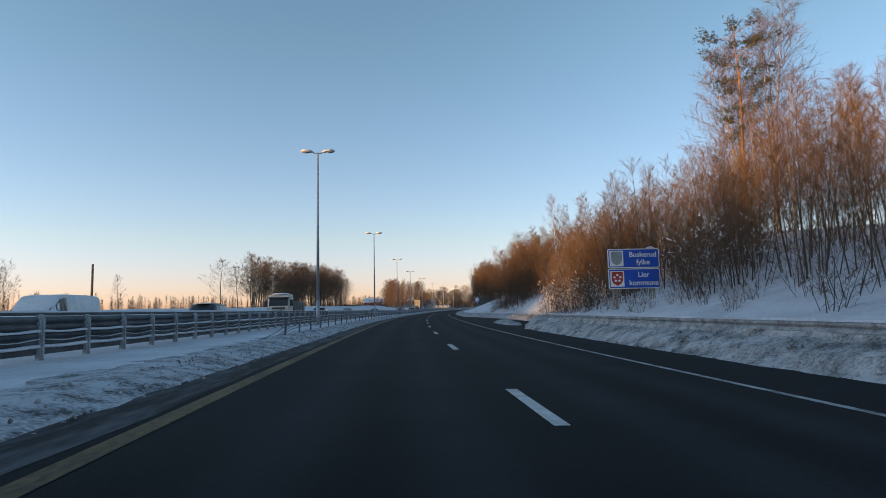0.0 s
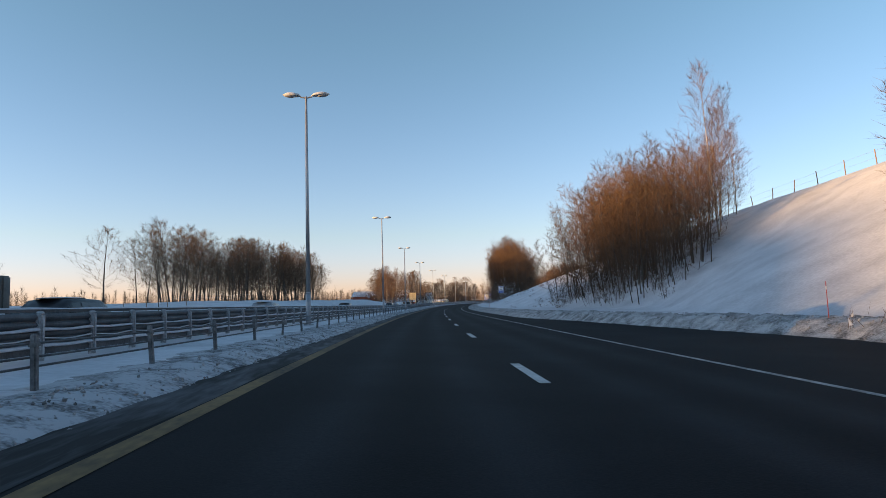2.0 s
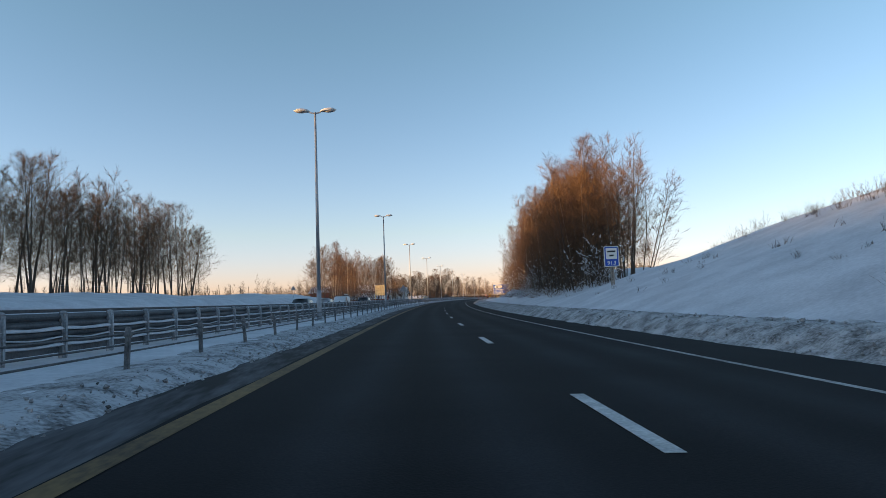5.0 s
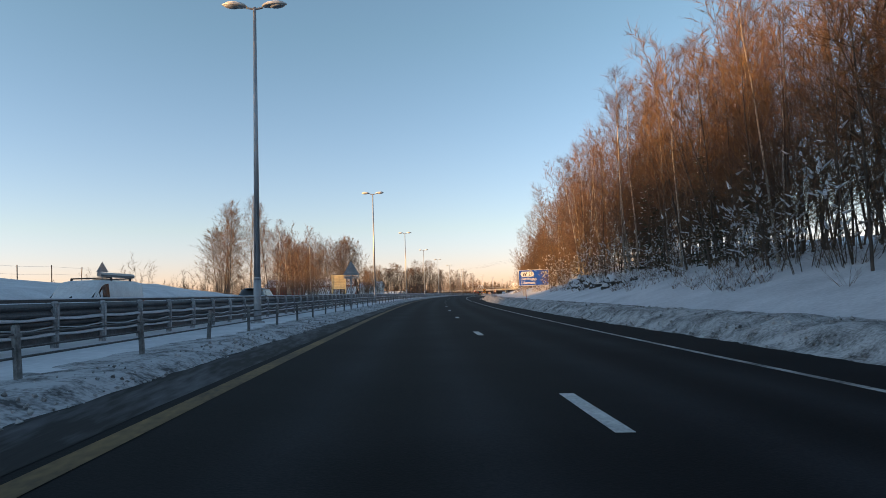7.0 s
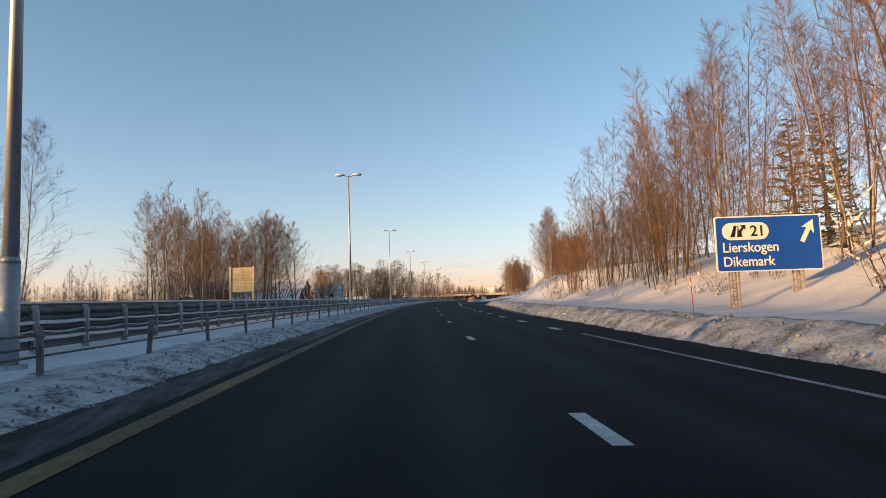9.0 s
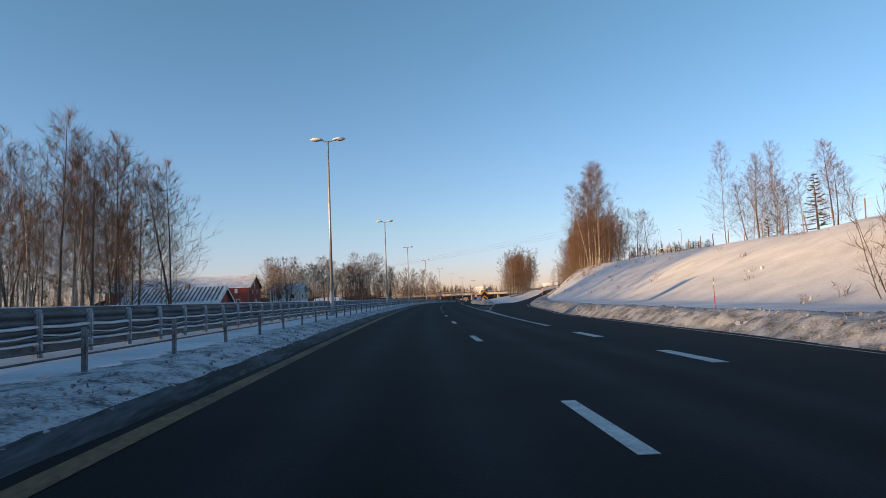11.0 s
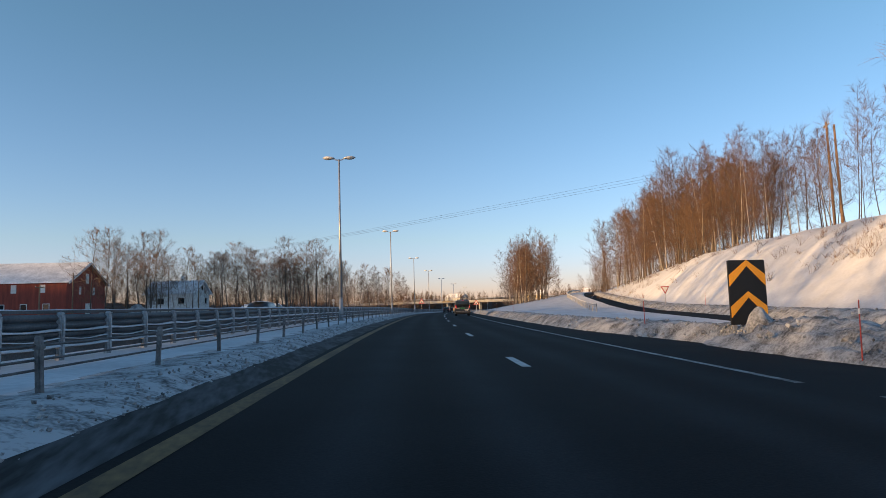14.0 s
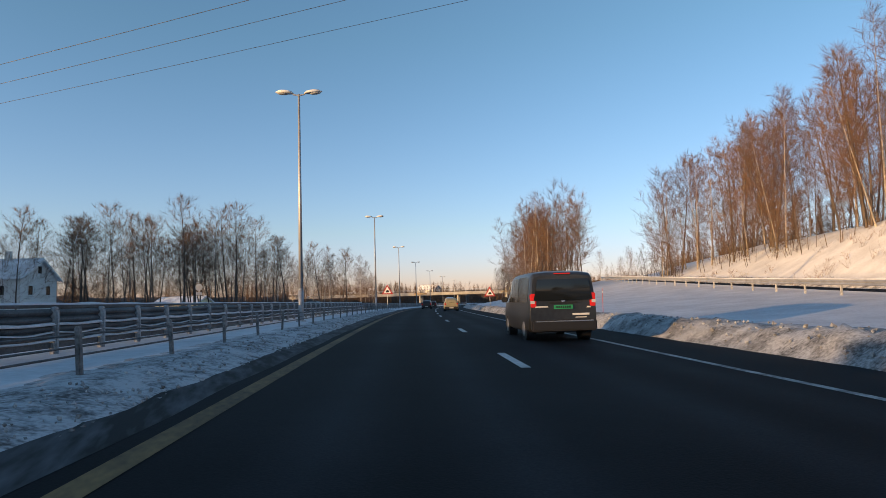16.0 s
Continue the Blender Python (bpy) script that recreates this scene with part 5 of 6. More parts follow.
for zc in (1.62, 0.98):
    bm = bmesh.new()
    plate(bm, [(-0.39, zc - 0.29), (0.0, zc + 0.12), (0.39, zc - 0.29), (0.39, zc - 0.06), (0.0, zc + 0.22 + 0.02), (-0.39, zc - 0.06)][::1], -0.012, 0.004)
    part("chevron", bm, M_ORANGE, pn)
bm = bmesh.new()
for sx in (-0.3, 0.3):
    box(bm, sx - 0.03, sx + 0.03, 0.04, 0.09, 0.1, 1.7)
part("post", bm, M_STEEL, ch)


def lump_heap(name, s, d, rs, rd_, h, seed, label):
    n, k = 40, 22
    verts, faces = [], []
    for i in range(k + 1):
        f = i / k
        for j in range(n):
            a = 2 * math.pi * j / n
            rr = f * (1 + 0.18 * noise.noise((math.cos(a) * 1.5, math.sin(a) * 1.5, seed)))
            ss, dd = s + math.cos(a) * rs * rr, d + math.sin(a) * rd_ * rr
            z = h * (math.cos(min(1, f) * math.pi / 2) ** 1.3) - 0.06 * f
            z += (0.17 * noise.noise((ss * 1.7, dd * 1.9, seed)) + 0.16 * noise.noise((ss * 4.5, dd * 4.5, seed)) + 0.16 * max(0.0, 0.3 - noise.voronoi((ss * 2.6, dd * 2.6, seed))[0][0]) / 0.3) * math.sin(math.pi * min(1, 0.12 + f * 0.88)) ** 0.6
            verts.append(xyz(ss, dd, z))
    for i in range(k):
        for j in range(n):
            e = (j + 1) % n
            faces.append((i * n + j, i * n + e, (i + 1) * n + e, (i + 1) * n + j))
    ob = mesh_ob(name, verts, faces, M_SNOW_DIRTY, smooth=True)
    return tagged(ob, label, "snow heap")


lump_heap("snow_mound", 432.5, 7.4, 7.0, 1.35, 0.8, 3.0, "lumpy heap of ploughed snow on the gore")
lump_heap("snow_mound", 434.8, 7.1, 0.85, 0.6, 1.0, 5.0, "clod of snow thrown against the chevron board")


lump_heap("snow_mound", 54.5, 6.9, 7.5, 0.95, 0.34, 9.0, "low ridge of ploughed snow at the lay-by's mouth")
M_ROCK = mat("dark_blasted_rock", (0.035, 0.034, 0.035), 0.85, var=0.4, scale=2.0, fine=12.0, bump=0.8, second=(0.10, 0.098, 0.095))


def boulder(s, d, r, seed):
    """A dark stone in the bank with a pillow of snow on it."""
    ob = thing("boulder", place(s, d, ground_h(s, d)), "dark boulder with a snow pillow in the bank", "rock", "boulders in the snow bank")
    for nm, mt, lift, k in (("stone", M_ROCK, 0.0, 1.0), ("snow_pillow", M_SNOW, 0.16, 0.95)):
        bm = bmesh.new()
        bmesh.ops.create_icosphere(bm, subdivisions=3, radius=1.0)
        for v in bm.verts:
            q = v.co.copy()
            f = 1 + 0.55 * noise.noise(q * 1.3 + Vector((seed, 0, 0))) + 0.3 * noise.noise(q * 3.1 + Vector((0, seed, 0)))
            z = q.z if nm == "stone" else max(q.z, 0.30 + 0.25 * noise.noise(q * 2.2 + Vector((seed, 3, 0))))
            v.co = Vector((q.x * r * f * k, q.y * r * f * 1.25 * k, z * r * 1.1 * f + lift * r))
        part(nm, bm, mt, ob, smooth=True)
    return ob


rock_rng = random.Random(8)
for i in range(22):
    s = 250.5 + 15.5 * (i + rock_rng.random()) / 22
    boulder(s, rock_rng.uniform(10.6, 12.9), rock_rng.choice((0.22, 0.3, 0.4, 0.55)) * rock_rng.uniform(0.8, 1.2), i * 3.7)


def stake(s, d, h=1.35):
    m = place(s, d, ground_h(s, d) - 0.1)
    ob = thing("snow_stake", m @ pose(0, 0, 0, random.uniform(-3, 3), random.uniform(-3, 3), 0), "thin red snow stake in the snow bank", "snow stake", "snow stakes along the road")
    bm = bmesh.new()
    cyl(bm, (0, 0, 0), (0, 0, h), 0.015, 0.011, 7)
    part("rod", bm, M_STAKE, ob)
    bm = bmesh.new()
    cyl(bm, (0, 0, h * 0.80), (0, 0, h * 0.88), 0.017, 0.017, 7)
    part("reflector_band", bm, M_SIGN_WHITE, ob)


M_STAKE = mat("red_plastic_rod", (0.36, 0.05, 0.035), 0.5, var=0.2, scale=3.0, fine=20.0)
for s, d in ((153, 6.9), (213, 6.6), (258, 6.4), (286, 6.4), (350, 8.7), (392, 10.9), (420, 14.2), (430, 6.3), (442, 6.6), (484, 7.2), (509, 7.6), (470, 21.6), (79, 11.4)):
    stake(s, d)


def post_sign(s, d, h, turn=0.0, name="traffic_sign", label="", kind="triangle", size=0.9, back=False):
    """A sign on one post. kind: triangle, yield, round."""
    g = ground_h(s, d) - 0.15
    ob = thing(name, place(s, d, 0, turn), label, "road sign")
    bm = bmesh.new()
    cyl(bm, (0, 0.05, g), (0, 0.05, h + 0.1), 0.035, 0.035, 8)
    part("post", bm, M_STEEL, ob)
    r = size / 2
    if kind == "round":
        out = [(r * math.cos(i * 0.2618), h + r * math.sin(i * 0.2618)) for i in range(24)]
    elif kind == "yield":
        out = [(-r, h + r * 0.58), (0, h - r * 1.15), (r, h + r * 0.58)]
    else:
        out = [(-r, h - r * 0.58), (r, h - r * 0.58), (0, h + r * 1.15)]
    bm = bmesh.new()
    plate(bm, out, -0.01, 0.012)
    pl = part("plate", bm, M_SIGN_BACK if back else M_SIGN_RED, ob)
    if not back:
        bm = bmesh.new()
        plate(bm, [(x * 0.68, h + (z - h) * 0.68) for x, z in out], -0.018, -0.009)
        part("white_field", bm, M_SIGN_WHITE, pl)
        if kind == "triangle":
            bm = bmesh.new()
            plate(bm, [(-0.12 * size, h - 0.12 * size), (0.14 * size, h - 0.12 * size), (0.14 * size, h + 0.02), (0.02, h + 0.10 * size), (-0.12 * size, h + 0.02)], -0.026, -0.017)
            part("symbol", bm, M_SIGN_BLACK, pl)
    else:
        for zz in (-0.12, 0.2):
            bm = bmesh.new()
            box(bm, -r * 0.5, r * 0.5, -0.05, -0.01, h + zz * size - 0.02, h + zz * size + 0.02)
            part("rail_bracket", bm, M_STEEL, pl)
    return ob


post_sign(484.0, 23.4, 2.5, 6, "yield_sign", "red and white yield sign on a post in snow", "yield", 0.95)
t_sign = post_sign(256.5, -7.4, 3.0, 0, "warning_sign", "grey back of a triangular warning sign with plate", "triangle", 1.3, True)
for i in range(3):
    bm = bmesh.new()
    box(bm, -0.6, 0.6, -0.03, -0.005, 2.36 + i * 0.075, 2.41 + i * 0.075)
    part("lower_slat", bm, M_SIGN_BACK, t_sign)
bm = bmesh.new()
cyl(bm, (-0.06, 0.05, 0.0), (-0.06, 0.05, 3.6), 0.03, 0.03, 8)
part("second_post", bm, M_STEEL, t_sign)
post_sign(257.0, -26.9, 3.7, 0, "warning_sign", "grey back of a triangular warning sign", "triangle", 0.95, True)
post_sign(546.0, -5.3, 2.35, 0, "warning_sign", "red-edged warning triangle beside the bridge", "triangle", 1.25)
post_sign(546.0, 5.9, 2.05, 0, "warning_sign", "red-edged warning triangle beside the bridge", "triangle", 1.25)
r_sign = post_sign(533.0, -20.9, 2.75, 0, "round_sign", "back of a round sign with small plate, frosted", "round", 0.62, True)
bm = bmesh.new()
box(bm, -0.26, 0.26, -0.02, 0.01, 2.05, 2.32, 0.01)
part("lower_plate", bm, M_SIGN_BACK, r_sign)
post_sign(45.6, 13.1, 1.3, 10, "round_sign", "back of a small round sign in the snow", "round", 0.42, True)
mk = thing("marker_pole", place(42.8, 16.2, ground_h(42.8, 16.2)), "thin pole with yellow and black marker", "marker")
bm = bmesh.new()
cyl(bm, (0, 0, -0.2), (0, 0, 3.0), 0.025, 0.02, 8)
part("pole", bm, M_WOODPOLE, mk)
for i in range(4):
    bm = bmesh.new()
    box(bm, -0.07, 0.07, -0.04, 0.0, 2.2 + i * 0.14, 2.34 + i * 0.14)
    part("marker_plate", bm, M_YELLOW if i % 2 else M_SIGN_BLACK, mk)

# plank board, seen from behind
yb = thing("plank_board", place(354.0, -26.8, ground_h(354, -26.8), 4) @ Matrix.Diagonal((BIG, BIG, BIG, 1)), "pale yellow wooden back of a large road sign", "board")
for i in range(9):
    bm = bmesh.new()
    box(bm, -1.0, 1.0, -0.02, 0.02, 1.7 + i * 0.27, 1.955 + i * 0.27, 0.006)
    part("plank", bm, M_PLANK, yb)
for x in (-1.12, 1.12):
    bm = bmesh.new()
    box(bm, x - 0.09, x + 0.09, -0.08, 0.1, -0.2, 4.2, 0.01)
    part("post", bm, M_PLANK, yb)


# ---- snow-crusted guard rails on the exit side ----
def side_rail(name, s_vals, d_of, h_of, label, spacing=4.0, snow_t=0.05, crust=False):
    s0 = s_vals[0]
    ob = thing(name, place(s0, d_of(s0)), label, "guard rail")
    to_parent(strip("beam", s_vals, lambda s: w_beam(d_of(s), h_of(s) + 0.58, -1), M_FROST if crust else M_STEEL, closed=True, smooth=False), ob)
    to_parent(strip("snow_crust", s_vals, lambda s: [(d_of(s) - 0.07, h_of(s) + 0.715), (d_of(s) - 0.03, h_of(s) + 0.735 + snow_t * (1 + 0.3 * math.sin(s))), (d_of(s) + 0.05, h_of(s) + 0.735 + snow_t), (d_of(s) + 0.1, h_of(s) + 0.715)], M_SNOW), ob)
    if crust:
        to_parent(strip("packed_snow", s_vals, lambda s: [(d_of(s) - 0.30 - 0.06 * math.sin(s * 0.8), h_of(s) + 0.0), (d_of(s) - 0.20, h_of(s) + 0.30 + 0.04 * math.sin(s * 1.3)), (d_of(s) - 0.10, h_of(s) + 0.46 + 0.03 * math.sin(s * 2.1)), (d_of(s) - 0.03, h_of(s) + 0.50)], M_SNOW_DIRTY), ob)
    bm = bmesh.new()
    box(bm, 0.0, 0.09, -0.05, 0.05, -0.3, 0.72, 0.01)
    bmesh.ops.recalc_face_normals(bm, faces=bm.faces)
    me = bpy.data.meshes.new("post")
    bm.to_mesh(me)
    bm.free()
    me.materials.append(M_FROST)
    s = s0 + 0.5
    while s < s_vals[-1]:
        p = new("post", me)
        p.parent = ob
        p.matrix_world = place(s, d_of(s), h_of(s))
        s += spacing
    return ob


side_rail("verge_guard_rail", np.arange(-30, 40, 1.0), lambda s: 7.5, lambda s: 0.22, "steel guard rail packed with snow along the verge", 4.0, 0.04, crust=True)
side_rail("ramp_guard_rail", np.concatenate([np.arange(480, 560, 1.5), np.arange(560, 650, 2.5)]), lambda s: ramp_edges(s)[0] - 0.5, lambda s: ramp_edges(s)[2] + 0.12, "steel guard rail with snow along the exit ramp", 4.0, 0.05)


# ---- fences, poles and wires ----
def fence(name, pts, h, gap, label, wires=2):
    ob = thing(name, place(*pts[0]), label, "fence")
    me = bpy.data.meshes.new("post")
    bm = bmesh.new()
    cyl(bm, (0, 0, -0.2), (0, 0, h), 0.045, 0.04, 6)
    bm.to_mesh(me)
    bm.free()
    me.materials.append(M_WOODPOLE)
    tops = []
    for (sa, da), (sb, db) in zip(pts, pts[1:]):
        n = max(1, int(math.hypot(sb - sa, db - da) / gap))
        for i in range(n):
            s, d = sa + (sb - sa) * i / n, da + (db - da) * i / n
            p = new("post", me)
            p.parent = ob
            g = ground_h(s, d)
            p.matrix_world = place(s, d, g) @ pose(0, 0, 0, random.uniform(-6, 6), random.uniform(-6, 6), 0)
            tops.append(Vector(xyz(s, d, g)))
    for w in range(wires):
        wd = Wood()
        z = Vector((0, 0, h * (0.92 - 0.4 * w)))
        wd.tube([a + z for a in tops], [0.008] * len(tops), 3)
        o = wd.ob("wire", M_STEEL, None)
        to_parent(o, ob)
    return ob


fence("hill_fence", [(85.7, 35.9), (152, 33.2), (221, 32.5)], 1.5, 3.6, "wire fence on wooden posts along the hilltop")
fence("crest_fence", [(366, 28.5), (400, 29.0), (440, 31.5)], 1.3, 3.2, "wire fence on thin posts along the snowy crest")
fence("field_fence", [(82.9, -33.1), (132.6, -35.2), (176.8, -34.5)], 1.2, 5.5, "low wire fence at the snowy field's edge")
fence("berm_fence", [(207.2, -36.6), (283.2, -35.9)], 1.7, 4.4, "wire fence on leaning posts above the snow berm")


def utility_pole(s, d, h, label, turn=0, arms=True):
    ob = thing("utility_pole", place(s, d, ground_h(s, d) - 0.3, turn), label, "pole", "wooden utility poles")
    bm = bmesh.new()
    cyl(bm, (0, 0, 0), (0, 0, h), 0.14, 0.1, 10)
    part("pole", bm, M_WOODPOLE, ob, smooth=True)
    if arms:
        bm = bmesh.new()
        box(bm, -0.8, 0.8, -0.05, 0.05, h - 0.45, h - 0.33, 0.01)
        part("cross_arm", bm, M_WOODPOLE, ob)
        for x in (-0.7, 0.0, 0.7):
            bm = bmesh.new()
            cyl(bm, (x, 0, h - 0.33), (x, 0, h - 0.15), 0.035, 0.025, 7)
            part("insulator", bm, M_SIGN_BACK, ob)
    return ob


POLE = "brown wooden utility pole with a cross arm"
utility_pole(478.0, 38.3, 11.0, POLE, 75)
utility_pole(478.2, 39.2, 10.6, "brown wooden utility pole beside its twin", 75, False)
utility_pole(513.9, -62.8, 6.4, POLE, 75)
utility_pole(526.4, -65.6, 9, POLE, 70)
utility_pole(538.8, -62.8, 9, POLE, 20)
utility_pole(555.4, -55.9, 9.7, POLE, 20)
utility_pole(62.2, -33.1, 6.4, "thin grey mast at the field's edge", 0, False)
wires = thing("power_line", place(497, 0, 11), "thin power line crossing above the motorway", "wire")
for sa, za, sb, zb in ((513.2, 6.68, 485.5, 17.73), (514.2, 6.82, 489.7, 18.70), (514.9, 6.89, 496.2, 20.08)):
    a, b = Vector(xyz(sa, -61.5)), Vector(xyz(sb, 39.4))
    a.z, b.z = za, zb
    wd = Wood()
    pts = [a.lerp(b, i / 16) - Vector((0, 0, 0.35 * math.sin(math.pi * i / 16))) for i in range(17)]
    wd.tube(pts, [0.010] * 17, 5)
    to_parent(wd.ob("wire", M_SIGN_BLACK, None), wires)

# lamp and hedge on the hilltop
hl = thing("hilltop_lamp", place(472.8, 54.6, ground_h(472.8, 54.6)) @ Matrix.Diagonal((BIG, BIG, BIG, 1)), "slim dark street lamp on the hilltop", "street lamp")
bm = bmesh.new()
cyl(bm, (0, 0, -0.2), (0, 0, 4.2), 0.06, 0.045, 8)
part("pole", bm, M_SIGN_BACK, hl)
bm = bmesh.new()
box(bm, -0.4, 0.06, -0.08, 0.08, 4.15, 4.25, 0.02)
part("lamp_head", bm, M_SIGN_BACK, hl)


# ---- houses ----
M_RED_BOARD = mat("red_barn_boards", (0.20, 0.035, 0.022), 0.8, var=0.25, scale=1.0, fine=14.0, second=(0.32, 0.06, 0.035), stretch=(3, 3, 0.3))
M_WHITE_BOARD = mat("white_house_boards", (0.62, 0.61, 0.58), 0.7, var=0.1, scale=1.0, fine=10.0, stretch=(0.3, 0.3, 4))
M_ROOF_DARK = mat("dark_roof_sheet", (0.05, 0.047, 0.046), 0.7, var=0.3, scale=1.2, fine=10.0, second=(0.10, 0.09, 0.085))
M_ROOF_SNOW = mat("thin_snow_on_roof", (0.60, 0.61, 0.64), 0.8, var=0.25, scale=0.7, fine=5.0, bump=0.5, second=(0.85, 0.86, 0.88))
M_YELLOW_WALL = mat("pale_yellow_wall", (0.55, 0.46, 0.28), 0.75, var=0.1, scale=1.0, fine=9.0)
M_GLASS = plain("dark_window_glass", (0.015, 0.018, 0.022), 0.06)
M_BRICK = mat("chimney_brick", (0.20, 0.17, 0.15), 0.85, var=0.25, scale=3.0, fine=20.0)


def gable_house(name, m, L, W, eave, ridge, wall, label, roofs, openings, overhang=0.5, low=2.5):
    """Gable end at y=0 facing -y (width along x), body runs to +y. roofs: material of the -x and +x slope. openings: (wall, along, z, w, h, material)."""
    ob = thing(name, m, label, "house")
    bm = bmesh.new()
    prof = [(-W / 2, -low), (W / 2, -low), (W / 2, eave), (0, ridge - 0.12), (-W / 2, eave)]
    plate(bm, prof, 0.0, L)
    part("house_body", bm, wall, ob)
    sl = math.hypot(W / 2, ridge - eave)
    k = overhang / sl
    for sx, mt in ((-1, roofs[0]), (1, roofs[1])):
        ex, ez = sx * W / 2 * (1 + k), eave - (ridge - eave) * k
        bm = bmesh.new()
        plate(bm, [(0, ridge), (ex, ez), (ex, ez + 0.14), (0, ridge + 0.16)], -overhang, L + overhang)
        part("roof_slope", bm, mt, ob)
        bm = bmesh.new()
        plate(bm, [(0, ridge - 0.22), (ex, ez - 0.22), (ex, ez - 0.01), (0, ridge - 0.01)], -overhang - 0.06, -overhang - 0.01)
        part("barge_board", bm, M_WHITE_BOARD, ob)
    for wl, al, z, w, h, mt in openings:
        bm = bmesh.new()
        fr = bmesh.new()
        if wl == "gable":
            box(bm, al - w / 2, al + w / 2, -0.05, 0.02, z, z + h)
            box(fr, al - w / 2 - 0.09, al + w / 2 + 0.09, -0.035, 0.02, z - 0.09, z + h + 0.09)
        else:
            sx = -1 if wl == "left" else 1
            x = sx * W / 2
            box(bm, min(x, x + sx * 0.05), max(x, x + sx * 0.05), al - w / 2, al + w / 2, z, z + h)
            box(fr, min(x, x + sx * 0.035), max(x, x + sx * 0.035), al - w / 2 - 0.09, al + w / 2 + 0.09, z - 0.09, z + h + 0.09)
        f = part("window_frame", fr, M_WHITE_BOARD, ob)
        q = part("pane", bm, mt, ob)
        q.parent = f
    return ob


def farm_pose(s, d, h, turn):
    return sized(s, d, turn, 0.43 - h)


# gable ends face the road: the body runs away from it
barn_open = [("gable", 0, 5.9, 0.7, 1.2, M_WHITE_BOARD), ("gable", -2.0, 4.3, 0.4, 0.9, M_WHITE_BOARD), ("gable", 2.0, 4.3, 0.4, 0.9, M_WHITE_BOARD), ("gable", 0.5, 1.2, 1.6, 1.7, M_WHITE_BOARD)]
barn_open += [("left", 3.0 + 3.6 * i, 4.5, 0.5, 0.9, M_WHITE_BOARD) for i in range(6)]
barn_open += [("left", 2.5 + 2.8 * i, 2.0, 0.7, 0.9, M_GLASS) for i in range(3)]
gable_house("red_barn", farm_pose(538.1, -70.4, 0, 97), 34, 11.5, 5.9, 8.7, M_RED_BOARD, "large red wooden barn with snow on its roof", (M_ROOF_SNOW, M_ROOF_DARK), barn_open)
ann = gable_house("yellow_shed", farm_pose(531.9, -104.3, 0, 97), 9, 6, 3.0, 4.6, M_YELLOW_WALL, "low yellow shed with snowy roof by the barn", (M_ROOF_SNOW, M_ROOF_SNOW), [("left", 3.0, 0.3, 2.4, 2.2, M_GLASS)])
small = gable_house("small_house", farm_pose(457.3, -46.3, 0, 92), 14, 6.4, 1.9, 3.95, M_RED_BOARD, "low dark red house with streaks of snow on its roof", (M_ROOF_SNOW, M_ROOF_DARK),
                    [("gable", -1.6, 0.6, 0.9, 0.9, M_GLASS), ("gable", 0.4, 0.6, 1.1, 0.9, M_GLASS)])
for i in range(22):
    bm = bmesh.new()
    y = 0.1 + i * 0.62
    plate(bm, [(-0.05, 4.10), (-3.3, 2.0), (-3.3, 2.06), (-0.05, 4.16)], y, y + 0.16)
    part("roof_ridge_batten", bm, M_ROOF_DARK, small)
bm = bmesh.new()
box(bm, -0.3, 0.3, 5.2, 5.8, 3.6, 4.75, 0.02)
part("chimney", bm, M_BRICK, small)
house_open = [("gable", -1.8, 1.9, 0.8, 1.1, M_GLASS), ("gable", 1.8, 1.9, 0.8, 1.1, M_GLASS), ("gable", 0, 4.6, 0.7, 0.9, M_GLASS), ("left", 2.5, 1.9, 1.2, 1.1, M_GLASS), ("left", 6.5, 1.9, 1.2, 1.1, M_GLASS)]
wh = gable_house("white_house", farm_pose(585.8, -69, 2.0, 92), 9.5, 7.4, 4.0, 6.4, M_WHITE_BOARD, "white wooden house with snowy gable roof", (M_ROOF_SNOW, M_ROOF_SNOW), house_open, low=4.5)
bm = bmesh.new()
box(bm, -0.3, 0.3, 3.6, 4.2, 5.9, 7.5, 0.02)
part("chimney", bm, M_WHITE_BOARD, wh)
gable_house("ochre_shed", farm_pose(697.7, -90.5, 0, 85), 12, 7, 3.2, 4.6, M_YELLOW_WALL, "sunlit ochre shed beyond the trees", (M_ROOF_SNOW, M_ROOF_SNOW), [("gable", 0, 1.0, 1.0, 1.2, M_GLASS)])
for s, d, tn, h in ((967, -54.6, 70, 6.9), (987.8, 14.5, 80, 8.3), (953.2, -102.9, 95, 5.5), (994.7, 62.9, 85, 9)):
    gable_house("distant_house", farm_pose(s, d, h, tn), 12, 9, 4.0, 6.8, M_WHITE_BOARD if d != 14.5 else M_YELLOW_WALL, "small distant house with snowy roof", (M_ROOF_SNOW, M_ROOF_SNOW), [("gable", -1.5, 1.5, 1.0, 1.2, M_GLASS), ("gable", 1.5, 1.5, 1.0, 1.2, M_GLASS)], low=6)

# heaps of snow and a tractor-like bulk by the barn are snow only
lump_heap("snow_mound", 541.5, -62.2, 4.1, 3.0, 3.3, 7.0, "rounded heap of cleared snow in the farmyard")
lump_heap("snow_mound", 533.3, -63.5, 4.8, 2.2, 2.2, 8.0, "rounded heap of cleared snow in the farmyard")

# ---- overpass ----
M_CONCRETE = mat("bridge_concrete", (0.30, 0.29, 0.27), 0.85, var=0.2, scale=0.4, fine=6.0, second=(0.42, 0.40, 0.37))
M_BRIDGE_SUN = mat("sunlit_bridge_fascia", (0.42, 0.17, 0.05), 0.7, var=0.5, scale=0.15, fine=2.0, second=(0.40, 0.34, 0.20))
br = thing("overpass", sized(818, 0.7, 3), "concrete road overpass crossing the motorway", "bridge")
bm = bmesh.new()
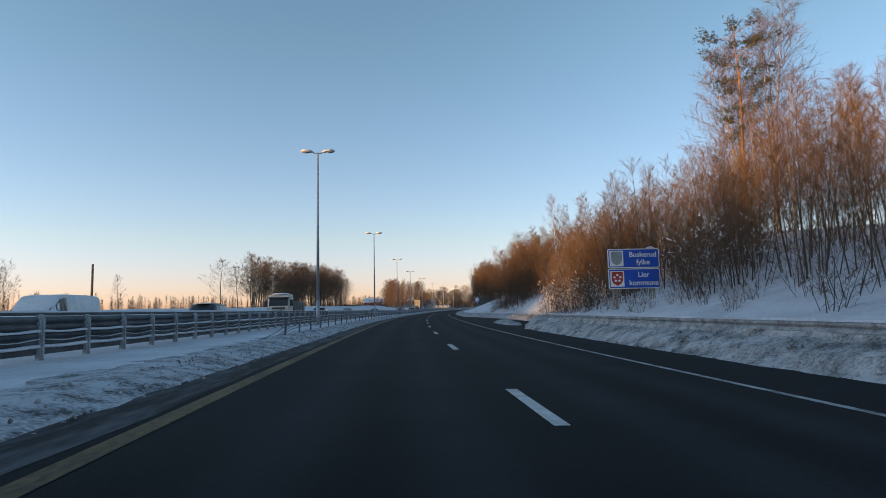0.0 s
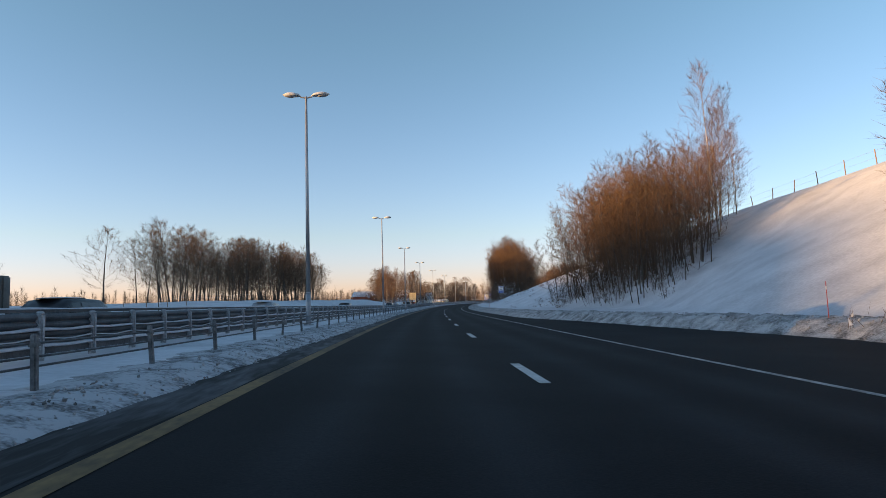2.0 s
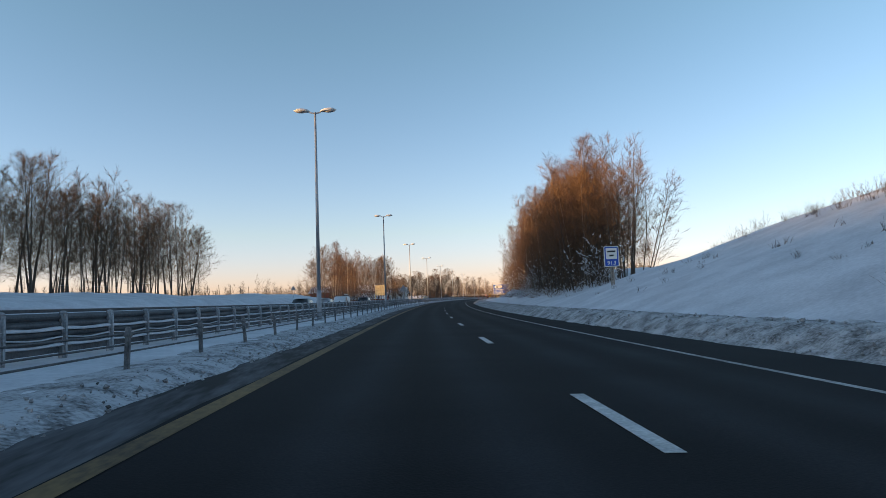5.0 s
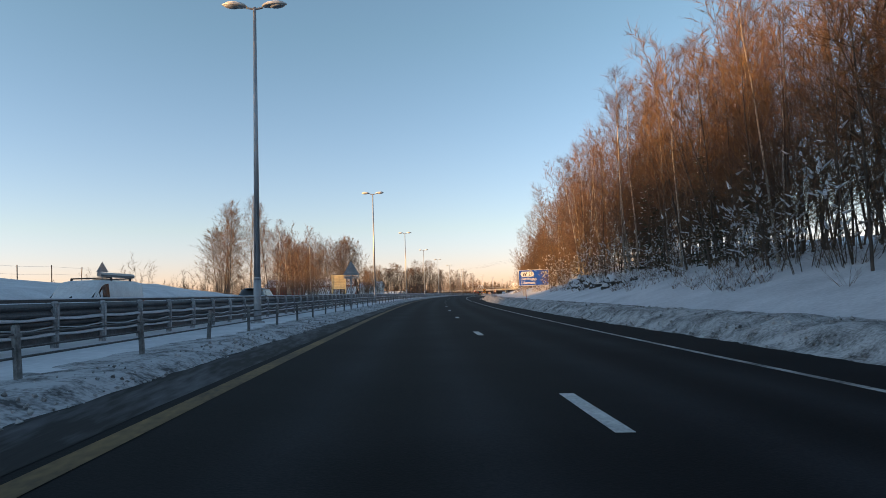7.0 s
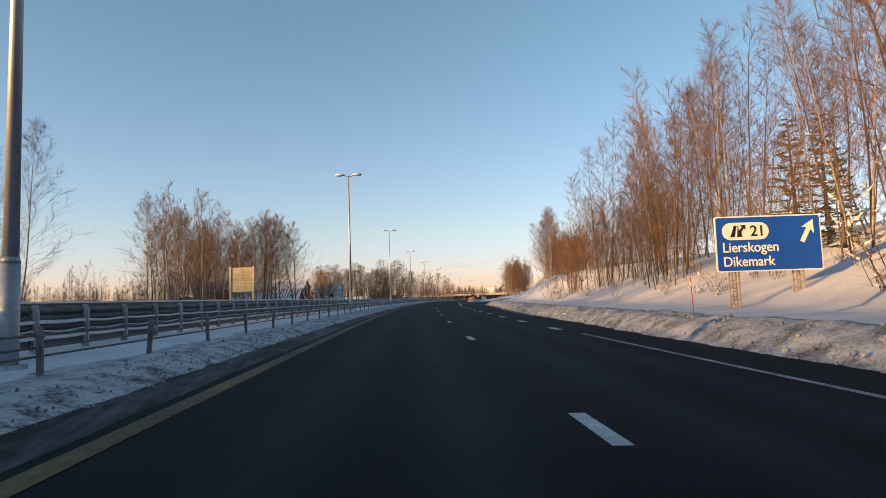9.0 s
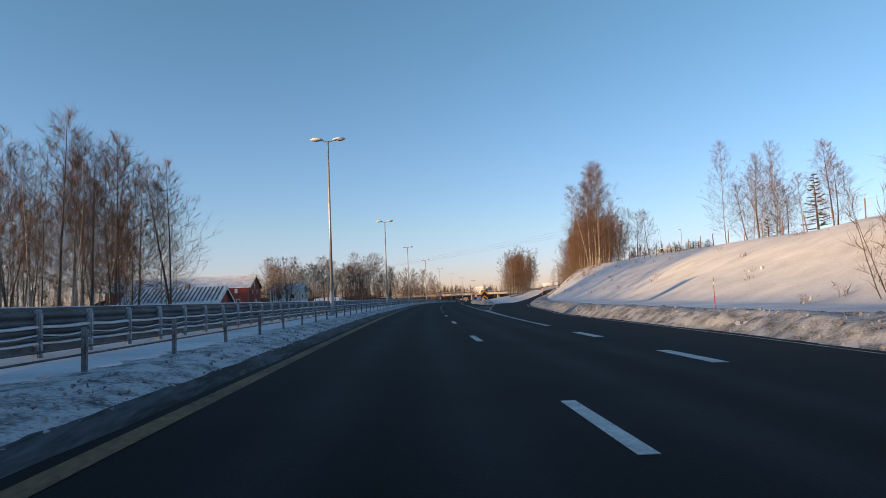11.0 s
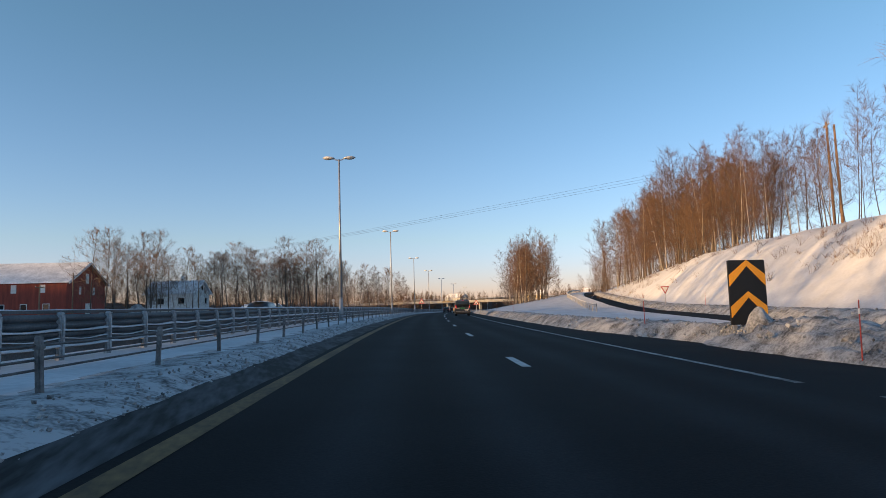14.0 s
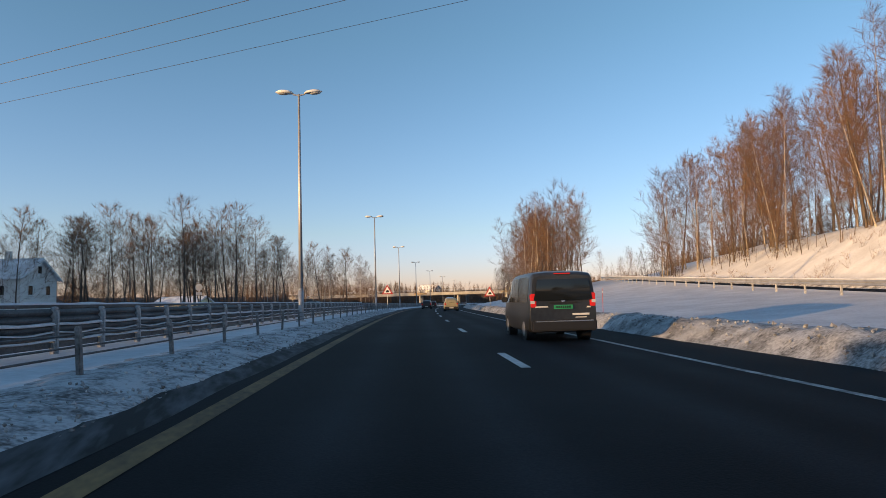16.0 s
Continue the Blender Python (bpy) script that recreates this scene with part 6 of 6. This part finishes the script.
box(bm, -75, 48, -5, 5, 4.5, 5.3, 0.05)
part("deck", bm, M_CONCRETE, br)
bm = bmesh.new()
box(bm, -75, 48, -5.25, -4.95, 4.75, 5.65, 0.04)
part("edge_beam", bm, M_CONCRETE, br)
# orange sunlight on the edge beam, put into the colour of two plates
for x0, x1 in ((-24, -19), (10, 16)):
    bm = bmesh.new()
    box(bm, x0, x1, -5.3, -5.26, 4.85, 5.5)
    part("sunlit_patch", bm, M_BRIDGE_SUN, br)
bm = bmesh.new()
for x in np.arange(-74, 48, 2.0):
    box(bm, x - 0.04, x + 0.04, -5.1, -5.02, 5.6, 6.6)
box(bm, -75, 48, -5.12, -5.0, 6.5, 6.6)
box(bm, -75, 48, -5.12, -5.0, 6.1, 6.16)
part("railing", bm, M_STEEL, br)
for x in (-22, -7, 12):
    for y in (-3, 3):
        bm = bmesh.new()
        cyl(bm, (x, y, -1.5), (x, y, 4.5), 0.45, 0.45, 14)
        part("column", bm, M_CONCRETE, br)


# ---- vehicles ----
M_RUBBER = plain("tyre_rubber", (0.012, 0.012, 0.012), 0.85)
M_RIM = plain("wheel_alloy", (0.30, 0.30, 0.31), 0.4, 0.7)
M_CARGLASS = plain("tinted_car_glass", (0.012, 0.015, 0.018), 0.05)
M_TAIL = plain("red_tail_lamp", (0.45, 0.012, 0.01), 0.25, emit=0.3)
M_HEADLAMP = plain("clear_head_lamp", (0.55, 0.56, 0.58), 0.15)
M_PLASTIC = plain("black_bumper_plastic", (0.018, 0.018, 0.02), 0.65)
M_CHROME = plain("chrome_trim", (0.70, 0.70, 0.72), 0.15, 0.95)
M_GREEN_PLATE = plain("green_number_plate", (0.03, 0.30, 0.12), 0.5)


def paint(name, c, rough=0.35, metal=0.2):
    return mat(name, c, rough, metal=metal, var=0.12, scale=1.5, fine=12.0)


def vehicle(name, m, label, category, stations, body, wheels, wheel_r, side_glass, front_glass, rear_glass, tail_z, head_z, plate_mat=None, bumper=0.42, track=None):
    """A body lofted through stations (y, z bottom, z belt, z roof, half width, half roof width), nose at +y.
    side_glass: (y0, y1) ranges; front_glass, rear_glass: (y at belt, y at roof)."""
    ob = thing(name, m, label, category)
    st = sorted(stations)
    ys = [a[0] for a in st]

    def at_y(y):
        return [float(np.interp(y, ys, [a[k] for a in st])) for k in range(1, 6)]

    def ring(y):
        zb, zl, zr, hw, rw = at_y(y)
        half = [(hw * 0.86, zb), (hw * 0.985, zb + 0.10), (hw, zb + (zl - zb) * 0.55), (hw * 0.985, zl), (rw + (hw * 0.97 - rw) * 0.12, zr - 0.10), (rw * 0.93, zr - 0.02), (rw * 0.55, zr + 0.015)]
        return [(x, y, z) for x, z in half] + [(-x, y, z) for x, z in reversed(half)]

    dense = []
    for a, b in zip(ys, ys[1:]):
        dense += [a + (b - a) * i / 3 for i in range(3)]
    dense.append(ys[-1])
    bm = bmesh.new()
    loops = [[bm.verts.new(p) for p in ring(y)] for y in dense]
    n = len(loops[0])
    for a, b in zip(loops, loops[1:]):
        for j in range(n):
            e = (j + 1) % n
            bm.faces.new((a[j], a[e], b[e], b[j]))
    bm.faces.new(list(reversed(loops[0])))
    bm.faces.new(loops[-1])
    bd = part("body", bm, body, ob, smooth=False)
    me = bd.data
    me.polygons.foreach_set("use_smooth", [len(p.vertices) == 4 for p in me.polygons])
    for sx in (-1, 1):
        for y0, y1 in side_glass:
            bm = bmesh.new()
            rows = []
            for i in range(5):
                y = y0 + (y1 - y0) * i / 4
                zb, zl, zr, hw, rw = at_y(y)
                xa, xb = hw * 0.985, rw + (hw * 0.97 - rw) * 0.12
                z0, z1 = zl + 0.03, zr - 0.13
                t0, t1 = 0.03 / max(0.05, zr - 0.1 - zl), (z1 - zl) / max(0.05, zr - 0.1 - zl)
                rows.append([bm.verts.new((sx * (xa + (xb - xa) * t0 + 0.008), y, z0)), bm.verts.new((sx * (xa + (xb - xa) * t1 + 0.008), y, max(z0 + 0.01, z1)))])
            for a, b in zip(rows, rows[1:]):
                bm.faces.new((a[0], b[0], b[1], a[1]))
            part("side_window", bm, M_CARGLASS, ob)
    for nm, gl, sy in (("windscreen", front_glass, 1), ("rear_window", rear_glass, -1)):
        if not gl:
            continue
        y0, y1 = gl
        _, zl, _, hw, rw0 = at_y(y0)
        _, _, zr, _, rw = at_y(y1)
        zl += 0.06
        bm = bmesh.new()
        rows = []
        for i in range(5):
            f = i / 4
            y = y0 + (y1 - y0) * f + sy * (0.03 + 0.02 * math.sin(math.pi * f))
            z = zl + (zr - 0.09 - zl) * f
            wv = (hw * 0.90) * (1 - f) + rw * 0.86 * f
            rows.append([bm.verts.new((x * wv, y + sy * 0.05 * (1 - abs(x)), z)) for x in (-1, -0.5, 0, 0.5, 1)])
        for a, b in zip(rows, rows[1:]):
            for j in range(4):
                bm.faces.new((a[j], a[j + 1], b[j + 1], b[j]))
        part(nm, bm, M_CARGLASS, ob, smooth=True)
    y0, y1 = ys[0], ys[-1]
    hw = max(a[4] for a in st)
    for y in wheels:
        for sx in (-1, 1):
            x1 = sx * (hw - 0.02)
            bm = bmesh.new()
            cyl(bm, (x1 - sx * 0.23, y, wheel_r), (x1 + sx * 0.012, y, wheel_r), wheel_r, wheel_r, 22)
            bmesh.ops.bevel(bm, geom=[e for e in bm.edges if abs(e.verts[0].co.x - e.verts[1].co.x) < 1e-4], offset=0.025, segments=2, affect='EDGES')
            w = part("wheel", bm, M_RUBBER, ob)
            bm = bmesh.new()
            cyl(bm, (x1 + sx * 0.005, y, wheel_r), (x1 + sx * 0.022, y, wheel_r), wheel_r * 0.66, wheel_r * 0.6, 18)
            part("rim", bm, M_RIM, ob).parent = w
            bm = bmesh.new()
            cyl(bm, (x1 - sx * 0.26, y, wheel_r + 0.02), (x1 + sx * 0.004, y, wheel_r + 0.02), wheel_r * 1.16, wheel_r * 1.16, 22)
            part("wheel_arch", bm, M_PLASTIC, ob)
    _, zl0, zr0, hw0, rw0 = at_y(y0)
    bm = bmesh.new()
    box(bm, -hw0 * 0.99, hw0 * 0.99, y0 - 0.09, y0 + 0.12, 0.30, 0.30 + bumper * 0.62, 0.04)
    part("rear_bumper", bm, M_PLASTIC, ob)
    _, zl1, _, hw1, _ = at_y(y1)
    bm = bmesh.new()
    box(bm, -hw1 * 0.99, hw1 * 0.99, y1 - 0.12, y1 + 0.08, 0.26, 0.26 + bumper * 0.62, 0.05)
    part("front_bumper", bm, M_PLASTIC, ob)
    bm = bmesh.new()
    box(bm, -hw1 * 0.55, hw1 * 0.55, y1 - 0.05, y1 + 0.03, head_z - 0.09, head_z + 0.06, 0.02)
    part("grille", bm, M_PLASTIC, ob)
    for sx in (-1, 1):
        bm = bmesh.new()
        box(bm, sx * hw0 * 0.90 - 0.08, sx * hw0 * 0.90 + 0.08, y0 - 0.03, y0 + 0.14, tail_z[0], tail_z[1], 0.02)
        part("tail_lamp", bm, M_TAIL, ob)
        bm = bmesh.new()
        box(bm, sx * hw1 * 0.78 - 0.16, sx * hw1 * 0.78 + 0.16, y1 - 0.16, y1 + 0.035, head_z - 0.08, head_z + 0.1, 0.03)
        part("head_lamp", bm, M_HEADLAMP, ob)
        if front_glass:
            _, zm, _, hm, _ = at_y(front_glass[0] - 0.45)
            bm = bmesh.new()
            box(bm, min(sx * hm, sx * (hm + 0.2)), max(sx * hm, sx * (hm + 0.2)), front_glass[0] - 0.55, front_glass[0] - 0.38, zm + 0.02, zm + 0.2, 0.03)
            part("mirror", bm, M_PLASTIC, ob)
    pm = plate_mat or M_SIGN_WHITE
    bm = bmesh.new()
    box(bm, -0.26, 0.26, y0 - 0.115, y0 - 0.085, 0.36, 0.47) if plate_mat is None else box(bm, -0.26, 0.26, y0 - 0.035, y0 + 0.01, 0.90, 1.01)
    part("number_plate", bm, pm, ob)
    return ob


def hatch_stations(L, W, H):
    h, w = L / 2, W / 2
    return [(-h, 0.42, H * 0.60, H * 0.66, w * 0.90, w * 0.72), (-h + 0.18, 0.26, H * 0.62, H * 0.86, w * 0.97, w * 0.74), (-h + 0.65, 0.2, H * 0.62, H * 0.975, w, w * 0.76), (-0.1, 0.2, H * 0.60, H, w, w * 0.78),
            (h * 0.18, 0.2, H * 0.60, H * 0.975, w, w * 0.76), (h * 0.56, 0.2, H * 0.60, H * 0.64, w, w * 0.80), (h * 0.85, 0.24, H * 0.54, H * 0.555, w * 0.97, w * 0.80), (h, 0.36, H * 0.42, H * 0.45, w * 0.86, w * 0.70)]


def hatchback(name, s, d, c, label, L=4.3, W=1.8, H=1.52, oncoming=True, turn=0.0):
    st = hatch_stations(L, W, H)
    h = L / 2
    ob = vehicle(name, place(s, d, 0.0, (180 if oncoming else 0) + turn), label, "car", st, paint(name + "_paint", c), (-h + 0.8, h - 0.85), 0.32,
                 [(-h + 0.5, -0.15), (-0.05, h * 0.36)], (h * 0.55, h * 0.2), (-h + 0.05, -h + 0.5), (H * 0.5, H * 0.62), 0.66)
    bm = bmesh.new()
    r = bmesh.ops.create_uvsphere(bm, u_segments=14, v_segments=7, radius=1)
    for v in r["verts"]:
        v.co = Vector((v.co.x * W * 0.34, -h * 0.15 + v.co.y * L * 0.24, H + 0.0 + max(-0.02, v.co.z) * 0.05))
    if oncoming:
        part("roof_snow", bm, M_SNOW, ob, smooth=True)
    else:
        bm.free()
    return ob


hatchback("car", 38.5, -13.8, (0.035, 0.038, 0.042), "dark grey car with snow on its roof on the oncoming road", 4.4, 1.85, 1.62)
hatchback("car", 80.0, -13.8, (0.02, 0.022, 0.026), "black car on the oncoming carriageway", 4.4, 1.8, 1.5)
hatchback("car", 105.5, -13.8, (0.22, 0.23, 0.24), "silver car with frosted roof on the oncoming carriageway", 4.3, 1.8, 1.5)
hatchback("car", 145.5, -13.8, (0.05, 0.055, 0.06), "dark car on the oncoming carriageway", 4.3, 1.8, 1.55)
hatchback("car", 208.0, -13.8, (0.03, 0.035, 0.04), "dark car on the oncoming carriageway", 4.3, 1.8, 1.55)
hatchback("car", 219.5, -13.8, (0.30, 0.31, 0.33), "silver car on the oncoming carriageway", 4.3, 1.8, 1.55)
hatchback("car", 252.5, -13.8, (0.02, 0.022, 0.024), "black car on the oncoming carriageway", 4.6, 1.9, 1.7)
hatchback("car", 464.0, -13.8, (0.025, 0.027, 0.032), "dark car on the oncoming carriageway", 4.3, 1.8, 1.6)
hatchback("car", 565.0, -17.1, (0.03, 0.033, 0.037), "dark car on the oncoming carriageway", 4.3, 1.8, 1.5)
hatchback("car", 556.0, 1.9, (0.40, 0.32, 0.17), "beige gold hatchback driving ahead in the outer lane", 4.2, 1.8, 1.6, False)
hatchback("car", 590.0, -1.8, (0.03, 0.03, 0.032), "dark car driving ahead in the inner lane", 4.4, 1.8, 1.5, False)
hatchback("car", 622.0, -1.7, (0.025, 0.02, 0.02), "dark car driving ahead in the inner lane", 4.4, 1.8, 1.5, False)


def van_stations(L, W, H):
    h, w = L / 2, W / 2
    return [(-h, 0.40, H * 0.55, H * 0.93, w * 0.965, w * 0.86), (-h + 0.12, 0.26, H * 0.55, H * 0.975, w * 0.99, w * 0.875), (-h + 0.6, 0.24, H * 0.55, H, w, w * 0.88), (0, 0.24, H * 0.55, H, w, w * 0.88),
            (h * 0.30, 0.24, H * 0.55, H * 0.985, w, w * 0.87), (h * 0.42, 0.24, H * 0.55, H * 0.955, w, w * 0.85), (h * 0.74, 0.24, H * 0.55, H * 0.60, w * 0.99, w * 0.84), (h * 0.92, 0.26, H * 0.47, H * 0.50, w * 0.95, w * 0.80), (h, 0.36, H * 0.36, H * 0.38, w * 0.84, w * 0.70)]


VL, VW, VH = 4.95, 1.90, 1.95
M_VAN = mat("dark_grey_van_paint", (0.030, 0.035, 0.044), 0.32, metal=0.25, var=0.2, scale=0.8, fine=8.0, second=(0.05, 0.056, 0.066))
van = vehicle("van", place(495.2 + VL / 2, 2.27), "dark grey passenger van driving ahead in the outer lane", "van", van_stations(VL, VW, VH), M_VAN, (-VL / 2 + 0.98, VL / 2 - 0.95), 0.335,
              [(-VL / 2 + 0.35, -0.65), (-0.55, 0.6), (0.7, 1.45)], (VL / 2 * 0.73, VL / 2 * 0.40), (-VL / 2, -VL / 2), (0.96, 1.33), 0.78, M_GREEN_PLATE, 0.5)
y0 = -VL / 2
bm = bmesh.new()
box(bm, -0.80, 0.80, y0 - 0.10, y0 - 0.085, 0.555, 0.585)
part("chrome_strip", bm, M_CHROME, van)
bm = bmesh.new()
cyl(bm, (0, y0 - 0.03, 1.17), (0, y0 + 0.01, 1.17), 0.075, 0.075, 20)
part("round_badge", bm, M_CHROME, van)
bm = bmesh.new()
box(bm, -0.40, 0.40, y0 - 0.045, y0 + 0.0, 1.05, 1.085, 0.008)
part("handle_strip", bm, M_PLASTIC, van)
for x0, x1, z0, z1 in ((0.25, 0.72, 0.72, 0.775), (0.33, 0.64, 0.65, 0.675), (-0.78, -0.42, 0.95, 0.985), (0.66, 0.76, 0.92, 0.96)):
    bm = bmesh.new()
    box(bm, x0, x1, y0 - 0.012, y0 + 0.01, z0, z1)
    part("text_bar", bm, M_SIGN_WHITE, van)
bm = bmesh.new()
for i in range(7):
    box(bm, -0.2 + i * 0.06, -0.165 + i * 0.06, y0 - 0.04, y0 - 0.034, 0.925, 0.985)
part("plate_bars", bm, M_SIGN_BLACK, van)
for sx in (-1, 1):
    bm = bmesh.new()
    box(bm, sx * 0.855 - 0.06, sx * 0.855 + 0.06, y0 - 0.036, y0 - 0.028, 1.06, 1.14)
    part("clear_lamp", bm, M_HEADLAMP, van)
bm = bmesh.new()
box(bm, -0.22, 0.22, y0 - 0.02, y0 + 0.05, 1.865, 1.89)
part("brake_lamp", bm, M_TAIL, van)
bm = bmesh.new()
box(bm, 0.42, 0.52, y0 - 0.062, y0 - 0.055, 1.42, 1.47)
part("sticker", bm, M_YELLOW, van)
for x in (-0.5, 0.15):
    bm = bmesh.new()
    cyl(bm, (x, 0.0, 0.26), (x, 1.2, 0.26), 0.06, 0.06, 8)
    part("underbody", bm, M_PLASTIC, van)

M_WHITE_VAN = paint("white_van_paint", (0.60, 0.62, 0.64), 0.4, 0.0)


def white_van(s, d, L, W, H, label, rack=False):
    v = vehicle("white_van", place(s, d, 0, 180), label, "van", van_stations(L, W, H), M_WHITE_VAN, (-L / 2 + 0.9, L / 2 - 0.9), 0.32,
                [(0.55, L / 2 * 0.62)], (L / 2 * 0.73, L / 2 * 0.40), None, (0.9, 1.2), 0.75)
    if rack:
        for y in (-1.3, 0.2):
            bm = bmesh.new()
            box(bm, -W * 0.42, W * 0.42, y - 0.03, y + 0.03, H + 0.05, H + 0.1, 0.01)
            box(bm, -W * 0.42, -W * 0.38, y - 0.03, y + 0.03, H - 0.06, H + 0.06)
            box(bm, W * 0.38, W * 0.42, y - 0.03, y + 0.03, H - 0.06, H + 0.06)
            part("roof_bar", bm, M_PLASTIC, v)
        bm = bmesh.new()
        cyl(bm, (-W * 0.3, -1.9, H + 0.19), (-W * 0.3, 0.7, H + 0.19), 0.085, 0.085, 12)
        part("roof_tube", bm, M_RIM, v)
    return v


white_van(28.5, -17.2, 4.9, 1.92, 1.98, "white delivery van on the oncoming carriageway")
white_van(232.0, -13.9, 4.4, 1.8, 1.84, "white van with roof rack and tube on the oncoming carriageway", True)
white_van(636.0, 2.0, 5.4, 2.0, 2.5, "white van driving ahead in the outer lane")


# tipper lorry
def lorry(s, d):
    ob = thing("lorry", place(s, d, 0, 180), "white tipper lorry with snow on the cab roof and grey body", "lorry")
    M_CAB = paint("pale_green_cab_paint", (0.42, 0.47, 0.45), 0.45, 0.0)
    M_BODY = mat("grey_tipper_steel", (0.13, 0.135, 0.13), 0.6, metal=0.2, var=0.25, scale=1.2, fine=12.0)
    # cab: nose at +y
    bm = bmesh.new()
    prof = [(3.1, 0.55), (5.2, 0.55), (5.24, 1.7), (5.05, 2.75), (4.75, 3.05), (3.1, 3.15)]
    a = [bm.verts.new((-1.24, y, z)) for y, z in prof]
    b = [bm.verts.new((1.24, y, z)) for y, z in prof]
    bm.faces.new(a)
    bm.faces.new(list(reversed(b)))
    for i in range(len(prof)):
        j = (i + 1) % len(prof)
        bm.faces.new((a[i], b[i], b[j], a[j]))
    bmesh.ops.bevel(bm, geom=list(bm.edges), offset=0.09, segments=2, affect='EDGES')
    cab = part("cab", bm, M_CAB, ob)
    bm = bmesh.new()
    p = [(5.245, 1.78), (5.09, 2.62)]
    v4 = [bm.verts.new((-1.1, p[0][0] + 0.01, p[0][1])), bm.verts.new((1.1, p[0][0] + 0.01, p[0][1])), bm.verts.new((1.06, p[1][0] + 0.01, p[1][1])), bm.verts.new((-1.06, p[1][0] + 0.01, p[1][1]))]
    bm.faces.new(v4)
    part("windscreen", bm, M_CARGLASS, cab)
    bm = bmesh.new()
    box(bm, -1.15, 1.15, 5.02, 5.35, 2.62, 2.78, 0.03)
    part("sun_visor", bm, M_PLASTIC, cab)
    for i, (z0, z1) in enumerate(((1.42, 1.6), (1.14, 1.32), (0.9, 1.06))):
        bm = bmesh.new()
        box(bm, -0.75, 0.75, 5.24, 5.28, z0, z1, 0.015)
        part("grille_bar", bm, M_PLASTIC, cab)
    for sx in (-1, 1):
        bm = bmesh.new()
        box(bm, sx * 1.242 - 0.012, sx * 1.242 + 0.012, 3.9, 4.8, 1.75, 2.5)
        part("side_window", bm, M_CARGLASS, cab)
        bm = bmesh.new()
        box(bm, sx * 1.48 - 0.14, sx * 1.48 + 0.14, 5.0, 5.12, 1.75, 2.45, 0.03)
        part("mirror", bm, M_PLASTIC, cab)
        bm = bmesh.new()
        box(bm, sx * 0.95 - 0.22, sx * 0.95 + 0.22, 5.2, 5.29, 0.72, 0.92, 0.03)
        part("head_lamp", bm, M_HEADLAMP, cab)
    bm = bmesh.new()
    r = bmesh.ops.create_uvsphere(bm, u_segments=16, v_segments=8, radius=1)
    for v in r["verts"]:
        v.co = Vector((v.co.x * 1.15, 4.0 + v.co.y * 0.95, 3.1 + max(-0.05, v.co.z) * 0.22))
    part("roof_snow", bm, M_SNOW, cab, smooth=True)
    bm = bmesh.new()
    box(bm, -0.55, 0.55, 3.9, 4.2, 3.3, 3.42, 0.03)
    part("roof_light_bar", bm, M_PLASTIC, cab)
    bm = bmesh.new()
    box(bm, -1.25, 1.25, -3.6, 2.7, 1.15, 2.35, 0.05)
    tb = part("tipper_body", bm, M_BODY, ob)
    bm = bmesh.new()
    box(bm, -1.25, 1.25, 2.55, 2.85, 1.2, 3.0, 0.05)
    part("headboard", bm, M_BODY, tb)
    for y in np.arange(-3.2, 2.6, 0.95):
        for sx in (-1, 1):
            bm = bmesh.new()
            box(bm, sx * 1.27 - 0.03, sx * 1.27 + 0.03, y - 0.05, y + 0.05, 1.2, 2.33)
            part("side_rib", bm, M_BODY, tb)
    bm = bmesh.new()
    box(bm, -0.45, 0.45, -3.6, 4.6, 0.7, 1.1, 0.03)
    part("chassis", bm, M_PLASTIC, ob)
    for y in (4.1, -1.2, -2.5):
        for sx in (-1, 1):
            bm = bmesh.new()
            cyl(bm, (sx * 0.92, y, 0.5), (sx * 1.22, y, 0.5), 0.5, 0.5, 22)
            w = part("wheel", bm, M_RUBBER, ob)
            bm = bmesh.new()
            cyl(bm, (sx * 1.2, y, 0.5), (sx * 1.235, y, 0.5), 0.29, 0.24, 16)
            part("rim", bm, M_RIM, ob).parent = w
    return ob


lorry(77.5, -17.2)
white_van(477.0, 52.0, 5.0, 1.9, 2.0, "white van parked on the hilltop").matrix_world = place(477.0, 52.0, ground_h(477.0, 52.0) - 0.05, 75)
